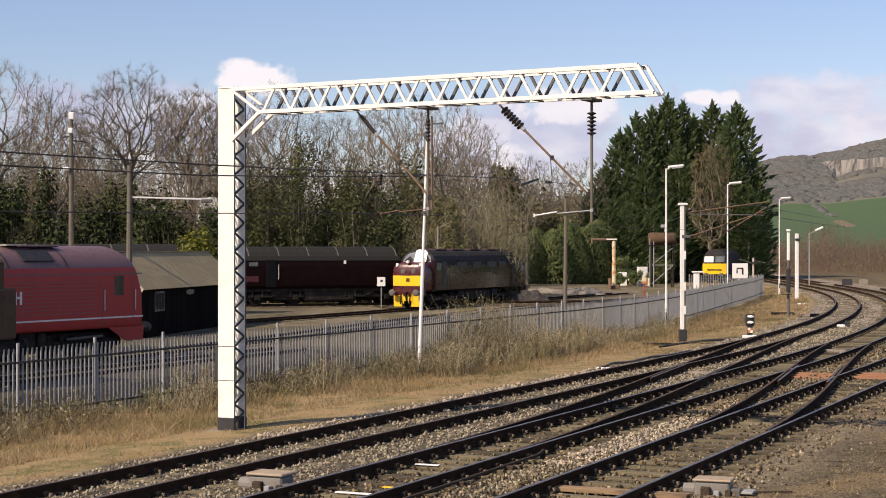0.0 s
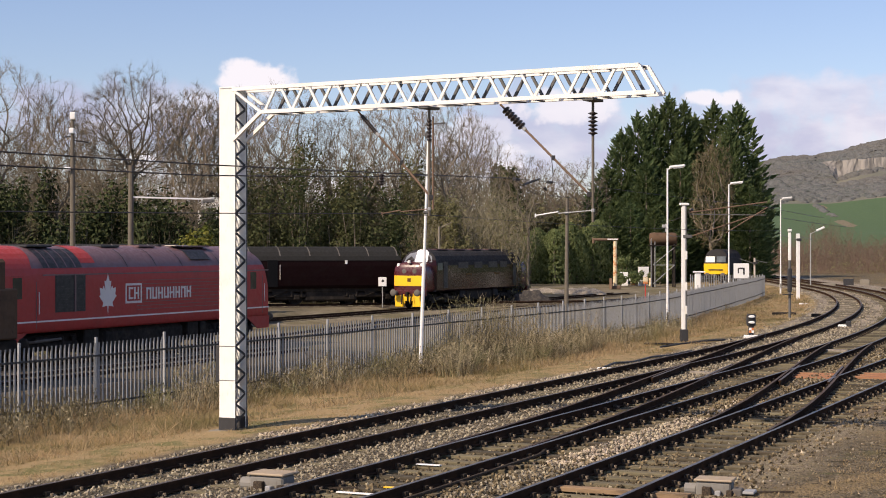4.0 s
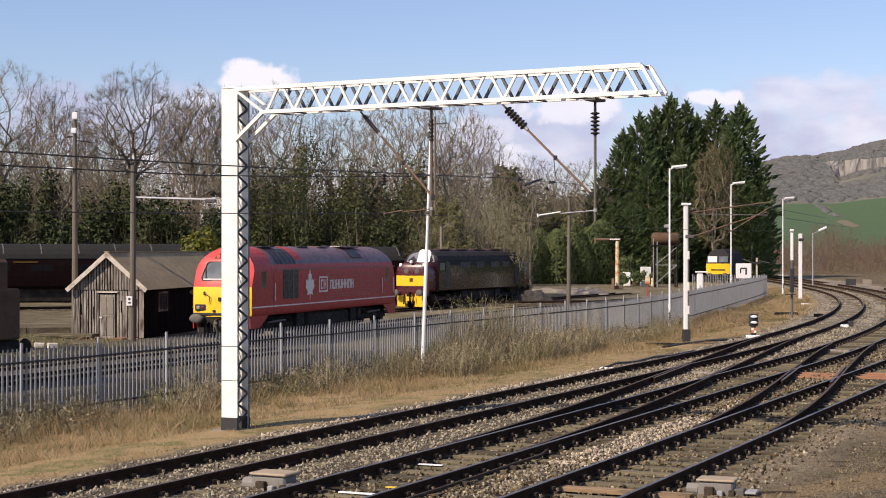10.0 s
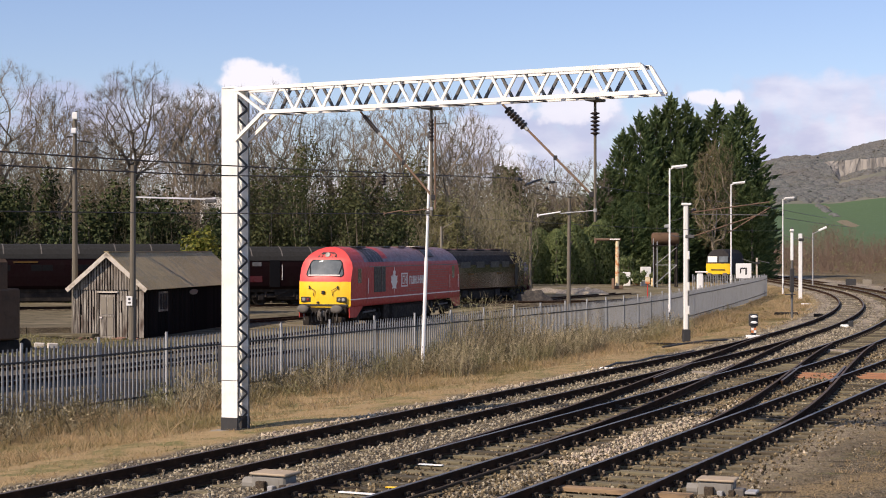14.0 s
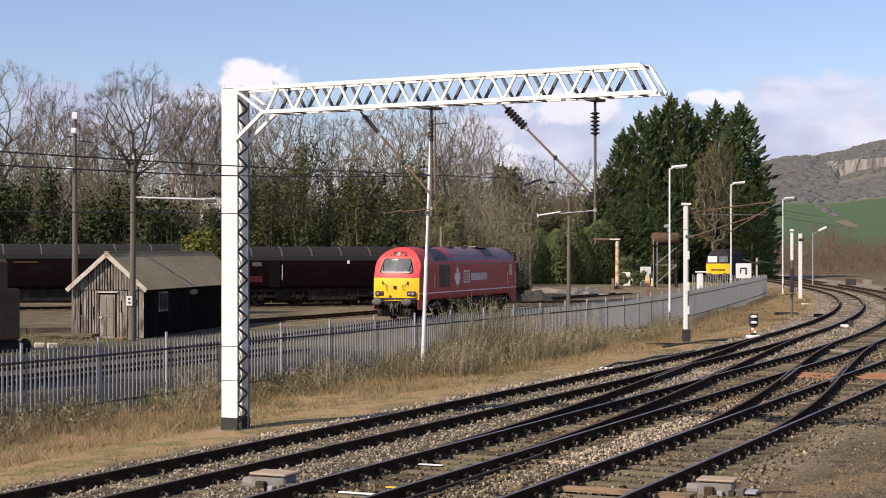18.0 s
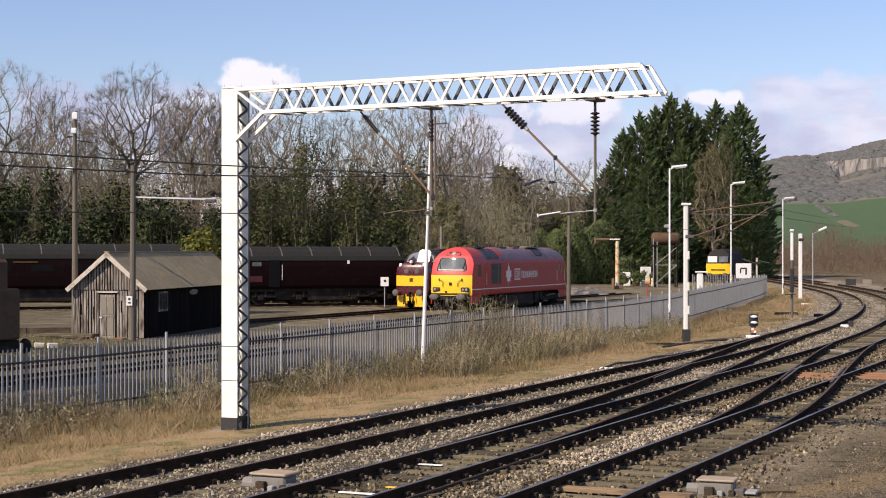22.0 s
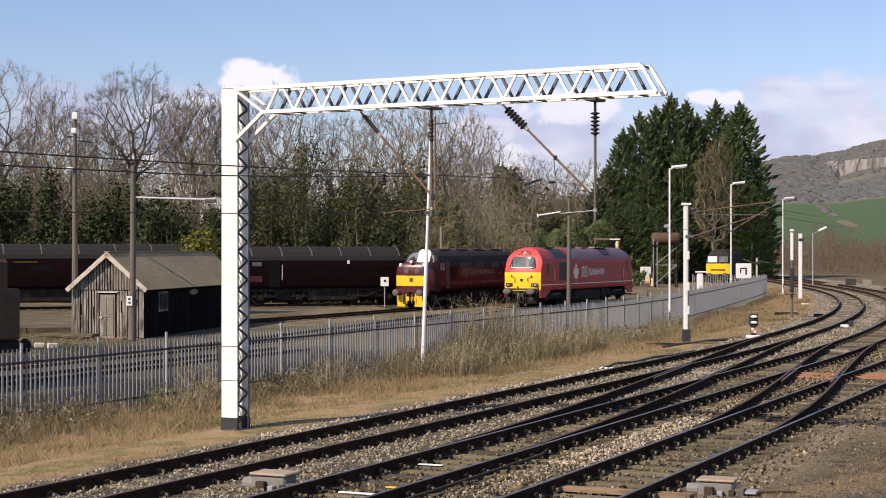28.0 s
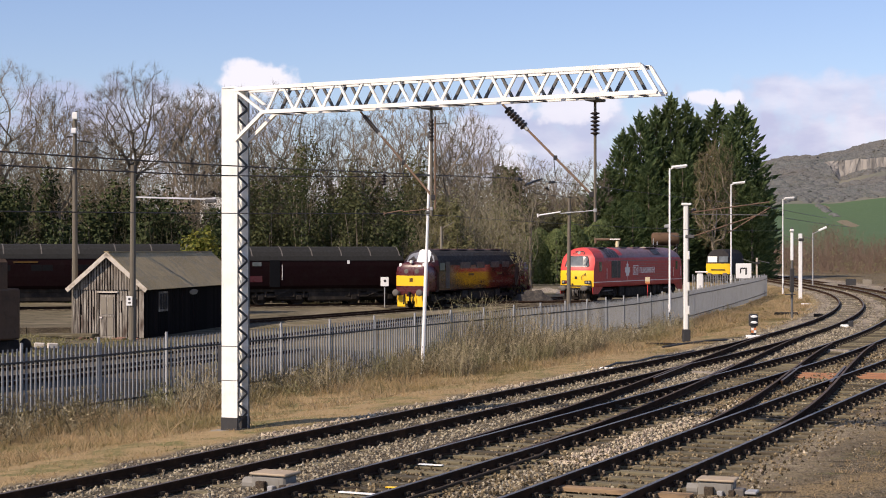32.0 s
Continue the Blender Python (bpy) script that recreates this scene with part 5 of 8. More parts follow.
def heritage_loco():
    """The maroon diesel with bonnets, yellow warning panel and grey roof."""
    th = thing("maroon_locomotive", Matrix.Identity(4), "maroon bonnet-nosed diesel locomotive with yellow warning panel", "locomotive")
    prof = [(1.31, 1.12), (1.35, 1.2), (1.35, 1.7), (1.35, 2.3), (1.34, 2.85), (1.25, 3.2), (1.08, 3.5), (0.8, 3.74), (0.4, 3.9), (0, 3.95)]

    def xf(y, z):
        x = 7.75 - 0.25 * (abs(y) / 1.35) ** 3
        if z > 2.95:
            x -= (z - 2.95) * 0.55
        return x

    g = Geo()
    body_shell(g, prof, xf, lambda y, z: -xf(y, z), lambda z: 1 if z > 2.95 else 0, 5)
    end_cap(g, prof, xf, False, lambda z: 1 if z > 3.15 else 0)
    end_cap(g, prof, lambda y, z: -xf(y, z), True, lambda z: 1 if z > 3.15 else 0)
    part("body", g, ["maroon_gloss_shaded", "loco_grey"], th, "glossy maroon body with grey roof")
    nprof = [(1.12, 1.12), (1.2, 1.25), (1.2, 1.9), (1.19, 2.4), (1.1, 2.75), (0.9, 2.95), (0.55, 3.05), (0, 3.1)]

    def nf(y, z):
        return 8.95 - 0.16 * (abs(y) / 1.2) ** 4 - (0.25 * max(0, z - 2.6) ** 2 * 4 if z > 2.6 else 0)

    for q in (1, -1):
        g = Geo()
        f = nf if q > 0 else (lambda y, z: -nf(y, z))
        if q > 0:
            body_shell(g, nprof, f, lambda y, z: 7.4, lambda z: 0, 4)
        else:
            body_shell(g, nprof, lambda y, z: -7.4, f, lambda z: 0, 4)
        end_cap(g, nprof, f, q < 0, lambda z: 0)
        part("bonnet", g, "maroon", th, "", True)
        part("warning_panel", Geo().box((q * 8.93, 0, 1.84), (0.06, 2.22, 0.70), bev=0.02), "loco_yellow", th, "yellow warning panel")
        part("number_bar", Geo().box((q * 8.88, 0, 2.72), (0.05, 1.05, 0.11)), "decal", th, "pale strip of worn writing")
        for sy in (-0.86, 0.86):
            part("marker_lamp", Geo().box((q * 8.8, sy, 2.86), (0.1, 0.2, 0.28), bev=0.03), "sign_white", th, "white marker lamp")
            part("end_lamp", Geo().lathe([(0.16, 0), (0.16, 0.05), (0.1, 0.06)], n=12, m=Matrix.Translation((q * 8.9, sy * 0.45, 2.48)) @ Matrix.Rotation(radians(90 * q), 4, "Y")), "buffer_grey", th, "round grey nose lamp")
            part("windscreen", Geo().add([(q * (xf(y, z) + 0.012), y, z) for y, z in ((sy * 0.06, 3.08), (sy * 1.22, 3.08), (sy * 1.08, 3.46), (sy * 0.80, 3.66), (sy * 0.06, 3.80))], [(0, 1, 2, 3, 4) if sy * q > 0 else (4, 3, 2, 1, 0)]), "screen_glass", th, "slanted windscreen pane with sky reflection in its colour")
            part("plough", Geo().box((q * 9.1, sy * 0.75, 0.5), (0.08, 0.62, 0.75), bev=0.02), "loco_yellow", th, "yellow snowplough")
        part("headlight", Geo().box((q * 8.95, 0, 3.1), (0.2, 0.2, 0.2), bev=0.04), "headlamp_glass", th)
        # White panel standing proud of the windscreen, right of its middle
        part("windscreen_panel", Geo().add([(q * (xf(y, z) + o), y, z) for o in (0.02, 0.07) for y, z in ((-0.18, 3.1), (0.72, 3.1), (0.70, 3.72), (0.5, 3.9), (0.0, 3.93), (-0.16, 3.84))], [(5, 4, 3, 2, 1, 0), (6, 7, 8, 9, 10, 11)] + [(k, (k + 1) % 6, 6 + (k + 1) % 6, 6 + k) for k in range(6)]), "sign_white", th, "white panel over the windscreen")
        part("emblem", Geo().box((q * 8.97, 0.0, 1.9), (0.02, 0.26, 0.24), bev=0.01), "gold", th, "small dark crest")
        part("buffer_beam", Geo().box((q * 8.95, 0, 1.02), (0.25, 2.5, 0.36), bev=0.03), "maroon", th)
        part("pipework", Geo().tube((q * 9.15, -0.3, 0.95), (q * 9.2, -0.2, 0.35), 0.04, n=6).tube((q * 9.15, 0.1, 0.95), (q * 9.2, 0.2, 0.35), 0.05, n=6).tube((q * 9.15, 0.4, 1.0), (q * 9.2, 0.45, 0.4), 0.035, n=6).box((q * 9.15, 0.05, 0.65), (0.1, 0.7, 0.3), bev=0.03), "loco_yellow", th, "yellow-painted hoses")
        part("hose", Geo().tube((q * 9.18, -0.42, 1.0), (q * 9.28, -0.4, 0.3), 0.05, n=6).tube((q * 9.2, 0.3, 1.0), (q * 9.3, 0.22, 0.32), 0.035, n=6), "underframe", th, "dark brake hoses")
        part("coupling_hook", Geo().box((q * 9.25, 0, 1.02), (0.3, 0.16, 0.2), bev=0.03).tube((q * 9.32, 0.03, 0.95), (q * 9.3, 0.05, 0.5), 0.05, n=6), "underframe", th)
        buffers(th, q * 9.0, q, "buffer_grey", False)
        for sy in (-1, 1):
            part("cab_window", Geo().box((q * 6.95, sy * 1.345, 2.78), (0.75, 0.02, 0.5), bev=0.01), "cab_glass", th)
            part("cab_door", Geo().box((q * 6.1, sy * 1.35, 2.2), (0.66, 0.02, 1.8), bev=0.006), "loco_black", th)
    for sy in (-1, 1):
        for x, w in ((-4.0, 1.3), (-2.0, 1.6), (0.6, 1.4), (3.2, 1.7)):
            part("side_grille", Geo().box((x, sy * 1.35, 2.85), (w, 0.03, 0.42), bev=0.008), "loco_black", th)
        for x in (-2.8, 2.2):
            part("number_bar", Geo().box((x, sy * 1.356, 2.2), (0.9, 0.008, 0.14)), "gold", th)
    for x in (-4, -1, 2, 4.8):
        part("roof_panel", Geo().box((x, 0, 3.94), (1.8, 1.1, 0.06), bev=0.02), "loco_roof", th)
        part("roof_seam", Geo().bar((x + 1.3, -1.1, 3.52), (x + 1.3, -0.3, 3.93), 0.05, 0.03).bar((x + 1.3, 0.3, 3.93), (x + 1.3, 1.1, 3.52), 0.05, 0.03), "loco_black", th)
    part("fuel_tank", Geo().box((0, 0, 0.75), (4.6, 2.35, 0.7), bev=0.1), "underframe", th)
    for x in (-2.9, 2.9):
        part("battery_box", Geo().box((x, 0, 0.85), (0.9, 2.4, 0.5), bev=0.04), "loco_grey", th)
    for x in (5.6, -5.6):
        bogie(th, x, (-1.95, 0.0, 1.95), 1.95)
    return th


# Glossy maroon, darker than the bonnets: the sides' shade is in the colour
s = Mat("maroon_gloss_shaded", (0.018, 0.004, 0.005), 0.12)
s.b.inputs["Specular IOR Level"].default_value = 0.3
s.tint(s.span(s.noise(1.2, 5), 0.45, 0.8, 0, 0.3), (0.03, 0.02, 0.02))
s.gloss(3, 0.08, 0.18)
M["maroon_gloss_shaded"] = s.m
HER = heritage_loco()
HA = 25.0
hx, hy = -2.25 + math.sin(radians(HA)) * 9.3, 107.8 + math.cos(radians(HA)) * 9.3
HER.matrix_world = pose(hx, hy, 0, 0, 0, -90 - HA)


def coach(name, L, roof_h, label, cab=False, windows=True):
    th = thing(name, Matrix.Identity(4), label, "railway coach" if not cab else "locomotive", "stock on the far siding")
    k = roof_h - 3.9
    prof = [(1.28, 1.1), (1.38, 1.3), (1.41, 1.9), (1.39, 2.6), (1.32, 2.95 + k), (1.2, 3.25 + k), (0.95, 3.55 + k), (0.5, 3.82 + k), (0, 3.9 + k)]
    g = Geo()
    h = L / 2
    body_shell(g, prof, lambda y, z: h - 0.06 * (abs(y) / 1.4) ** 4 - (0.5 * max(0, z - 2.4) if cab else 0), lambda y, z: -h, lambda z: 1 if z > 2.98 + k else 0, 4)
    end_cap(g, prof, lambda y, z: h - 0.06 * (abs(y) / 1.4) ** 4 - (0.5 * max(0, z - 2.4) if cab else 0), False, lambda z: 1 if z > 2.98 + k else 0)
    end_cap(g, prof, lambda y, z: -h, True, lambda z: 0)
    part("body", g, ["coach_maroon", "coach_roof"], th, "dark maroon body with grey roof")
    n = int(L / 2.3)
    for i in range(n + 1):
        x = -h + L * (i + 0.3) / (n + 0.6)
        part("roof_rib", Geo().add([(x + dx, sg * (y + 0.012), z + 0.014) for sg in (-1,) for y, z in prof[5:] for dx in (-0.04, 0.04)], [(2 * j, 2 * j + 1, 2 * j + 3, 2 * j + 2) for j in range(3)]), "buffer_grey", th)
    part("gutter", Geo().box((0, -1.335, 2.97 + k), (L - 0.1, 0.03, 0.05)), "coach_roof", th)
    if windows:
        for i in range(7):
            x = -h + 2.2 + i * (L - 4.4) / 6
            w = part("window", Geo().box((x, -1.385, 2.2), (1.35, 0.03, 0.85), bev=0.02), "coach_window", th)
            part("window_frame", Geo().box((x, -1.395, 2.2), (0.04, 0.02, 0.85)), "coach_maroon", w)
        part("name_board", Geo().box((-1.0, -1.40, 2.80), (1.5, 0.012, 0.10)), "gold", th, "yellowed name board")
    if cab:
        part("cab_window", Geo().box((-h + 0.9, -1.375, 2.55), (0.62, 0.03, 0.6), bev=0.02), "cab_glass", th, "grey cab side window")
        part("cab_door", Geo().box((-h + 2.1, -1.40, 2.1), (0.7, 0.03, 1.8), bev=0.02), "coach_window", th)
        part("door_rail", Geo().tube((-h + 2.6, -1.43, 1.7), (-h + 2.6, -1.43, 2.7), 0.018, n=6), "decal", th)
        part("cab_panel", Geo().box((-h + 0.8, -1.41, 1.75), (0.9, 0.012, 0.4)), "maroon", th, "reddish patch below the cab window")
        part("side_lamp", Geo().box((-h + 7.2, -1.36, 2.85), (0.16, 0.05, 0.24)), "sign_white", th)
    part("underframe", Geo().box((0, 0, 1.0), (L - 0.4, 2.3, 0.25), bev=0.03), "underframe", th)
    part("tank", Geo().box((0.5, 0, 0.62), (L * 0.32, 2.2, 0.75), bev=0.1), "underframe", th)
    part("battery_box", Geo().box((-L * 0.24, 0, 0.66), (1.4, 2.1, 0.65), bev=0.05), "underframe", th)
    # Dark box added to shut out the lit ground under the floor
    part("under_fill", Geo().box((0, 0, 0.62), (L - 1.0, 0.5, 0.75), bev=0.05), "underframe", th)
    for x in (h - min(3.3, L * 0.22), min(3.3, L * 0.22) - h):
        bogie(th, x, (-1.3, 1.3), 1.3)
    buffers(th, h, 1, "underframe", False)
    buffers(th, -h, -1, "underframe", False)
    return th


# the far siding runs almost across the view
CO = Vector((-26.0, 103.6, 0.34))
CD = Vector((22.0, 8.2, -0.14)).normalized()
cang = math.degrees(math.atan2(CD.y, CD.x))
c1 = coach("coach", 20.0, 3.95, "dark maroon passenger coach with grey roof on the far siding")
p = CO + CD * 0.3
c1.matrix_world = pose(p.x, p.y, p.z, 0, 0, cang)
c2 = coach("maroon_diesel", 11.5, 3.9, "dark maroon diesel locomotive with grey roof on the far siding", True, False)
p = CO + CD * 19.0
c2.matrix_world = pose(p.x, p.y, p.z, 0, 0, cang)
pp = [CO + CD * (i * 3.0 - 24) for i in range(22)]
yard_track("siding_3", [Vector((q.x, q.y)) for q in pp], "far siding with coaches, rails level with dirt", 0.26)

# ---- wooden shed ----


def shed():
    """Weathered boarded hut with a felt roof; x runs across the gable, y along the ridge."""
    W, Ln, EV, AP = 3.5, 14.7, 2.43, 3.93
    th = thing("shed", pose(-15.45, 75.2, -0.2, 0, 0, -10), "weathered wooden shed with pale bargeboards and felt roof", "shed")
    rnd = random.Random(4)
    n = 26
    for i in range(n):
        x0, x1 = -W / 2 + W * i / n, -W / 2 + W * (i + 1) / n - rnd.uniform(0.015, 0.065)
        if -0.46 < (x0 + x1) / 2 < 0.36:
            zb = 2.14
        else:
            zb = 0.05 + rnd.uniform(0, 0.06)
        zt0, zt1 = EV + (AP - EV) * (1 - abs(x0) / (W / 2)), EV + (AP - EV) * (1 - abs(x1) / (W / 2))
        off = rnd.uniform(-0.012, 0.012)
        for za, zc, o in ((zb, 2.26, 0.0), (max(zb, 2.28), None, -0.06)):
            if zc is not None and zc - za < 0.05:
                continue
            t0, t1 = (zc, zc) if zc else (zt0 - 0.03, zt1 - 0.03)
            y0, y1 = off + o - 0.012, off + o + 0.012
            pts = [(x0, y0, za), (x1, y0, za), (x1, y0, t1), (x0, y0, t0), (x0, y1, za), (x1, y1, za), (x1, y1, t1), (x0, y1, t0)]
            part("board", Geo().add(pts, [(0, 1, 2, 3), (7, 6, 5, 4), (0, 4, 5, 1), (1, 5, 6, 2), (2, 6, 7, 3), (3, 7, 4, 0)]), "shed_board", th)
    door = part("door", Geo().box((-0.05, -0.02, 1.05), (0.74, 0.04, 2.0), bev=0.006), "shed_board", th, "weathered plank door")
    for x, z, h_ in ((-0.21, 1.55, 0.8), (0.11, 1.55, 0.8), (0.11, 0.58, 0.85)):
        part("panel", Geo().box((x, -0.05, z), (0.27, 0.03, h_), bev=0.006), "concrete", door, "pale weathered door panel")
    part("panel", Geo().box((-0.21, -0.05, 0.58), (0.27, 0.03, 0.85), bev=0.006), "shed_board", door)
    part("mid_rail", Geo().box((-0.05, -0.055, 1.08), (0.66, 0.035, 0.1), bev=0.006), "shed_board", door)
    # Dark strips stand in for the shade in the door's gaps
    part("door_gap", Geo().box((-0.45, -0.03, 1.05), (0.07, 0.02, 2.02)), "shed_dark", door)
    part("door_gap", Geo().box((0.345, -0.03, 1.05), (0.05, 0.02, 2.02)), "shed_dark", door)
    part("door_gap", Geo().box((-0.05, -0.03, 2.09), (0.86, 0.02, 0.07)), "shed_dark", door)
    part("lintel", Geo().box((-0.05, -0.06, 2.17), (1.0, 0.06, 0.07), bev=0.006), "barge_board", door)
    part("latch", Geo().box((-0.36, -0.085, 1.0), (0.12, 0.03, 0.06)), "decal", door)
    # Dark strips laid on the boards as shaded gaps
    for x, z, h_ in ((-1.32, 1.35, 0.5), (-0.98, 1.6, 0.42), (-0.72, 1.2, 0.6), (0.62, 1.5, 0.55), (1.05, 1.3, 0.7), (1.38, 1.7, 0.3)):
        part("broken_gap", Geo().box((x, -0.022, z), (0.05, 0.015, h_)), "shed_dark", th)
    # inside and side walls, their shade painted in with the near-black board tone
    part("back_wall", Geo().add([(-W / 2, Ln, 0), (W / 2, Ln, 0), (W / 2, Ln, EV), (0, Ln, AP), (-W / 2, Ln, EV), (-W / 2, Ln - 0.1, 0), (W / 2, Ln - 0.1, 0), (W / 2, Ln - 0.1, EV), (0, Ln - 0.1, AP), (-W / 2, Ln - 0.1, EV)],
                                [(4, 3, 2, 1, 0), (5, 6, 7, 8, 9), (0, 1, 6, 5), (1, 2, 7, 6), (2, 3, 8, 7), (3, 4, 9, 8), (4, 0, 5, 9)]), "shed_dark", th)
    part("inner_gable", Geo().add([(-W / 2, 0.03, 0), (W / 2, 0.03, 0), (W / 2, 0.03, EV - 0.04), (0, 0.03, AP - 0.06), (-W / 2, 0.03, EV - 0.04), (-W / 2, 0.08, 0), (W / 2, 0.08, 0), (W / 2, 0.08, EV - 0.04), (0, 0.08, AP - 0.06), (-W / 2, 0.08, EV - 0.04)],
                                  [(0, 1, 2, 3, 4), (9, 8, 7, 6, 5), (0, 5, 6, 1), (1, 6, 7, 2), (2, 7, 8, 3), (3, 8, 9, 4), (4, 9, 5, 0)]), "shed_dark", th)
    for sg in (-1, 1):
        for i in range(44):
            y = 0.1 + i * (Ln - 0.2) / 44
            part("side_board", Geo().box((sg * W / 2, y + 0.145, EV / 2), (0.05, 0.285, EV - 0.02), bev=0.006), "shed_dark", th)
    w = part("side_window", Geo().box((W / 2 + 0.02, 2.4, 1.68), (0.05, 1.3, 0.95), bev=0.01), "shed_board", th, "small boarded side window")
    for i in range(3):
        part("window_pane", Geo().box((W / 2 + 0.05, 2.02 + i * 0.38, 1.68), (0.012, 0.3, 0.75)), "underframe", w, "dark window pane")
    part("wall_plate", Geo().lathe([(0.28, 0), (0.28, 0.03), (0.25, 0.04)], n=14, m=Matrix.Translation((W / 2 + 0.03, 6.8, 2.02)) @ Matrix.Rotation(radians(90), 4, "Y") @ Matrix.Diagonal((0.5, 2.2, 1, 1))), "concrete", th, "oval grey plate on the side wall")
    # roof
    sl = math.atan2(AP - EV, W / 2)
    run = math.hypot(AP - EV, W / 2) + 0.28
    for sg in (-1, 1):
        m0 = Matrix.Translation((0, 0, AP + 0.05)) @ Matrix.Rotation(sg * sl, 4, "Y")
        for r_ in range(3):
            for c in range(8):
                a0, a1 = r_ * run / 3, (r_ + 1) * run / 3 + 0.05
                y0 = -0.28 + c * (Ln + 0.5) / 8
                ln = (Ln + 0.5) / 8 - 0.006
                part("roof_sheet", Geo().box((0, 0, 0), (a1 - a0, ln, 0.03), bev=0.004, m=m0 @ Matrix.Translation((sg * (a0 + a1) / 2, y0 + ln / 2, 0.02 + (2 - r_) * 0.012)) @ Matrix.Rotation(sg * 0.012, 4, "Y")), "roof_felt", th)
        part("bargeboard", Geo().box((0, 0, 0), (run + 0.05, 0.04, 0.2), bev=0.008, m=m0 @ Matrix.Translation((sg * run / 2, -0.31, -0.06))), "barge_board", th, "pale timber bargeboard")
    part("ridge", Geo().bar((0, -0.3, AP + 0.1), (0, Ln + 0.25, AP + 0.1), 0.22, 0.05), "roof_felt", th)
    part("step", Geo().box((-1.7, -0.6, 0.2), (2.6, 0.8, 0.14), bev=0.02), "sleeper_wood", th, "low dark timber platform")
    return th


shed()
rb = random.Random(9)
for i in range(20):
    x, y = -15.6 + rb.uniform(-1.2, 2.0), 74.2 + rb.uniform(-0.6, 0.5)
    q = rb.uniform(0.07, 0.18)
    solid("rubble", Geo().box((0, 0, q * 0.3), (q * 1.6, q, q * 0.7), bev=q * 0.15), "brick" if i % 3 else "concrete", "broken brick lying by the shed", "rubble", "rubble by the shed", m=pose(x, y, -0.16, rb.uniform(-9, 9), rb.uniform(-9, 9), rb.uniform(0, 180)))


for i in range(5):
    solid("timber_edging", Geo().box((0, 0, 0.12), (2.6, 0.22, 0.42), bev=0.02), "cinder_bed", "old dark timber edging beside the shed", "timber", "yard edging", m=pose(-18.9 - i * 2.62, 79.2 - i * 0.22, -0.18, 0, 0, 4.8))
for i, (x, y) in enumerate(((-17.3, 67.4), (-16.8, 67.7), (-16.2, 67.5))):
    solid("kerb_stone", Geo().box((0, 0, 0.1), (0.42, 0.25, 0.26), bev=0.03), "barge_board", "pale loose kerb stone in the yard grass", "stone", "kerb stones", m=pose(x, y, -0.17, 0, 3, 12 * i))
s = Mat("yard_grass", (0.15, 0.15, 0.06), 0.95)
s.island((0.30, 0.26, 0.13), 1.0).leafy(0.4)
M["yard_grass"] = s.m
rg, gg_ = random.Random(61), Geo()
for _ in range(5200):
    x, y = rg.uniform(-24, -11.5), rg.uniform(62, 77)
    if noise.noise((x * 0.35, y * 0.25, 9)) < -0.12 or (y > 73.8 and x > -17.6):
        continue
    z, h, a = ground_z(x, y), rg.uniform(0.05, 0.2), rg.uniform(0, 6.283)
    w = Vector((math.cos(a), math.sin(a), 0)) * 0.03
    gg_.add([(x - w.x, y - w.y, z - 0.02), (x + w.x, y + w.y, z - 0.02), (x + rg.gauss(0, 0.12), y + rg.gauss(0, 0.12), z + h)], [(0, 1, 2)])
solid("yard_grass", gg_, "yard_grass", "short olive grass in the yard by the shed", "grass", kind="stuff")


# ---- poles, lamps and signals ----
def yard_lamp(x, y, z, h, label, rz=0, head=0.75, r=0.052):
    th = thing("street_lamp", pose(x, y, z, 0, 0, rz), label, "lamp post", "white lamp posts")
    part("post", Geo().tube((0, 0, 0), (0, 0, 1.3), r * 1.35, n=12).tube((0, 0, 1.3), (0, 0, h), r, r * 0.8, n=12), "white_paint", th)
    part("door", Geo().box((0, -r * 1.35, 0.7), (0.08, 0.02, 0.4), bev=0.005), "grey_steel", th)
    part("bracket", Geo().tube((0, 0, h - 0.05), (head * 0.4, 0, h + 0.07), 0.03, n=8), "white_paint", th)
    part("lantern", Geo().box((head * 0.62, 0, h + 0.1), (head * 0.9, 0.24, 0.13), bev=0.04, m=pose(head * 0.55, 0, h + 0.1, 0, -6, 0)), "white_paint", th, "flat white lantern")
    part("diffuser", Geo().box((0, 0, 0), (head * 0.6, 0.18, 0.05), bev=0.02, m=pose(head * 0.62, 0, h + 0.03, 0, -6, 0)), "lamp_glass", th)
    return th


yard_lamp(10.95, 78.6, 0.0, 7.85, "slim white lamp post with flat lantern by the fence", head=0.85)
yard_lamp(19.3, 109.0, 0.0, 8.3, "slim white lamp post with flat lantern by the fence", head=0.95)
yard_lamp(28.2, 135.0, 0.2, 7.9, "slim white lamp post with flat lantern by the line", head=0.95)

# lamp post in the grass, leaning a little
th = thing("lamp_post", pose(-0.64, 50.4, 0.1, 0, 2.0, 0), "tall slim galvanised pole leaning in dry grass", "pole")
part("pole", Geo().tube((0, 0, 0), (0, 0, 3.6), 0.058, n=12).tube((0, 0, 3.6), (0, 0, 7.75), 0.045, 0.04, n=12), "white_paint", th)
part("top_arm", Geo().bar((-0.1, 0, 7.72), (0.5, 0, 7.78), 0.05, 0.05), "grey_steel", th)
for c_, s_ in (((-0.05, 0, 7.4), (0.1, 0.1, 0.2)), ((0.05, 0, 6.2), (0.09, 0.1, 0.3)), ((0, 0, 5.0), (0.16, 0.16, 0.09))):
    part("fitting", Geo().box(c_, s_, bev=0.02), "grey_steel", th)

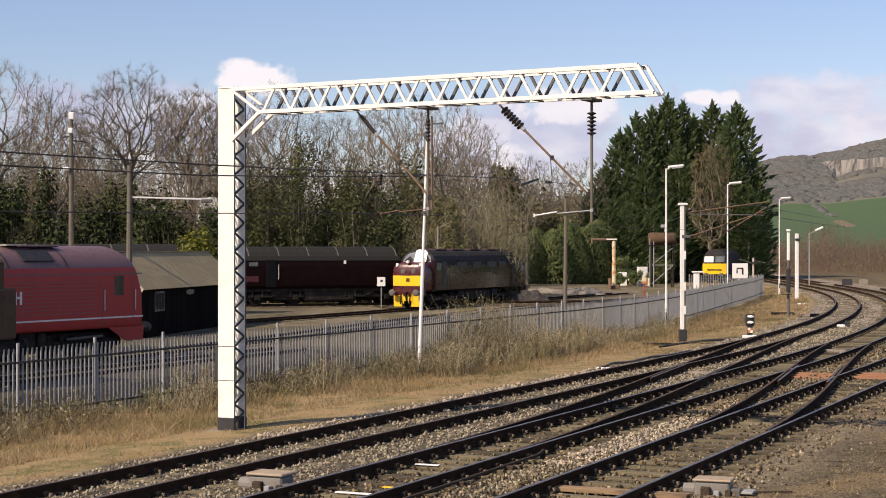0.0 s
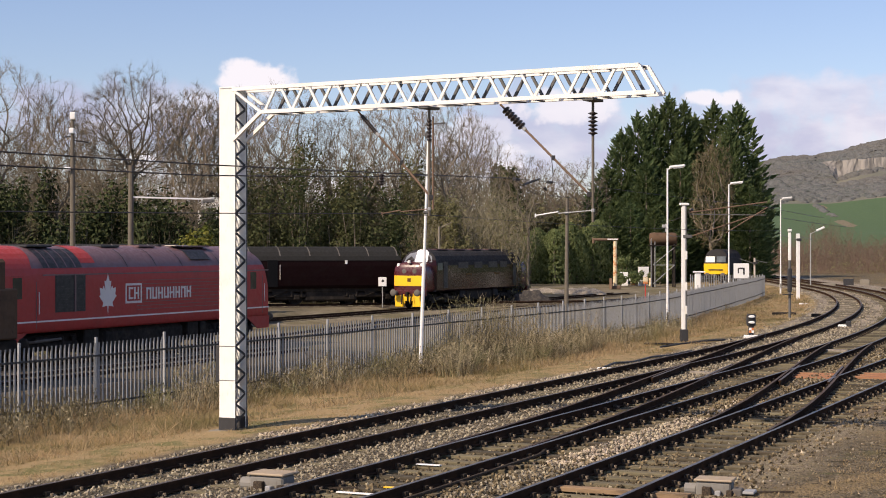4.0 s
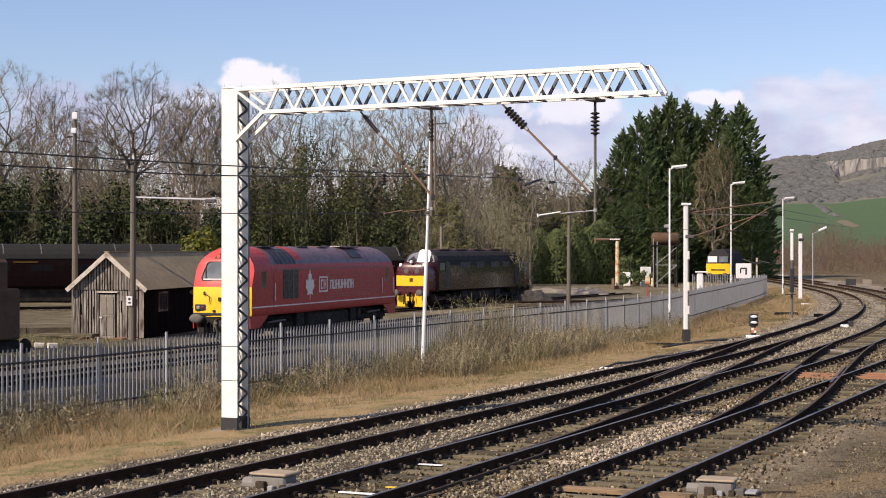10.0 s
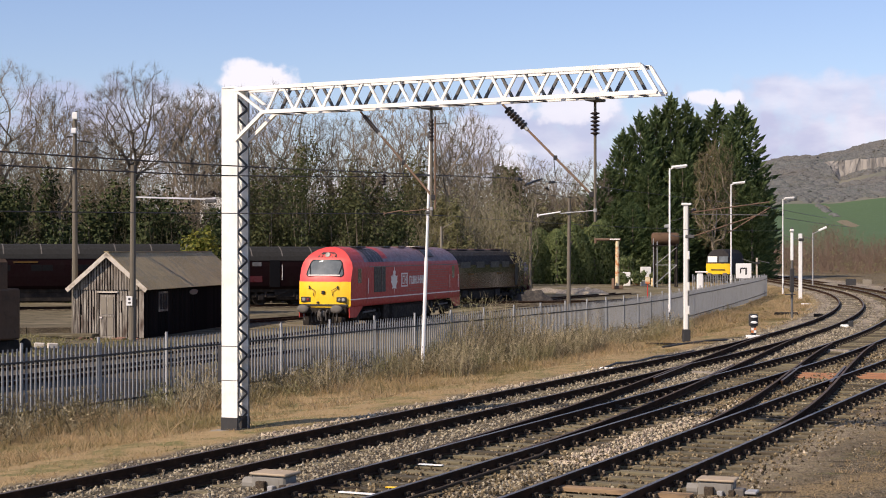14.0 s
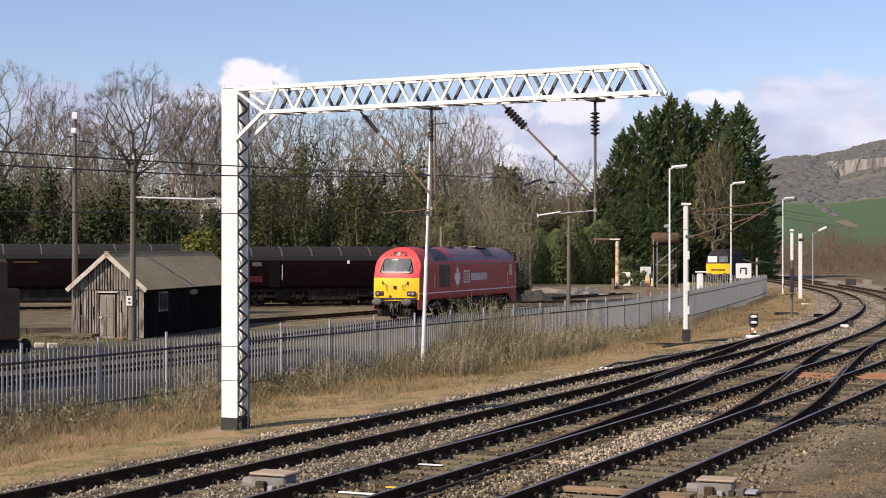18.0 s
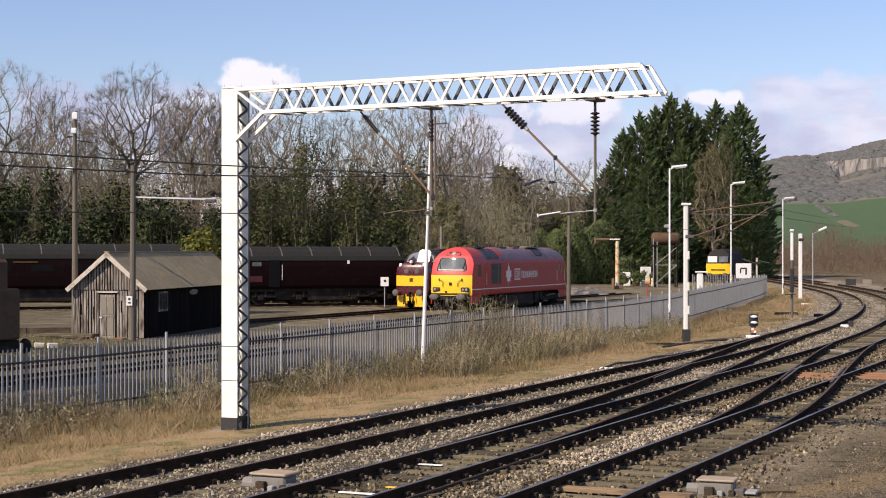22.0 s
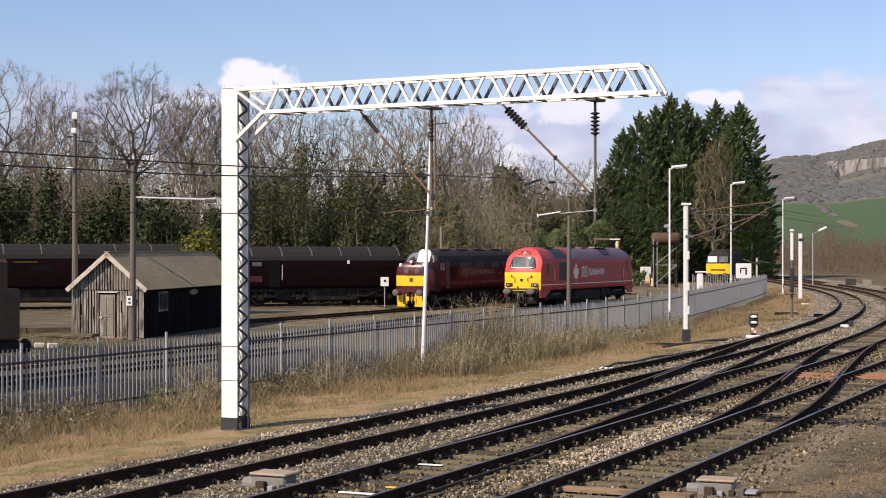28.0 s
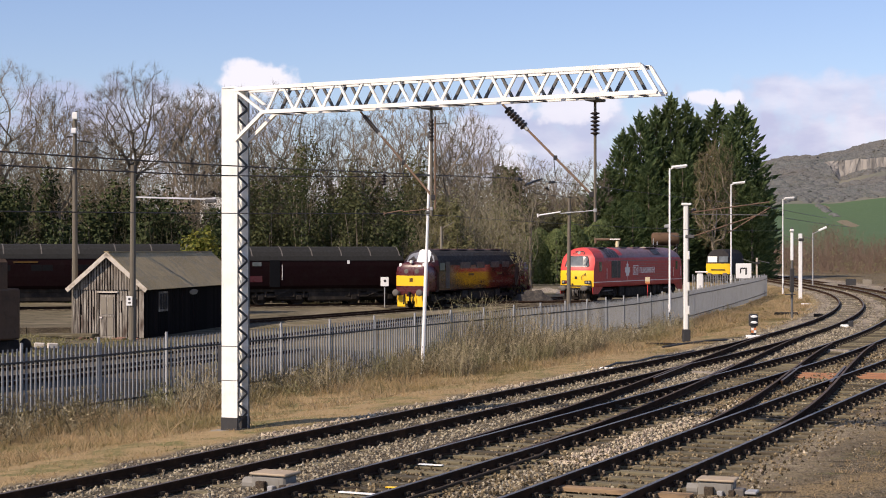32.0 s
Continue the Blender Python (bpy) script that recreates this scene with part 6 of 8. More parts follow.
# dark floodlight mast
th = thing("floodlight_mast", pose(-17.42, 77.0, -0.2), "dark tapered floodlight mast with white lamp heads", "floodlight mast")
part("pole", Geo().tube((0, 0, 0), (0, 0, 10.3), 0.16, 0.09, n=12), "pole_grey", th)
part("floodlight", Geo().box((0.05, -0.1, 10.45), (0.26, 0.3, 0.34), bev=0.03), "sign_white", th, "white floodlight head")
part("floodlight", Geo().box((0.0, -0.15, 9.75), (0.24, 0.2, 0.26), bev=0.03), "sign_white", th, "white floodlight head")
part("cross_arm", Geo().bar((-0.4, 0, 9.45), (0.1, 0, 9.5), 0.06, 0.06).bar((0, 0, 9.3), (0.75, 0, 9.2), 0.06, 0.06), "black_steel", th)
part("junction_box", Geo().box((-0.2, -0.15, 7.95), (0.28, 0.2, 0.16), bev=0.02), "sign_white", th)
for i in range(9):
    z = 5.0 + i * 0.42
    part("climbing_rung", Geo().bar((0.0, -0.05, z), (0.28, -0.05, z), 0.025, 0.025), "black_steel", th)

# concrete pole with arm and plate by the shed
th = thing("yard_pole", pose(-13.86, 72.6, -0.2), "weathered grey pole with white side arm and plate", "pole", "yard poles")
part("pole", Geo().tube((0, 0, 0), (0.04, 0, 7.9), 0.15, 0.11, n=10), "pole_grey", th)
part("arm", Geo().bar((0.05, 0, 6.48), (3.5, 0.6, 6.4), 0.07, 0.07), "white_paint", th, "long white side arm")
part("plate", Geo().box((-0.1, -0.17, 1.85), (0.26, 0.02, 0.42), bev=0.004), "sign_white", th, "small white number plate")
part("number_mark", Geo().box((-0.1, -0.182, 1.93), (0.1, 0.006, 0.1)).box((-0.1, -0.182, 1.77), (0.12, 0.006, 0.07)), "black_steel", th)
part("arm_light", Geo().box((3.4, 0.55, 6.32), (0.5, 0.2, 0.16), bev=0.04), "grey_steel", th)

th = thing("yard_pole", pose(8.45, 109.5, -0.2), "weathered grey pole with small fitting in the yard", "pole", "yard poles")
part("pole", Geo().tube((0, 0, 0), (0.05, 0, 7.6), 0.15, 0.10, n=10), "pole_grey", th)
part("fitting", Geo().box((0, -0.1, 6.6), (0.3, 0.16, 0.2), bev=0.03), "grey_steel", th)

th = thing("yard_pole", pose(-0.12, 118, 0.0), "thin pale pole behind the maroon locomotive", "pole", "yard poles")
part("pole", Geo().tube((0, 0, 0), (0.0, 0, 5.6), 0.1, 0.08, n=8).tube((0, 0, 5.45), (0.9, 0, 5.9), 0.03, n=6), "concrete", th)

# trackside mast with arms
MX, MY = 9.78, 65.4
th = thing("trackside_mast", pose(MX, MY, 0.16, 0, 0, 0), "white steel overhead line mast with black foot", "overhead line mast", "line masts")
part("shaft", Geo().box((-0.03, 0, 3.1), (0.14, 0.26, 5.1), bev=0.012), "white_steel", th)
# Flange coloured dark for the mast's shaded side; white pieces break it up
part("side_flange", Geo().box((0.07, 0.03, 3.1), (0.06, 0.3, 5.0), bev=0.012), "grey_steel", th, "flange darkened with painted shade")
for z_ in (1.35, 2.3, 3.55):
    part("batten", Geo().box((0.075, 0.0, z_), (0.07, 0.31, 0.34), bev=0.01), "white_steel", th)
part("foot", Geo().box((0, 0, 0.2), (0.30, 0.32, 0.75), bev=0.02), "black_steel", th, "black painted foot")
part("cap", Geo().box((0, 0, 5.6), (0.36, 0.34, 0.10), bev=0.02), "white_steel", th)
part("bracket", Geo().box((0.12, -0.05, 4.3), (0.36, 0.2, 0.14), bev=0.02), "grey_steel", th)
part("top_tube", Geo().tube((0.1, 0, 5.25), (3.4, 0.3, 5.7), 0.026, n=6), "rust_tube", th)
part("strut", Geo().tube((0.1, 0, 4.25), (3.3, 0.3, 5.3), 0.026, n=6), "rust_tube", th)
part("strut", Geo().tube((1.7, 0.1, 4.45), (3.45, 0.3, 5.5), 0.024, n=6), "rust_tube", th)
part("dropper", Geo().tube((1.2, 0.1, 4.6), (1.25, 0.1, 5.4), 0.015, n=5), "grey_steel", th)
part("registration_arm", Geo().tube((0.2, 0, 5.2), (3.2, -0.4, 5.15), 0.02, n=6), "grey_steel", th)
g = Geo()
insulator(g, (0.3, 0.4, 5.37), (0.45, 0.8, 5.39), 4, 0.07)
part("insulator", g, "insulator", th)
line_wire(0.2, ((36.5, 5.2), (64, 5.2)), "wire above the curve of the line")
line_wire(-1.0, ((36.5, 5.75), (64, 5.7)), "catenary wire above the curve of the line")
for zz in (5.3, 4.4):
    wire("overhead_wire", [Vector((MX + 0.2, MY, zz + 0.16)) + Vector((t * 5.0, t * 42, 0.35 * t - 0.5 * 4 * t * (1 - t) * 0.2)) for t in [i / 12 for i in range(13)]], "rusty span wire from the white mast", 0.02)


def trackside_post(x, y, z, h, mats, label, w=0.2):
    th = thing("trackside_post", pose(x, y, z), label, "post", "trackside posts")
    part("shaft", Geo().box((0, 0, h / 2), (w, w, h), bev=0.02), mats, th)
    part("arm", Geo().tube((0, 0, h - 0.5), (-1.2, 0.3, h - 0.1), 0.03, n=6).tube((0, 0, h - 0.2), (1.1, 0, h - 0.45), 0.03, n=6), "grey_steel", th)
    part("fitting", Geo().box((0.05, -0.1, h - 0.45), (0.36, 0.2, 0.2), bev=0.03), "black_steel", th)
    return th


trackside_post(26.4, 120.2, 0.2, 4.9, "white_paint", "white trackside post beside the curve", 0.24)
trackside_post(27.0, 140, 0.1, 3.1, "barge_board", "short pale post behind the fence", 0.14)
th = thing("signal_post", pose(18.55, 86.5, 0.2), "colour light signal post seen edge on, white above and black below", "railway signal")
part("post", Geo().tube((0, 0, 0), (0, 0, 4.9), 0.07, n=10), "grey_steel", th)
part("upper_post", Geo().box((0, 0, 3.9), (0.14, 0.14, 1.5), bev=0.02), "white_paint", th)
part("signal_head", Geo().box((0, 0.02, 2.1), (0.2, 0.25, 1.25), bev=0.03), "black_steel", th, "black signal head")
part("cap", Geo().box((0, 0, 4.75), (0.2, 0.2, 0.12), bev=0.02), "sign_white", th)
part("platform", Geo().box((-0.1, 0, 1.35), (0.5, 0.4, 0.05)), "black_steel", th)
th = thing("street_lamp", pose(37.5, 165, 0.3, 0, 0, 0), "grey lamp with white lantern on a short bracket", "lamp post", "distant lamps")
part("post", Geo().tube((0, 0, 0), (0, 0, 5.3), 0.06, n=8), "galvanised", th)
part("lantern", Geo().box((0, 0, 0), (0.9, 0.3, 0.2), bev=0.05, m=pose(1.0, 0, 5.7, 0, -24, 0)), "sign_white", th)
part("bracket", Geo().tube((0, 0, 5.2), (0.8, 0, 5.6), 0.04, n=6), "galvanised", th)


def ground_signal():
    th = thing("ground_signal", pose(12.7, 66.6, 0.22), "small black and white banded ground signal on a white base", "railway signal")
    part("base", Geo().box((0, 0, 0.1), (0.55, 0.45, 0.22), bev=0.03), "sign_white", th, "white base block")
    part("side_box", Geo().box((0.45, 0, 0.12), (0.3, 0.3, 0.24), bev=0.03), "black_steel", th)
    part("post", Geo().box((0, 0, 0.42), (0.2, 0.18, 0.45), bev=0.02), "black_steel", th)
    for dx_, z_, mt in ((-0.05, 0.36, "orange"), (0.05, 0.36, "sign_white"), (0.05, 0.47, "orange"), (-0.05, 0.47, "sign_white")):
        part("marker_patch", Geo().box((dx_, -0.095, z_), (0.1, 0.02, 0.1)), mt, th)
    part("head", Geo().box((0, 0, 0.83), (0.36, 0.24, 0.5), bev=0.05), "black_steel", th, "black signal head")
    for z in (0.98, 0.74):
        part("lens", Geo().lathe([(0.09, 0), (0.09, 0.08), (0.06, 0.1)], n=12, m=Matrix.Translation((0, -0.12, z)) @ Matrix.Rotation(radians(90), 4, "X") @ Matrix.Diagonal((1.5, 0.6, 1, 1))), "sign_white", th, "pale lens")


ground_signal()

# white lineside board and small yard sign
th = thing("sign_board", pose(24.2, 131, 0.3), "square white board with black bars on a post", "sign", "signs")
part("board", Geo().box((0, 0, 1.9), (1.25, 0.05, 1.2), bev=0.01), "sign_white", th)
part("post", Geo().tube((-0.1, 0.06, 0), (-0.1, 0.06, 2.4), 0.06, n=8), "galvanised", th)
part("sign_mark", Geo().box((0.0, -0.03, 2.1), (0.5, 0.008, 0.12)).box((0.2, -0.03, 1.85), (0.14, 0.008, 0.5)).box((-0.25, -0.03, 1.9), (0.1, 0.008, 0.4)), "black_steel", th)
th = thing("yard_sign", pose(-3.95, 110.2, 0.0), "small white square sign on a thin post", "sign", "signs")
part("post", Geo().tube((0, 0, 0), (0, 0, 1.4), 0.03, n=8), "galvanised", th)
part("board", Geo().box((0, -0.03, 1.75), (0.55, 0.03, 0.62), bev=0.008), "sign_white", th)
part("mark", Geo().lathe([(0.09, 0), (0.09, 0.006)], n=12, m=Matrix.Translation((0.02, -0.047, 1.8)) @ Matrix.Rotation(radians(90), 4, "X")), "black_steel", th)


# ---- distant depot things ----
def yellow_loco():
    th = thing("yellow_locomotive", pose(33.1, 190.7, 0.0, 0, 0, -108), "distant dark diesel locomotive with yellow front", "locomotive")
    prof = [(1.3, 1.1), (1.36, 1.3), (1.36, 2.3), (1.3, 2.9), (1.1, 3.45), (0.7, 3.8), (0, 3.95)]
    g = Geo()
    xf = lambda y, z: 6.0 - 0.15 * (abs(y) / 1.35) ** 3 - max(0, z - 2.3) * 0.35
    body_shell(g, prof, xf, lambda y, z: -6.0, lambda z: 0, 3)
    end_cap(g, prof, xf, False, lambda z: 1 if z < 2.3 else 0)
    end_cap(g, prof, lambda y, z: -6.0, True, lambda z: 0)
    part("body", g, ["loco_grey", "loco_yellow"], th)
    for sy, mt in ((-0.62, "lamp_glass"), (0.62, "cab_glass")):
        part("windscreen", Geo().box((5.93, sy, 2.72), (0.05, 1.05, 0.72), bev=0.02, m=pose(5.88, sy, 2.78, 0, -19, 0)), mt, th)
    part("headlight", Geo().box((6.0, 0, 1.6), (0.1, 1.6, 0.12)), "loco_black", th)
    for x in (-4, 4):
        bogie(th, x, (-1.3, 1.3), 1.3)
    buffers(th, 5.95, 1)


yellow_loco()


s = Mat("cream_rust", (0.66, 0.56, 0.36), 0.7)
s.speck(1.6, 0.48, 0.6, (0.50, 0.20, 0.07)).speck(9, 0.5, 0.7, (0.72, 0.66, 0.5))
M["cream_rust"] = s.m


def water_tank():
    th = thing("water_tank", pose(23.7, 173.5, -0.1) @ Matrix.Diagonal((1.35, 1.35, 1.18, 1)), "rusty cylindrical tank raised on a steel stand", "tank")
    part("tank", Geo().lathe([(0.02, -1.1), (0.5, -1.05), (0.58, -0.9), (0.58, 0.9), (0.5, 1.05), (0.02, 1.1)], n=20, m=Matrix.Translation((0, 0, 4.35)) @ Matrix.Rotation(radians(90), 4, "Y")), "van_brown", th, "brown cylindrical vessel", True)
    for x in (-0.85, 0.85):
        for y in (-0.4, 0.4):
            part("leg", Geo().bar((x, y, 0), (x, y, 3.9), 0.12, 0.12), "underframe", th)
        part("brace", Geo().bar((x, -0.4, 0.6), (x, 0.4, 3.4), 0.06, 0.06), "underframe", th)
    for za, zb in ((0.3, 2.0), (2.0, 3.6)):
        part("brace", Geo().bar((-0.85, -0.45, za), (0.85, -0.45, zb), 0.07, 0.05), "galvanised", th)
    part("brace", Geo().bar((-0.85, -0.45, 2.0), (0.85, -0.45, 2.0), 0.06, 0.05), "galvanised", th)
    part("ladder", Geo().bar((-1.0, -0.5, 0), (-1.0, -0.5, 4.4), 0.05, 0.05).bar((-0.7, -0.5, 0), (-0.7, -0.5, 4.4), 0.05, 0.05), "galvanised", th)
    part("platform", Geo().box((0, 0, 3.75), (2.2, 1.2, 0.08), bev=0.01), "underframe", th)
    part("pipe", Geo().tube((0.2, -0.2, 5.0), (0.2, -0.2, 5.7), 0.05, n=8).box((0.1, -0.2, 5.5), (0.4, 0.2, 0.3), bev=0.04), "galvanised", th)


water_tank()
th = thing("water_crane", pose(17.7, 165.2, -0.1) @ Matrix.Diagonal((1.3, 1.3, 1.13, 1)), "orange and white swan-neck crane post", "crane")
part("post", Geo().tube((0, 0, 0), (0, 0, 4.3), 0.17, 0.14, n=12), "cream_rust", th)
part("arm", Geo().box((-0.75, 0, 4.45), (2.1, 0.2, 0.22), bev=0.05), "rust_tube", th, "rusty horizontal arm")
part("arm_trim", Geo().box((-0.2, -0.11, 4.47), (0.8, 0.02, 0.1)), "sign_white", th)
part("bag", Geo().tube((-1.7, 0, 4.4), (-1.7, 0, 4.1), 0.1, n=10), "rust_tube", th)
part("base_frame", Geo().box((0, 0, 0.15), (0.8, 0.8, 0.3), bev=0.04), "rust_tube", th)
th = thing("oil_tank", pose(21.0, 178.0, -0.05), "white tank with orange stand", "tank")
part("drum", Geo().lathe([(0.3, 0.45), (0.4, 0.55), (0.4, 1.15), (0.28, 1.3)], n=16), "sign_white", th, "", True)
part("stand", Geo().box((0.1, 0, 0.24), (0.7, 0.6, 0.4), bev=0.03), "cream_rust", th)
th = thing("equipment_cabinet", pose(21.0, 133.0, 0.0), "white upright cabinet beside the fence", "cabinet")
part("case", Geo().box((0, 0, 1.0), (0.45, 0.4, 2.0), bev=0.03), "sign_white", th)
part("roof", Geo().box((0.12, 0, 2.08), (0.95, 0.55, 0.12), bev=0.03), "sign_white", th)
for i, (x, y, w, h, mt) in enumerate(((20.2, 179.5, 0.9, 1.5, "sign_white"), (22.3, 179.0, 1.1, 2.1, "sign_white"), (22.9, 177.0, 0.4, 0.9, "cream_rust"), (17.2, 164.5, 0.12, 1.1, "rust_tube"))):
    solid("yard_box", Geo().box((0, 0, h / 2), (w, 0.5, h), bev=0.03), mt, "small painted box among depot clutter", "box", "depot clutter", m=pose(x, y, -0.1, 0, 0, 7 * i))


th = thing("yard_sign", pose(15.84, 126.0, -0.1), "small cream sign on a red post in the yard", "sign")
part("post", Geo().box((0, 0, 0.7), (0.07, 0.07, 1.4), bev=0.01), "red_paint", th)
part("panel", Geo().box((0, -0.05, 1.65), (0.36, 0.04, 0.5), bev=0.01), "cream_rust", th)
part("panel_edge", Geo().box((0, -0.075, 1.42), (0.36, 0.02, 0.08)), "orange", th)

# white house glimpsed through the wood
th = thing("house", pose(-17.15, 120.6, 0.0), "white rendered house half hidden behind bare trees", "house")
part("wall", Geo().box((0, 1.5, 3.9), (1.75, 3.0, 7.8), bev=0.03), "sign_white", th)
for sg in (-1, 1):
    part("roof", Geo().box((0, 0, 0), (1.2, 3.3, 0.12), bev=0.02, m=Matrix.Translation((sg * 0.48, 1.5, 7.95)) @ Matrix.Rotation(sg * radians(30), 4, "Y")), "coach_roof", th)
for x, z in ((-0.2, 6.4), (-0.2, 3.6)):
    w = part("window", Geo().box((x, -0.03, z), (0.8, 0.06, 1.1), bev=0.01), "cab_glass", th)
    part("sill", Geo().box((x, -0.08, z - 0.6), (0.95, 0.14, 0.08), bev=0.01), "concrete", w)


def heap(name, x, y, w, h, mat, label, seed, dp=None):
    g, n = Geo(), 26
    dp = dp or w * 0.8
    vs = []
    for j in range(n + 1):
        for i in range(n + 1):
            a, b = 2 * i / n - 1, 2 * j / n - 1
            r_ = max(0, 1 - a * a) * max(0, 1 - b * b)
            vs.append((a * w / 2, b * dp / 2, h * (r_ ** 0.7) * (0.8 + 0.5 * noise.noise((a * 2.3 + seed, b * 2.3, 1))) + (0.06 * noise.noise((a * 9, b * 9, seed)) if r_ else -0.1)))
    g.v, g.f = vs, [(j * (n + 1) + i, j * (n + 1) + i + 1, (j + 1) * (n + 1) + i + 1, (j + 1) * (n + 1) + i) for j in range(n) for i in range(n)]
    g.s = [0] * len(g.f)
    return solid(name, g, mat, label, "heap", "heaps", smooth=True, m=pose(x, y, -0.12))


s = Mat("spoil", (0.27, 0.235, 0.185), 0.95)
s.speck(3, 0.4, 0.7, (0.2, 0.165, 0.13)).speck(16, 0.45, 0.65, (0.42, 0.38, 0.32)).bump(9, 0.9, 0.1)
M["spoil"] = s.m
s = Mat("coal", (0.045, 0.042, 0.04), 0.9)
s.speck(6, 0.4, 0.7, (0.09, 0.08, 0.07)).bump(9, 1.0, 0.1)
M["coal"] = s.m
heap("spoil_heap", 12.4, 146, 5.0, 0.75, "spoil", "heap of pale spoil in the yard", 2.0)
heap("spoil_heap", 9.0, 150, 6.0, 0.5, "spoil", "heap of pale spoil in the yard", 5.0)
heap("coal_heap", 6.6, 119.5, 3.4, 1.2, "coal", "dark heap beside the maroon locomotive", 8.0)


def dark_wagon():
    th = thing("dark_wagon", pose(-13.75, 48.2, 0, 0, 0, 60), "dark brown rail vehicle with buffers on a siding", "wagon")
    part("body", Geo().box((-3.4, 0, 2.05), (7.6, 2.6, 1.5), bev=0.05), "van_brown", th)
    part("cab", Geo().box((-1.5, 0, 3.05), (3.0, 2.52, 1.25), bev=0.1), "van_brown", th)
    part("end_window", Geo().box((0.01, 0.5, 2.95), (0.05, 0.7, 0.6), bev=0.02), "cab_glass", th)
    part("side_window", Geo().box((-0.75, -1.265, 3.05), (0.6, 0.04, 0.62), bev=0.02), "loco_black", th)
    part("frame", Geo().box((-3.4, 0, 1.1), (7.8, 2.3, 0.36), bev=0.03), "underframe", th)
    buffers(th, 0.45, 1, "underframe", False)
    for x in (-1.6, -5.2):
        w = part("wheelset", wheel_me, None, th)
        w.location = (x, 0, 0.485)


dark_wagon()

# ---- lineside small things ----
M["lid_tan"] = paint("lid_tan", (0.36, 0.29, 0.21), 0.7, (0.2, 0.15, 0.1), 0.5)
M["machine_grey"] = paint("machine_grey", (0.22, 0.21, 0.19), 0.6, (0.10, 0.085, 0.065), 0.6)
for x, y, w, d_, h, mt, lb in ((41.6, 166, 1.0, 0.6, 0.7, "black_steel", "dark equipment cabinet beside the far line"), (38.6, 162, 1.4, 0.3, 0.35, "concrete", "low concrete wall beside the far line"), (43.8, 168, 0.9, 0.5, 0.55, "concrete", "pale equipment case beside the far line"), (24.2, 108.5, 0.6, 0.4, 0.1, "sign_white", "white cover plate on the ballast"), (18.9, 76.6, 0.38, 0.28, 0.14, "sign_white", "white points case beside the rail"), (19.3, 77.0, 0.22, 0.3, 0.3, "black_steel", "small black lever box beside the rail"), (19.2, 91.0, 1.3, 0.4, 0.18, "underframe", "dark cable trough on the grass"), (20.3, 88.0, 0.5, 0.3, 0.2, "underframe", "dark cable box on the grass"), (9.2, 63.2, 2.6, 0.12, 0.07, "underframe", "dark cable lying on the bank")):
    solid("lineside_case", Geo().box((0, 0, h / 2), (w, d_, h), bev=0.03), mt, lb, "equipment case", "lineside cases", m=pose(x, y, ground_z(x, y) - 0.03, 0, 0, -10))
for x, y, rz, sc in ((-2.58, 24.9, -25, 0.95), (4.12, 24.45, -20, 0.85)):
    th = thing("point_machine", pose(x, y, Z_MAIN - 0.24, 0, 0, rz) @ Matrix.Scale(sc, 4), "grey metal point machine beside the rails", "point machine", "point machines")
    part("case", Geo().box((0, 0, 0.15), (0.62, 0.40, 0.26), bev=0.03), "machine_grey", th)
    part("lid", Geo().box((0, 0.02, 0.305), (0.68, 0.5, 0.045), bev=0.015), "lid_tan", th, "worn tan metal lid")
    part("bracket", Geo().box((-0.1, -0.25, 0.1), (0.16, 0.1, 0.2), bev=0.01), "chair_iron", th)
    part("bracket", Geo().box((0.3, -0.25, 0.08), (0.1, 0.1, 0.16), bev=0.01), "chair_iron", th)
    part("cover_plate", Geo().box((0.62, -0.05, 0.12), (0.2, 0.34, 0.05), bev=0.01), "galvanised", th)
    part("motor", Geo().tube((-0.32, -0.05, 0.12), (-0.52, -0.05, 0.12), 0.11, n=12), "machine_grey", th)
    part("terminal_box", Geo().box((0.42, -0.1, 0.08), (0.18, 0.26, 0.2), bev=0.02), "buffer_grey", th)
    part("lug", Geo().box((0.1, -0.26, 0.06), (0.1, 0.12, 0.16), bev=0.01), "galvanised", th)
    part("drive_rod", Geo().bar((0.4, 0.1, 0.08), (1.3, 0.5, 0.08), 0.05, 0.03), "chair_iron", th)
    for x_ in (-0.3, 0.35):
        part("foot", Geo().box((x_, 0, -0.02), (0.14, 0.7, 0.1), bev=0.01), "sleeper_wood", th)


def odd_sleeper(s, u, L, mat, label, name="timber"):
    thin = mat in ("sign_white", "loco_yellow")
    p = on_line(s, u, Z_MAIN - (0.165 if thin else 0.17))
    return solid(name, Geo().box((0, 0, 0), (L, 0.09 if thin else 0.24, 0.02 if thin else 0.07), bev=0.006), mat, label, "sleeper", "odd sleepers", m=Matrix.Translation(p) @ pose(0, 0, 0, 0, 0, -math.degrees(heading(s))))


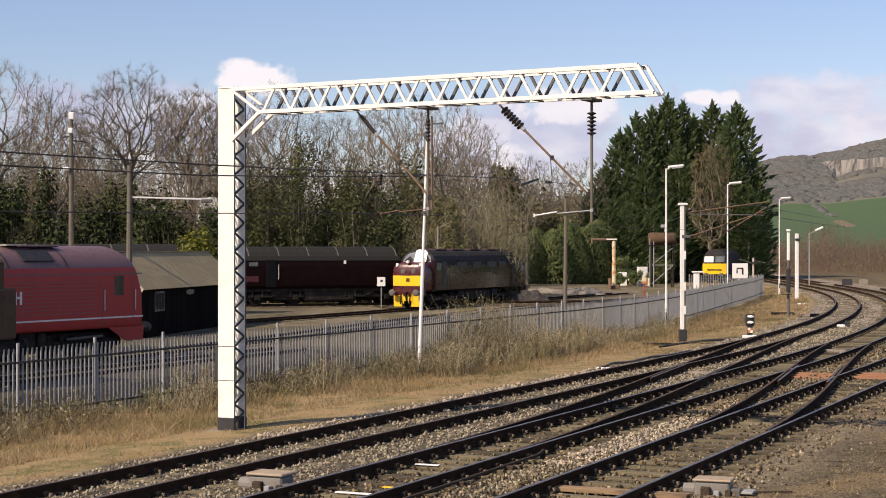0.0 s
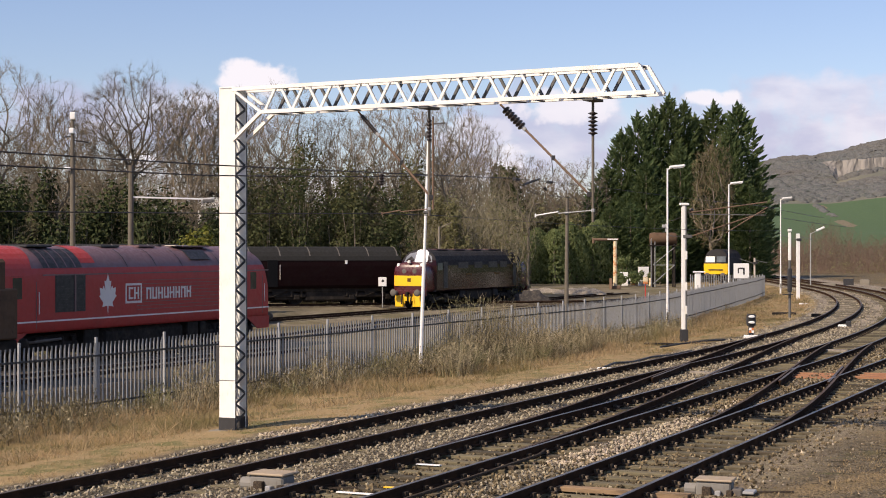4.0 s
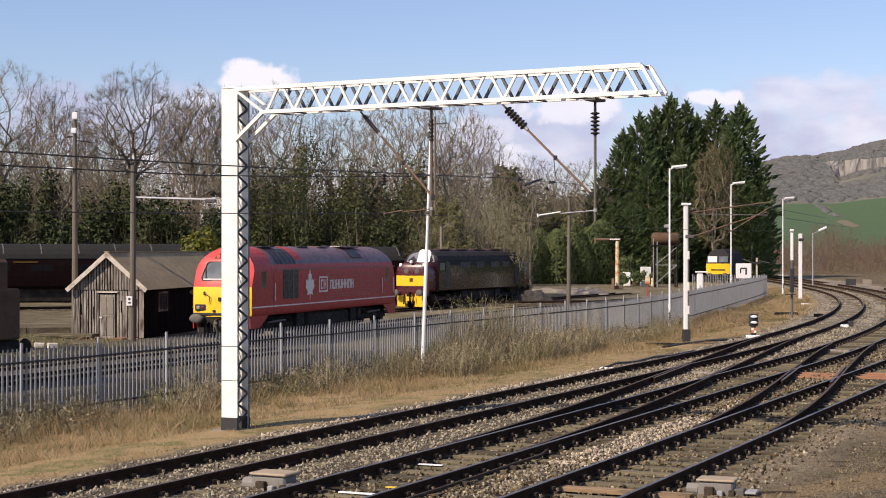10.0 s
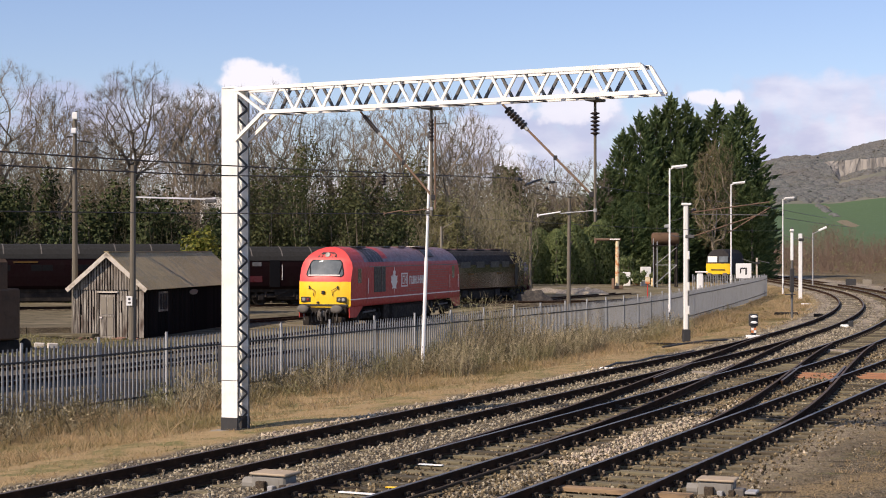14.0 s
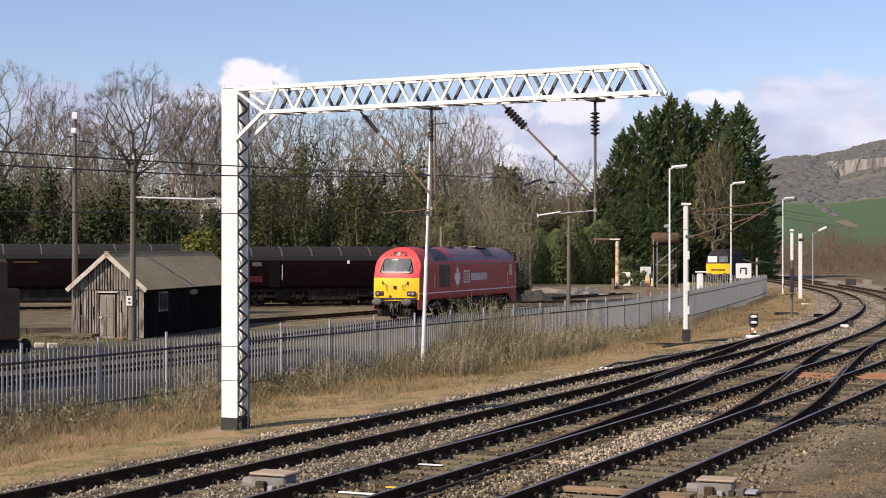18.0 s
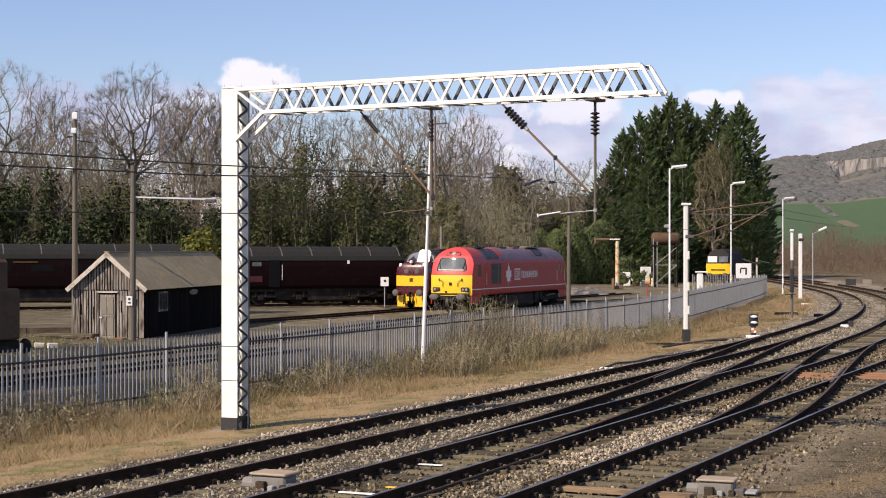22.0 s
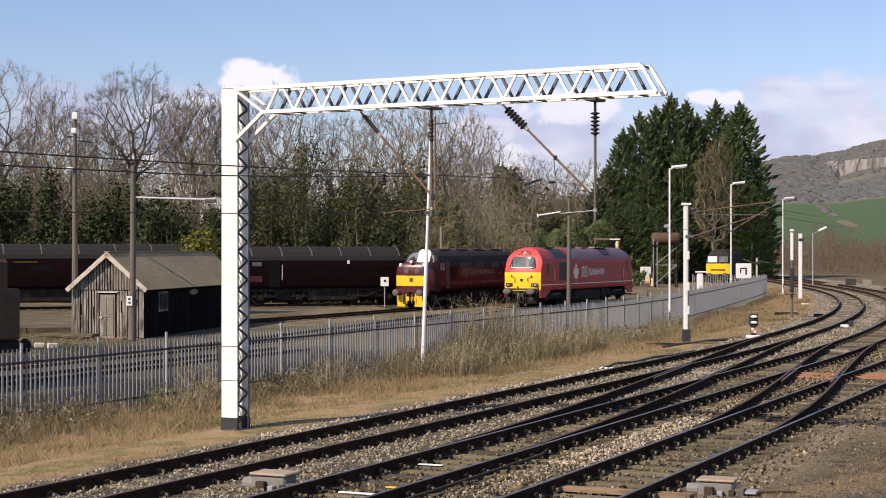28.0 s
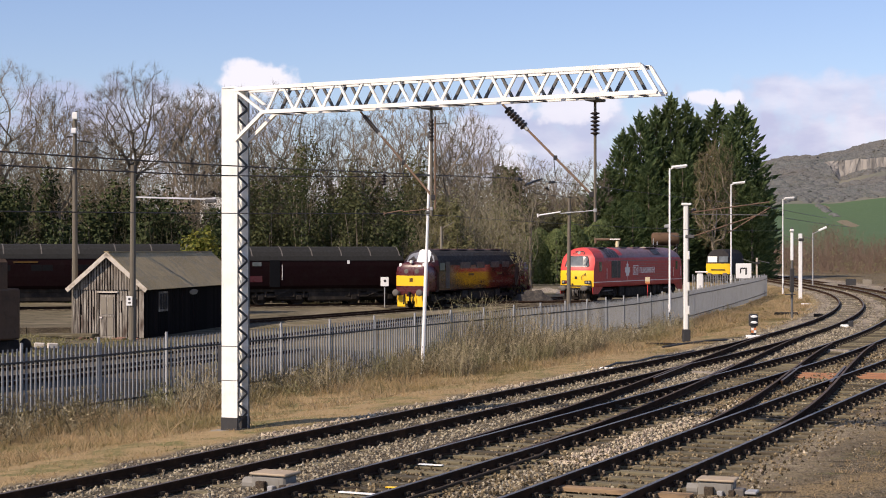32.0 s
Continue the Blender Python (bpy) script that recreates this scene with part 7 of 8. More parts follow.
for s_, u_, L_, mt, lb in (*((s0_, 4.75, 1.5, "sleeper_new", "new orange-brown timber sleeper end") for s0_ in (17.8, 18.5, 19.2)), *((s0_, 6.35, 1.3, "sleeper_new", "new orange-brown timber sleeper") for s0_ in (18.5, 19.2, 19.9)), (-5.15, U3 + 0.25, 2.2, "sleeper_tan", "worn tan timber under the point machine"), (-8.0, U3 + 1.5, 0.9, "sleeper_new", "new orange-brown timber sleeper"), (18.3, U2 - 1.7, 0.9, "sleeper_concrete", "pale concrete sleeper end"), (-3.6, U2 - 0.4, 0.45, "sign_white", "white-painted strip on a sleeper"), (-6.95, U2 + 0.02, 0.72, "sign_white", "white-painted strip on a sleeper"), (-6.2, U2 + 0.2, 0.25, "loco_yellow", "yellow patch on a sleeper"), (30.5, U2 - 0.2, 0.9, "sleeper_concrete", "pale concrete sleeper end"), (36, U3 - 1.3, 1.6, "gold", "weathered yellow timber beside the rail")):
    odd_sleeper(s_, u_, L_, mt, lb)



def ground_run(name, label, category, mat, r, pts):
    """A cable or rod lying along the line; pts are (s, u, height over the ground)."""
    g = Geo()
    ps = []
    for s_, u_, h_ in pts:
        q = on_line(s_, u_)
        ps.append(Vector((q.x, q.y, ground_z(q.x, q.y, u_) + h_)))
    for a_, b_ in zip(ps[:-1], ps[1:]):
        g.tube(a_, b_, r, n=6)
    return solid(name, g, mat, label, category, "lineside runs")


ground_run("cable", "black cable looped over the ballast shoulder", "cable", "black_steel", 0.035, [(18.6, -1.7, 0.03), (20.0, -1.75, 0.10), (21.5, -1.62, 0.05), (23.6, -1.6, 0.09), (25.2, -1.5, 0.04), (27.6, -1.35, 0.06)])
ground_run("cable", "black cable lying by the white mast", "cable", "black_steel", 0.04, [(30.6, -3.3, 0.05), (32.5, -2.9, 0.03), (34.2, -2.4, 0.06), (36.0, -1.8, 0.03)])
ground_run("point_rodding", "rusty point rodding on low stools beside the rail", "rodding", "chair_iron", 0.028, [(-13.0, 4.42, 0.12), (-6.5, 4.40, 0.12), (-2.0, 4.32, 0.12), (-1.2, 4.15, 0.12)])
for s_ in (-11.5, -9.5, -7.5, -5.5, -3.5):
    q_ = on_line(s_, 4.41)
    solid("rodding_stool", Geo().box((0, 0, 0.05), (0.18, 0.12, 0.14), bev=0.01), "chair_iron", "small iron stool carrying the point rodding", "stool", "rodding stools", m=pose(q_.x, q_.y, ground_z(q_.x, q_.y, 4.41), 0, 0, -25))
q_ = on_line(18.7, -1.62)
solid("cable_block", Geo().box((0, 0, 0.03), (0.42, 0.1, 0.06), bev=0.01), "sign_white", "white block at the end of a cable", "block", m=pose(q_.x, q_.y, ground_z(q_.x, q_.y, -1.75), 0, 0, -20))

# ---- plants ----


def domed_tree_mesh(seed, H, rx, rz, n=1300, bark="twig_dark", fine=0.014):
    """A broad round-headed tree: limbs that branch out to fill a dome, thicker where more twigs hang on them."""
    rnd = random.Random(seed)
    c = Vector((0, 0, H - rz))
    nodes = [Vector((0, 0, -0.2))] + [Vector((rnd.uniform(-0.08, 0.08), rnd.uniform(-0.08, 0.08), (c.z - 0.75 * rz) * k / 4)) for k in range(1, 5)]
    par = [-1, 0, 1, 2, 3]
    root = nodes[4]
    pts = []
    while len(pts) < n:
        u = Vector((rnd.uniform(-1, 1), rnd.uniform(-1, 1), rnd.uniform(-0.95, 1)))
        if u.length < 1 and rnd.random() < 0.15 + 0.85 * u.length ** 2:
            lump = 1 + 0.10 * math.sin(3.1 * math.atan2(u.y, u.x) + seed) + 0.08 * math.sin(7 * u.z + 4 * u.x)
            pts.append(c + Vector((u.x * rx, u.y * rx, u.z * rz)) * lump)
    pts.sort(key=lambda p: (p - root).length)
    pos, far = np.zeros((n * 16, 3)), np.zeros(n * 16)
    pos[4] = root
    for p in pts:
        a = pos[4:len(nodes)]
        best = 4 + int(np.argmin(np.sqrt(((a - np.array(p)) ** 2).sum(1)) + 0.33 * far[4:len(nodes)] * np.where(a[:, 2] < p.z + 0.4, 1, 1.6)))
        q = nodes[best]
        k = max(1, int((p - q).length / 0.55))
        j = best
        for i in range(1, k + 1):
            w = Vector((rnd.uniform(-1, 1), rnd.uniform(-1, 1), rnd.uniform(-1, 1))) * (0.13 if i < k else 0.03)
            nodes.append(q.lerp(p, i / k) + w)
            par.append(j)
            j = len(nodes) - 1
            pos[j] = nodes[j]
            far[j] = (nodes[j] - root).length
    load = [1.0] * len(nodes)
    heir = [-1] * len(nodes)
    for j in range(len(nodes) - 1, 0, -1):
        load[par[j]] += load[j]
        if heir[par[j]] < 0 or load[j] > load[heir[par[j]]]:
            heir[par[j]] = j
    for _ in range(3):
        nodes = [p if k == 0 or heir[k] < 0 else p * 0.4 + nodes[par[k]] * 0.3 + nodes[heir[k]] * 0.3 for k, p in enumerate(nodes)]
    rad = [0.0095 * w ** 0.43 for w in load]
    trunk, twigs = Geo(), Geo()
    for j in range(1, len(nodes)):
        i = par[j]
        big = rad[j] > 0.045
        if rad[j] > 0.02:
            (trunk if big else twigs).tube(nodes[i], nodes[j], min(rad[i], rad[j] * 1.35), rad[j], n=6 if big else 3, caps=False)
        else:
            twigs.strip(nodes[i], nodes[j], min(rad[i], rad[j] * 1.35), rad[j], (1, rnd.uniform(-0.5, 0.5), rnd.uniform(-0.4, 0.4)))
        if not big:
            out = (nodes[j] - root).normalized()
            for _ in range(16 if load[j] < 2.5 else 3):
                d = ((nodes[j] - nodes[i]).normalized() * 0.4 + out * 0.4 + Vector((rnd.gauss(0, 0.6), rnd.gauss(0, 0.6), rnd.gauss(0.05, 0.55)))).normalized()
                s_ = Vector((rnd.uniform(-1, 1), rnd.uniform(-0.5, 0.5), rnd.uniform(-0.4, 0.4))) * fine
                b = nodes[j].lerp(nodes[i], rnd.random())
                twigs.add([b - s_, b + s_, b + d * rnd.uniform(0.3, 0.9)], [(0, 1, 2)])
    return trunk.mesh("trunk", "bark"), twigs.mesh("crown", bark), H


def leaf_cloud(geo, c, rad, n, size, rnd):
    """Leaves over a rounded clump, most of them facing outwards."""
    for _ in range(n):
        d = Vector((rnd.gauss(0, 1), rnd.gauss(0, 1), rnd.gauss(0, 1))).normalized()
        p = Vector(c) + Vector((d.x * rad[0], d.y * rad[1], d.z * rad[2])) * (rnd.random() ** 0.3)
        nrm = (d + Vector((rnd.gauss(0, 0.45), rnd.gauss(0, 0.45), rnd.gauss(0.15, 0.45)))).normalized()
        a = nrm.orthogonal().normalized()
        a.rotate(Matrix.Rotation(rnd.uniform(0, 6.28), 3, nrm))
        b = nrm.cross(a)
        s_ = size * rnd.uniform(0.6, 1.4)
        geo.add([p - b * s_ * 0.5, p + a * s_ * 0.9, p + b * s_ * 0.5, p - a * s_ * 0.5], [(0, 1, 2, 3)])


def plant(name, label, category, group, trunk_me, crown_me, m, crown_name="crown"):
    th = thing(name, m, label, category, group)
    part("trunk", trunk_me, None, th)
    part(crown_name, crown_me, None, th)
    return th


TREES = [domed_tree_mesh(21, 18, 3.6, 5.4, 900, "twig", 0.013), domed_tree_mesh(22, 18, 3.0, 6.2, 800, "twig", 0.013), domed_tree_mesh(23, 18, 4.2, 4.8, 950, "twig", 0.013), domed_tree_mesh(5, 17.8, 4.3, 4.3, 1900, fine=0.016), domed_tree_mesh(8, 16.4, 3.1, 3.8, 1200, fine=0.016)]
rt = random.Random(21)


def bare_tree(x, y, h, k, lean=0):
    k %= len(TREES)
    sc = h / TREES[k][2]
    return plant("bare_tree", "tall leafless winter tree with fine grey-brown twigs", "tree", "winter trees", *TREES[k][:2], pose(x, y, ground_z(x, y) - 0.1, 0, lean, rt.uniform(0, 360)) @ Matrix.Scale(sc, 4), "crown")


# the wood behind the sidings: place along the view and height of the crown
for i, (x, y, h) in enumerate(((-41, 124, 18.5), (-37.5, 120, 18.2), (-33, 124, 13), (-30.5, 130, 15), (-28.8, 122, 16.5), (-23.5, 124, 17.5), (-19.2, 126, 16.3), (-17.2, 128, 16.2), (-26.6, 130, 14.0), (-21.6, 131, 13.6), (-19.0, 121, 15.5), (-36.2, 134, 19.4), (-42.5, 131, 18.5), (-15.2, 124, 16), (-12.6, 130, 17), (-10.8, 124, 15), (-8.5, 131, 15.5), (-6, 126, 14.5), (-3.8, 129, 16), (-1.8, 133, 16.5), (0.4, 130, 16), (2.2, 136, 15.5), (5.8, 188, 16), (8.6, 192, 14), (11.4, 194, 13), (14.5, 197, 14.5), (17.5, 199, 15))):
    bare_tree(x, y, h, {5: 3, 6: 4}.get(i, i % 3))
for x, y, h in ((1.2, 166, 15.0), (3.4, 170, 14.0), (6.8, 193, 13.4), (10.2, 195, 12.4), (13.4, 197, 11.6), (15.8, 199, 11.0)):
    bare_tree(x, y, h, int(y) % 3)
bare_tree(-16.9, 118.2, 9.5, 1)
bare_tree(-17.6, 119.0, 8.0, 2)
for i in range(9):
    x = -52 + i * 7.4 + rt.uniform(-1, 1)
    bare_tree(x, 144 + rt.uniform(-4, 10), (15 if x > -5 else 17) + rt.uniform(-3, 2) - max(0, x - 2) * 0.5, i % 3)


def thicket(name, label, mat, area, n, hmin, hmax, seed, leafy=0.5, leaf="ivy", twigs=5, stem=0.035):
    """Dense undergrowth: upright stems, crossing twigs and leaf clumps."""
    rnd = random.Random(seed)
    g, lf = Geo(), Geo()
    x0, x1, y0, y1 = area
    for _ in range(n):
        x, y = rnd.uniform(x0, x1), rnd.uniform(y0, y1)
        h = rnd.uniform(hmin, hmax) * (0.75 + 0.5 * noise.noise((x * 0.13, 5, seed)))
        if hmax > 9:
            w = ((x + 0.4 * y) / 6.2 + 0.37 * seed) % 1 * 2 - 1
            h *= 0.72 + 0.34 * math.sqrt(1 - w * w)
        if abs(x / y + 0.146) < 0.006 and y < 131 and h > 4.5:
            continue
        b = Vector((x, y, ground_z(x, y, -50) - 0.1))
        t = b + Vector((rnd.gauss(0, 0.12) * h, rnd.gauss(0, 0.12) * h, h))
        bend = b.lerp(t, 0.55) + Vector((rnd.gauss(0, 0.05) * h, rnd.gauss(0, 0.05) * h, 0))
        g.tube(b, bend, stem, stem * 0.7, n=3, caps=False)
        g.tube(bend, t, stem * 0.7, stem * 0.3, n=3, caps=False)
        for k in range(twigs):
            w = rnd.uniform(0.25, 0.98)
            q = b.lerp(bend, w / 0.55) if w < 0.55 else bend.lerp(t, (w - 0.55) / 0.45)
            e = q + Vector((rnd.gauss(0, 0.5), rnd.gauss(0, 0.5), rnd.uniform(0.3, 1.3)))
            g.strip(q, e, 0.018, 0.008, (rnd.uniform(-1, 1), rnd.uniform(-0.4, 0.4), rnd.uniform(-0.5, 0.5)))
            for _k in range(2):
                sd = Vector((rnd.uniform(-1, 1), rnd.uniform(-0.4, 0.4), rnd.uniform(-0.5, 0.5))) * 0.016
                g.add([e - sd, e + sd, e + Vector((rnd.gauss(0, 0.45), rnd.gauss(0, 0.45), rnd.uniform(0.1, 0.8)))], [(0, 1, 2)])
        if rnd.random() < leafy:
            c = b.lerp(t, rnd.uniform(0.2, 0.85))
            leaf_cloud(lf, c, (0.8, 0.8, 1.1), 30, 0.165, rnd)
    solid(name, g, mat, label, "undergrowth", kind="stuff")
    if lf.v:
        solid("ivy_leaves", lf, leaf, "dark ivy and bramble leaves in the wood edge", "undergrowth", kind="stuff")


def round_bush(x, y, w, h, mat, label, seed, n=900, size=0.2, z=0.0, name="bush"):
    rnd = random.Random(seed)
    g = Geo()
    for _ in range(14):
        c = (rnd.gauss(0, w * 0.24), rnd.gauss(0, w * 0.2), h * rnd.uniform(0.25, 0.85))
        leaf_cloud(g, c, (w * 0.26, w * 0.24, h * 0.2), n // 14, size, rnd)
    st = Geo()
    for k in range(5):
        st.tube((0, 0, -0.1), (rnd.gauss(0, w * 0.15), rnd.gauss(0, w * 0.15), h * 0.7), 0.05, 0.02, n=5)
    th = thing(name, pose(x, y, z), label, "bush", "bushes")
    part("woody_base", st, "bark", th)
    part("foliage", g, mat, th)


thicket("wood_edge", "dark ivy-grown stems along the edge of the wood", "scrub", (-46, -17, 116, 127), 900, 3.5, 7.5, 3, 1.0)
thicket("wood_edge", "olive ivy-grown stems along the edge of the wood", "stem_dark", (-18, -3, 118, 128), 700, 4, 10, 4, 1.0, "ivy_olive", 5, 0.022)
thicket("wood_edge", "tangled bare stems deeper in the wood", "scrub", (-54, 2, 122, 134), 1000, 4, 8, 5, 1.0)
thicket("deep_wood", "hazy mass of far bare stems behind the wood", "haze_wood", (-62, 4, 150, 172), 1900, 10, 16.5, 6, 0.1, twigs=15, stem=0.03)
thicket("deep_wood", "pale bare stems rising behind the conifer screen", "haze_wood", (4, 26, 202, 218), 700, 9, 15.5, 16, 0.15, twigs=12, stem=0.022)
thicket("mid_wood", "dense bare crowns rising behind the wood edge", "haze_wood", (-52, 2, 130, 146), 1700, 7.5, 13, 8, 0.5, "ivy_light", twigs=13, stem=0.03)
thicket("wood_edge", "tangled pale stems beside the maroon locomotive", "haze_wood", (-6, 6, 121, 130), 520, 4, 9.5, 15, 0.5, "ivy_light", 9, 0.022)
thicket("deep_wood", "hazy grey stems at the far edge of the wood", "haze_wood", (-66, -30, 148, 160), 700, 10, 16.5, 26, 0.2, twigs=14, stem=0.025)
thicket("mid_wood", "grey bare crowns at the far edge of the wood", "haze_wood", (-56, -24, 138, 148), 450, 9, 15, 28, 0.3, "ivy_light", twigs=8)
for i, (x, y, w, h) in enumerate(((4.6, 181, 4.2, 9.5), (7.4, 186, 4.6, 8.5), (10.6, 189, 4.6, 10.0), (2.0, 150, 4.0, 7.5), (13.6, 191, 4.4, 9.0), (2.5, 200, 6.5, 14.0), (6.5, 204, 7.0, 15.0), (11.0, 206, 7.0, 14.2), (15.5, 208, 6.5, 13.5))):
    round_bush(x, y, w, h, "ivy_light", "olive ivy-clad bush behind the yard", 160 + i, 1800, 0.24)
for i in range(9):
    round_bush(6.6 + i * 1.15 + rt.uniform(-0.4, 0.4), 190 + rt.uniform(-3, 3), rt.uniform(2.6, 4.0), rt.uniform(7.0, 11.0), "ivy_light", "olive ivy-clad bush behind the yard", 180 + i, 1700, 0.19)
thicket("bramble_bank", "low bramble and dry growth behind the sidings", "haze_wood", (1, 9, 176, 190), 260, 4.0, 10, 7, 1.0, "ivy_light")


for i in range(26):
    x = -44 + i * 1.1 + rt.uniform(-0.6, 0.6)
    if abs(x / 121 + 0.147) < 0.009:
        continue
    round_bush(x, 119 + rt.uniform(-2, 6), rt.uniform(2.0, 3.6), rt.uniform(5.5, 9.0) + 2.5 * ramp(-x, 22, 30), "ivy", "dark ivy-clad stem at the wood's edge", 60 + i, 1500, 0.19, name="ivy_stem")
for i in range(34):
    x = -16.5 + i * 0.56 + rt.uniform(-0.4, 0.4)
    round_bush(x, 122 + rt.uniform(-2, 8), rt.uniform(1.8, 3.4), (rt.uniform(8.5, 13.0) if i % 3 else rt.uniform(4.0, 7.0)) - 0.16 * max(0, i - 20), "ivy_light" if i > 25 else ("ivy_olive" if i % 4 else "ivy_light") if i % 3 else "ivy", "tall olive ivy-clad stem at the wood's edge", 100 + i, 1500, 0.16, name="ivy_stem")
for i in range(13):
    x = -15.6 + i * 1.05 + rt.uniform(-0.4, 0.4)
    round_bush(x, 117.6 + rt.uniform(-0.8, 1.2), rt.uniform(1.7, 2.8), (rt.uniform(8.0, 11.0) if i % 2 else rt.uniform(5.0, 7.0)), "ivy_green", "green ivy-clad stem in front of the wood", 220 + i, 1500, 0.15, name="ivy_stem")
round_bush(-17.5, 118.9, 2.4, 5.0, "ivy", "dark ivy-covered bush before the white house", 29, 1200, 0.2)
round_bush(-14.9, 98.0, 2.7, 5.2, "laurel", "yellow-green evergreen bush behind the shed", 3, 1700, 0.2, z=0.0)
round_bush(8.0, 190, 4.4, 15.0, "hedge", "dark ivy-clad evergreen among bare trees", 8, 6500, 0.34)
round_bush(-1.5, 123, 5.0, 4.6, "ivy_light", "olive bush behind the sidings", 9, 1500, 0.26)
for i, (x, y, w, h) in enumerate(((-22, 121, 6, 6.5), (-29, 119, 6, 5), (-9, 123, 6, 7.2), (-5, 122, 5, 6), (-16, 120, 5, 6), (-36, 117, 7, 5.5), (-12, 121, 5, 5))):
    round_bush(x, y, w, h, "ivy", "dark ivy-covered bush at the wood's edge", 30 + i, 2600, 0.18)


def conifer_mesh(seed, H, R, lv=40, fine=1.0, belly=0.45):
    """A dense evergreen: boughs that sweep out and up round a trunk, widest low down, with pointed ragged tips."""
    rnd = random.Random(seed)
    tr, cr = Geo(), Geo()
    tr.tube((0, 0, -0.3), (0, 0, H * 0.92), 0.3, 0.05, n=8)

    def spray(o, ax, s_):
        sd = ax.cross(Vector((rnd.gauss(0, 1), rnd.gauss(0, 1), rnd.gauss(0, 1)))).normalized()
        cr.add([o - sd * s_ * 0.3, o + ax * s_, o + sd * s_ * 0.3, o - ax * s_ * 0.3], [(0, 1, 2, 3)])

    for i in range(lv):
        t = i / (lv - 1)
        z = 0.3 + t * (H - 1.2)
        rr = R * (0.80 + 0.20 * t / belly if t < belly else ((1 - t) / (1 - belly)) ** 0.72) + 0.12
        nb = max(4, int(11 * rr / R + 4))
        for k in range(nb):
            a = 6.283 * (k + rnd.random()) / nb
            L = rr * rnd.choice((0.78, 0.9, 0.95, 1.0, 1.16)) * rnd.uniform(0.94, 1.06)
            d = Vector((math.cos(a), math.sin(a), 0))
            up = 0.45 + 0.7 * t
            n = 7
            for j in range(n):
                f = 0.4 + 0.6 * (j + 1) / n
                c = Vector((0, 0, z)) + d * L * f + Vector((0, 0, f * f * up * 0.6 * min(L, 1.8) - 0.2 * L))
                for q in range(3 if j < n - 1 else 2):
                    ax = (d + Vector((rnd.gauss(0, 0.5), rnd.gauss(0, 0.5), rnd.uniform(0.1, 1.1)))).normalized()
                    spray(c + Vector((rnd.gauss(0, 0.16), rnd.gauss(0, 0.16), rnd.gauss(0, 0.16))), ax, fine * rnd.uniform(0.22, 0.46))
            for q in range(2):
                ax = (d + Vector((rnd.gauss(0, 0.2), rnd.gauss(0, 0.2), up * rnd.uniform(0.5, 1.3)))).normalized()
                spray(c, ax, fine * rnd.uniform(0.55, 0.95))
    for q in range(16):
        spray(Vector((rnd.gauss(0, 0.1), rnd.gauss(0, 0.1), H - 1.3 + 0.07 * q)), Vector((rnd.gauss(0, 0.4), rnd.gauss(0, 0.4), 1)).normalized(), fine * 0.6)
    return tr.mesh("trunk", "bark"), cr.mesh("crown", "conifer")


CONS = [conifer_mesh(50 + i, 20, 3.6) for i in range(3)]


def screen_mesh(seed):
    """A clipped evergreen of the screen: a rounded column of small sprays that face outwards, 1 m wide and high."""
    rnd = random.Random(seed)
    tr, cr = Geo(), Geo()
    tr.tube((0, 0, -0.05), (0, 0, 0.8), 0.06, 0.02, n=6)
    for _ in range(2600):
        a, z = rnd.uniform(0, 6.283), rnd.random() ** 0.8
        r_ = 0.5 * (1 - z ** 3.2) ** 0.6 * (1 + 0.12 * math.sin(3 * a + seed) + 0.08 * math.sin(9 * z + 2 * a)) * rnd.uniform(0.86, 1.04)
        nrm = Vector((math.cos(a) + rnd.gauss(0, 0.4), math.sin(a) + rnd.gauss(0, 0.4), 0.15 + 1.4 * z ** 4 + rnd.gauss(0, 0.4))).normalized()
        up = (Vector((0, 0, 1)) - nrm * nrm.z + Vector((rnd.gauss(0, 0.4), rnd.gauss(0, 0.4), 0))).normalized()
        sd, o, k = nrm.cross(up), Vector((math.cos(a) * r_, math.sin(a) * r_, z)), rnd.uniform(0.6, 1.3)
        cr.add([o - sd * 0.03 * k, o + up * 0.028 * k, o + sd * 0.03 * k, o - up * 0.014 * k], [(0, 1, 2, 3)])
    return tr.mesh("trunk", "bark"), cr.mesh("crown", "screen_green")


LOW_CONS = [screen_mesh(70 + i) for i in range(3)]
# x, y, height and widest radius of each tall conifer
for i, (x, y, h, w) in enumerate(((28.6, 206, 23.6, 3.7), (31.0, 207, 23.0, 3.0), (34.6, 208, 22.9, 3.6), (37.5, 206, 22.6, 4.3), (24.8, 204, 21.2, 3.5), (22.5, 203, 19.0, 3.2), (20.4, 201, 14.4, 3.0), (21.0, 198, 10.0, 3.0), (27.6, 199, 11.5, 3.0), (34.5, 204, 15.0, 3.4), (26.7, 205, 22.2, 3.0), (32.8, 210, 21.4, 3.2), (39.6, 204, 14.0, 2.2), (29.6, 201, 17.0, 3.0), (25.4, 200, 15.0, 3.0), (36.0, 203, 19.6, 3.0), (22.8, 199, 11.0, 2.6), (38.2, 201, 12.0, 2.6), (18.9, 199, 11.6, 2.6), (19.8, 191, 9.0, 2.3), (22.4, 192, 9.6, 2.4), (25.2, 192, 9.0, 2.4))):
    plant("conifer", "tall dense dark green cypress conifer", "tree", "conifers", *CONS[i % 3], pose(x, y, 0.0, 0, rt.uniform(-1, 1), i * 77) @ Matrix.Diagonal((w / 3.6, w / 3.6, h / 20, 1)))
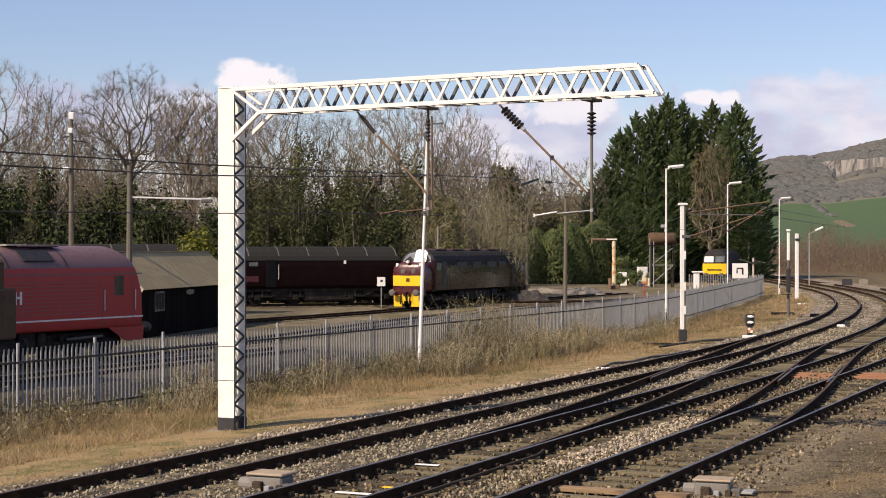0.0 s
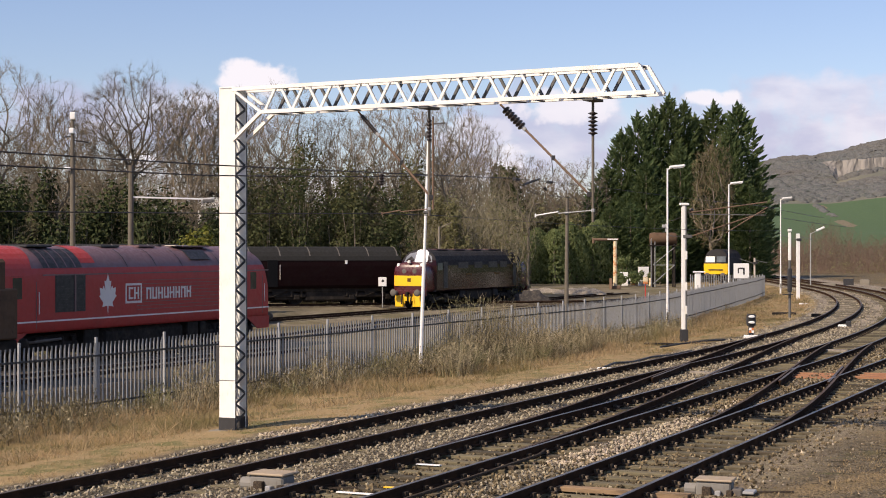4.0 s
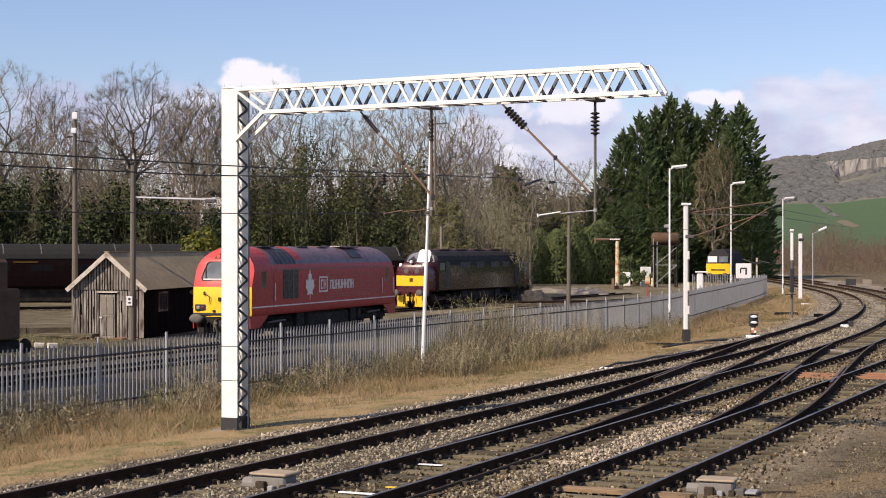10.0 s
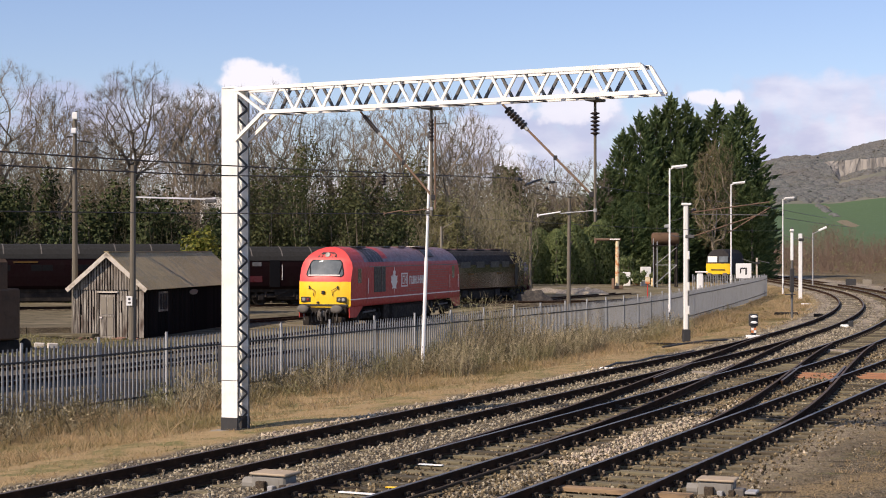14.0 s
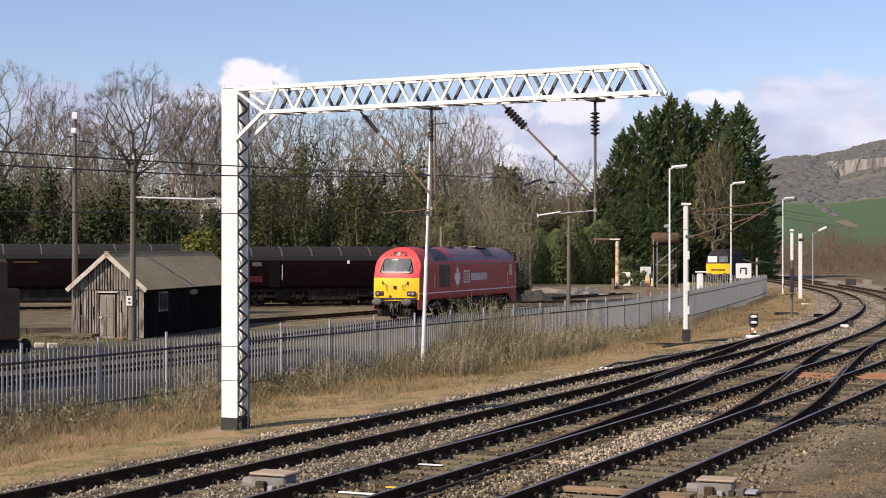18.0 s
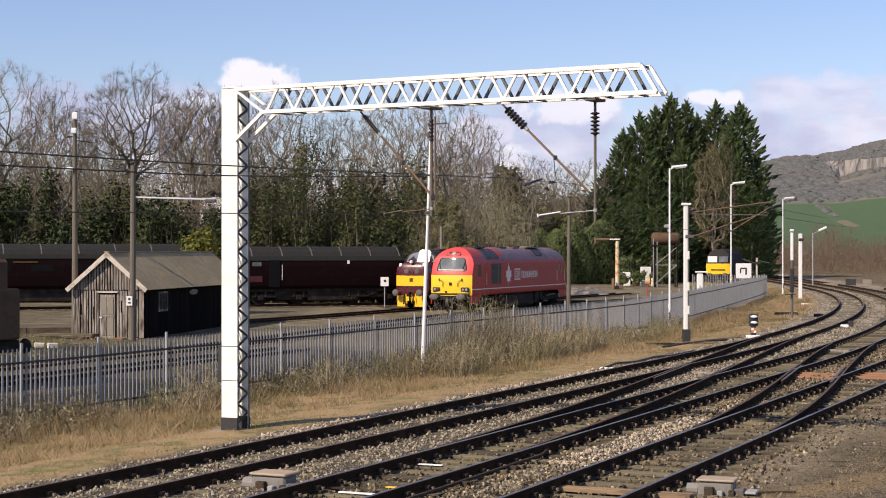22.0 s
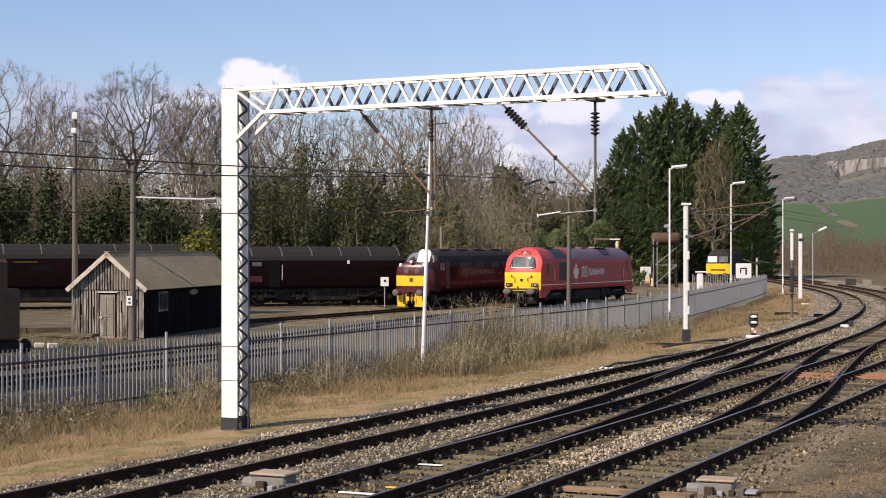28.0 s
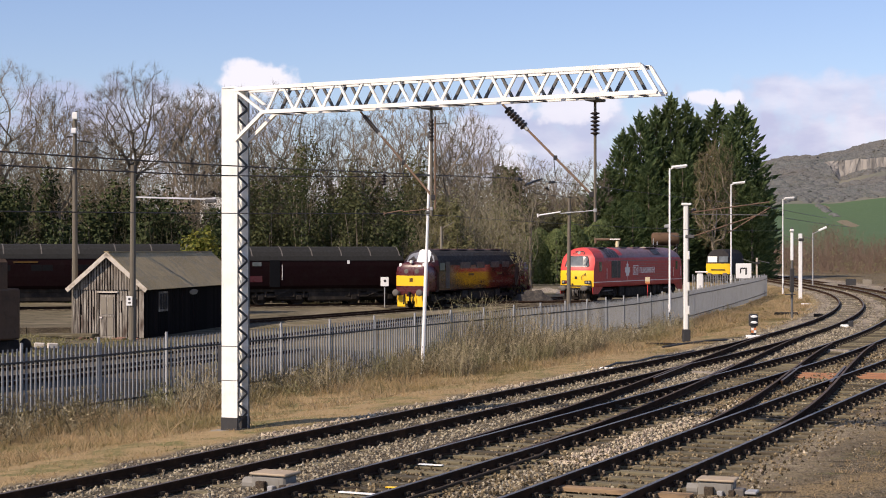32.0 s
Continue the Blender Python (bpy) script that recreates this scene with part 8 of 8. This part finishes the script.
# lower evergreen screen in front of the wood
for i in range(12):
    x = 8.2 + i * 0.93
    plant("conifer_hedge", "clipped green conifer in a tall screen behind the yard", "tree", "conifer screen", *LOW_CONS[i % 3], pose(x, 184 + 0.4 * i + rt.uniform(-1.6, 1.6), 0.0, 0, 0, i * 131) @ Matrix.Diagonal((rt.uniform(3.4, 5.2), 3.4, 5.6 + 0.12 * i + rt.uniform(-1.3, 1.0), 1)))
for i, (x, y, w, h) in enumerate(((19.6, 177.5, 1.3, 1.3), (21.3, 177.5, 1.4, 1.7), (23.2, 178.2, 1.3, 1.5), (20.6, 181.5, 2.4, 3.2), (24.5, 182, 2.8, 3.4))):
    round_bush(x, y, w, h, "screen_green", "green shrub among the depot clutter", 140 + i, 700, 0.2)
# the browned, half bare one
tb, cb, _h = domed_tree_mesh(77, 16.8, 2.6, 6.6, 1100, "bare_conifer", 0.028)
plant("bare_conifer", "browned half-bare conifer among the dark ones", "tree", "conifers", tb, cb, pose(32.2, 193.0, 0, 0, 0, 20))


# ---- grass and weeds ----
def grass_strip(name, label, mat, n, s0, s1, u0, u1, h0, h1, seed, width=0.012, clump=0.0):
    rnd = random.Random(seed)
    g = Geo()
    for _ in range(n):
        s = s0 + (s1 - s0) * rnd.random() ** 1.25
        u = rnd.uniform(u0, u1)
        p = on_line(s, u)
        k = noise.noise((p.x * 0.45, p.y * 0.3, seed))
        if k < -0.2 and rnd.random() < clump:
            continue
        z = ground_z(p.x, p.y, u)
        for b in range(3):
            h = rnd.uniform(h0, h1) * (0.65 + 1.5 * max(0, k))
            a = rnd.uniform(0, 6.283)
            ln = rnd.uniform(0.5, 2.4) * h
            q = Vector((p.x + rnd.gauss(0, 0.05), p.y + rnd.gauss(0, 0.05), z - 0.02))
            sd = Vector((math.cos(a + 1.57), math.sin(a + 1.57), 0)) * width * (1 + max(0, s) / 110)
            tip = q + Vector((math.cos(a) * ln, math.sin(a) * ln, h))
            mid = q.lerp(tip, 0.55) + Vector((0, 0, h * 0.12))
            g.add([q - sd, q + sd, mid + sd * 0.7, mid - sd * 0.7, tip], [(0, 1, 2, 3), (3, 2, 4)])
    return solid(name, g, mat, label, "grass", kind="stuff")


grass_strip("dry_grass", "pale dry winter grass on the bank", "dry_grass", 11000, -16, 70, -5.6, -2.0, 0.03, 0.11, 1, 0.007)
grass_strip("dry_grass", "longer dry grass on the bank", "dry_grass", 13000, -16, 70, -8.9, -4.0, 0.10, 0.42, 7, 0.008, clump=0.75)
grass_strip("dry_grass", "tall dry grass along the fence foot", "dry_grass", 4500, -16, 75, -9.6, -6.6, 0.15, 0.5, 2, 0.007, clump=0.85)
grass_strip("dry_grass", "dry tufts beside the far line", "dry_grass", 5000, 55, 130, -7, -2.6, 0.08, 0.25, 4, 0.008)
grass_strip("dry_grass", "dry grass tuft at the edge of the dirt", "dry_grass", 260, -1.6, 2.4, 9.3, 10.8, 0.04, 0.12, 6, 0.007)
grass_strip("dry_grass", "scattered tufts in the dirt beside the tracks", "dry_grass", 3500, -14, 34, 9.2, 18, 0.03, 0.10, 5, 0.007, clump=1.0)


def weeds(name, n, s0, s1, u0, u1, hmin, hmax, seed, label, mat="weed", gap=-0.05):
    rnd = random.Random(seed)
    g = Geo()
    for _ in range(n):
        s, u = rnd.uniform(s0, s1), rnd.uniform(u0, u1)
        p = on_line(s, u)
        b = Vector((p.x, p.y, ground_z(p.x, p.y, u) - 0.03))
        k = noise.noise((s * 0.33, u * 0.3, seed))
        if k < gap and rnd.random() < 0.8:
            continue
        h = rnd.uniform(hmin, hmax) * (0.4 + 1.35 * max(0, k))
        t = b + Vector((rnd.gauss(0, 0.25) * h, rnd.gauss(0, 0.15) * h, h))
        g.tube(b, t, 0.009, 0.004, n=3, caps=False)
        for k in range(5):
            q = b.lerp(t, rnd.uniform(0.3, 0.95))
            e = q + Vector((rnd.gauss(0, 0.16), rnd.gauss(0, 0.16), rnd.uniform(0.05, 0.35)))
            g.tube(q, e, 0.005, 0.003, n=3, caps=False)
            if rnd.random() < 0.5:
                a = Vector((rnd.gauss(0, 1), rnd.gauss(0, 1), rnd.gauss(0, 1))).normalized() * 0.035
                c = a.orthogonal().normalized() * 0.02
                g.add([e - c, e + a, e + c, e - a], [(0, 1, 2, 3)])
    return solid(name, g, mat, label, "weeds", kind="stuff")


weeds("weeds", 2500, 16.5, 32, -8.8, -5.6, 0.6, 2.2, 11, "tangle of dead brown weeds in front of the fence")
weeds("weeds", 1100, 29, 48, -8.4, -5.8, 0.4, 1.5, 14, "thinning dead brown weeds in front of the fence")
weeds("weeds", 1500, -14, 19, -8.9, -6.6, 0.3, 1.2, 12, "dead brown weeds at the fence foot")
weeds("weeds", 1100, 12, 40, -8.7, -6.2, 0.5, 1.7, 19, "dark bramble stems tangled among the dead weeds", "bramble", 0.08)
weeds("weeds", 700, -8, 12, -8.8, -7.2, 0.3, 1.0, 20, "dark bramble stems at the fence foot", "bramble", 0.08)
weeds("weeds", 220, 16, 34, -12.5, -9.6, 0.3, 0.8, 13, "dead stalks and brambles behind the fence")


# ---- loose ballast ----
def ballast(n, s0, s1, seed, u0=-2.2, u1=8.6, mat="stone", fill=False):
    rnd = random.Random(seed)
    g = Geo()
    for _ in range(n):
        s = s0 + (s1 - s0) * rnd.random() ** 1.6
        u = rnd.uniform(u0, u1)
        p = on_line(s, u)
        d = min(abs(u - c) for c in (0, U2, U3))
        if d < 1.2 and not fill and rnd.random() < (0.3 if u < 1.5 else 0.9):
            continue
        if mat == "stone" and s > 6 and 4.1 < u < 5.9 and rnd.random() < 0.8:
            continue
        if abs(d - GAUGE) < 0.1:
            continue
        r_ = (rnd.uniform(0.018, 0.045) if u < 8.6 or rnd.random() < 0.1 else rnd.uniform(0.008, 0.018)) * (1 + max(0, s) / 110)
        z = ground_z(p.x, p.y, u) + rnd.uniform(0.0, 0.05 if fill else 0.03)
        m = Matrix.Translation((p.x, p.y, z)) @ Euler((rnd.uniform(0, 6), rnd.uniform(0, 6), rnd.uniform(0, 6))).to_matrix().to_4x4()
        pts = [m @ Vector((a * r_ * rnd.uniform(0.7, 1.3), b * r_ * rnd.uniform(0.7, 1.2), c * r_ * rnd.uniform(0.6, 1.1))) for a, b, c in ((1, 0, 0), (-1, 0, 0), (0, 1, 0), (0, -1, 0), (0, 0, 1), (0, 0, -1))]
        g.add(pts, [(0, 2, 4), (2, 1, 4), (1, 3, 4), (3, 0, 4), (2, 0, 5), (1, 2, 5), (3, 1, 5), (0, 3, 5)])
    return solid("ballast_stones", g, mat, "loose grey-brown ballast stones between the rails", "ballast", kind="stuff")


ballast(33000, -14, 46, 31, -1.85, 7.7)
ballast(1000, -2.5, 10, 35, 4.35, 5.65, "stone_pale")
ballast(3400, -9, 26, 37, 5.55, 7.65, "grit", True)
ballast(2600, -9, 20, 38, 2.35, 4.4, "grit", True)
ballast(900, -9, -1, 39, 4.3, 5.7, "grit", True)
ballast(2200, 6, 34, 40, 4.2, 5.8, "grit", True)
ballast(700, -1, 22, 36, -2.0, -1.3, "stone_pale")
ballast(3000, 44, 125, 33, -2.6, 9.0)
ballast(9000, -14, 34, 32, 7.6, 18.0, "grit")
ballast(320, -14, 30, 34, 8.2, 15.0, "stone_pale")
ballast(900, -10, 16, 41, 7.7, 9.4, "grit")
ballast(160, -8, 8, 42, 7.9, 9.6)


# ---- distance ----
def hill():
    """A long wooded hill with a quarried cliff and a green field at its foot."""
    xs, ys = 320, 90
    vs, zone = [], []
    for j in range(ys):
        y = 560 + j * 9.6
        for i in range(xs):
            x = -500 + i * 5.6
            a = (x / y - 0.19) / 0.09
            crest = 32.8 + 12.5 * a + 1.2 * math.sin(a * 9) - 6 * max(0, a - 1.3)
            t = ramp(y, 640, 1050)
            z = 0.2 + 10 * ramp(y, 560, 640) + max(6, crest * 1.35) * t + 5 * noise.noise((x * 0.012, y * 0.012, 2)) * t + 2.0 * noise.noise((x * 0.06, y * 0.06, 4)) * t
            vs.append((x, y, z))
            zone.append((2.0 if abs(x / y - 0.2313 - 0.0127 * (792 - y) / 57) < 0.0016 and y > 700 else 1.0) if y < 798 + 12 * noise.noise((x * 0.02, 0, 1)) else 0.0)
    g = Geo()
    g.v, g.f = vs, [(j * xs + i, j * xs + i + 1, (j + 1) * xs + i + 1, (j + 1) * xs + i) for j in range(ys - 1) for i in range(xs - 1)]
    g.s = [0] * len(g.f)
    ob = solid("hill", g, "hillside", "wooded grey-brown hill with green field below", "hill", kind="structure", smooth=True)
    ob.data.attributes.new("zone", "FLOAT", "POINT").data.foreach_set("value", zone)
    return ob


hill()


def hill_z(x, y):
    a = (x / y - 0.19) / 0.09
    crest = 32.8 + 12.5 * a + 1.2 * math.sin(a * 9) - 6 * max(0, a - 1.3)
    t = ramp(y, 640, 1050)
    return 0.2 + 10 * ramp(y, 560, 640) + max(6, crest * 1.35) * t + 5 * noise.noise((x * 0.012, y * 0.012, 2)) * t + 2.0 * noise.noise((x * 0.06, y * 0.06, 4)) * t


def far_wood(name, label, n, fx, fy, size, mat, seed, zf):
    """Distant tree crowns, each a ragged tuft of many small twigs."""
    rnd = random.Random(seed)
    g = Geo()
    for _ in range(n):
        x, y = fx(rnd), fy(rnd)
        if isinstance(x, tuple):
            x, y = x
        if 0.232 < x / y < 0.29 and 850 < y < 867 and x > 207:
            continue
        z = zf(x, y)
        h = size * rnd.uniform(0.6, 1.25)
        rings = ((0.75, -0.35), (0.72, 0.02), (0.45, 0.24))
        pts = [(x + math.cos(a * 1.0472 + lv) * h * r_ * rnd.uniform(0.65, 1.3), y + math.sin(a * 1.0472 + lv) * h * r_ * rnd.uniform(0.65, 1.3), z + h * (zz + rnd.uniform(-0.07, 0.07))) for lv, (r_, zz) in enumerate(rings) for a in range(6)]
        pts.append((x + rnd.uniform(-0.15, 0.15) * h, y, z + h * rnd.uniform(0.28, 0.4)))
        fs = [(lv * 6 + a, lv * 6 + (a + 1) % 6, lv * 6 + 6 + (a + 1) % 6, lv * 6 + 6 + a) for lv in range(2) for a in range(6)] + [(12 + a, 12 + (a + 1) % 6, 18) for a in range(6)]
        g.add(pts, fs)
    return solid(name, g, mat, label, "woodland", kind="stuff", smooth=True)


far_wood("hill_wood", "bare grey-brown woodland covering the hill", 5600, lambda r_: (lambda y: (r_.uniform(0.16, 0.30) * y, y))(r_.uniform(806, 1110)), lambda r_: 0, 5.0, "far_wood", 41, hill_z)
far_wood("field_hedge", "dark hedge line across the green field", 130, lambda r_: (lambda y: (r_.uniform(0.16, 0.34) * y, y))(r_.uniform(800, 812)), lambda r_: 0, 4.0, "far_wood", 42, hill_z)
far_wood("field_hedge", "low hedge along the track across the field", 60, lambda r_: (lambda w: ((0.2305 + 0.0127 * w + r_.uniform(-0.0012, 0.0012)) * (792 - 57 * w), 792 - 57 * w))(r_.random() ** 1.5), lambda r_: 0, 2.2, "far_wood", 45, hill_z)
thicket("lineside_wood", "reddish-brown bare saplings beyond the curve", "far_red_wood", (50, 98, 262, 290), 1300, 4, 8.5, 43, 0.1, "ivy_light", 12, 0.022)
thicket("lineside_wood", "low brown scrub beyond the curve", "far_red_wood", (44, 92, 236, 262), 1000, 1.8, 5.0, 44, 0.1, "ivy_light", 9, 0.02)


def cliff():
    """The quarried rock face high on the hill: broken, nearly upright facets."""
    rnd = random.Random(6)
    nx, nz = 46, 9
    vs = []
    for j in range(nz):
        for i in range(nx):
            x = 205 + i * 1.3
            f = max(0.0, min(1.0, (x - 206) / 30))
            top = 51.0 + 2.2 * f + 0.9 * noise.noise((x * 0.2, 0, 3))
            bot = top - 2.5 - 42 * f ** 0.9
            t = j / (nz - 1)
            vs.append((x + rnd.uniform(-0.5, 0.5), 866 + 9 * t + 1.6 * noise.noise((x * 0.16, t * 1.3, 8)) + rnd.uniform(-0.4, 0.4), bot + (top - bot) * t))
    g = Geo()
    g.v, g.f = vs, [(j * nx + i, j * nx + i + 1, (j + 1) * nx + i + 1, (j + 1) * nx + i) for j in range(nz - 1) for i in range(nx - 1)]
    g.s = [0] * len(g.f)
    solid("cliff", g, "cliff", "pale grey quarried limestone cliff on the hill", "cliff", kind="structure")


cliff()

# ---- movement ----
T_FIT = (-2.108, 3.999, 8.516, -7.713, -8.948, 41.486, 93.157)


def loco_pose(t):
    w = (t - 16) / 16
    y = 0.0
    for c in T_FIT:
        y = y * w + c
    slope = (loco_x(y + 0.5) - loco_x(y - 0.5))
    k = 6.1 / math.hypot(1, slope)
    a, b = Vector((loco_x(y - k), y - k)), Vector((loco_x(y + k), y + k))
    c, d = (a + b) / 2, b - a
    return c, math.degrees(math.atan2(-d.y, -d.x))


def motions():
    rows, way, last = [], [], None
    dist = 0.0
    for i in range(129):
        t = i * 0.25
        c, a = loco_pose(t)
        if last is not None:
            dist += (c - last).length
        last = c
        way.append((t, dist))
        if i % 2 == 0:
            rows.append((t, pose(c.x, c.y, 0, 0, 0, a)))
    walk(RED, rows)
    for w in RED_WHEELS:
        base = w.location.copy()
        walk(w, [(t, Matrix.Translation(base) @ Matrix.Rotation(-s_ / 0.485, 4, "Y")) for t, s_ in way])


motions()
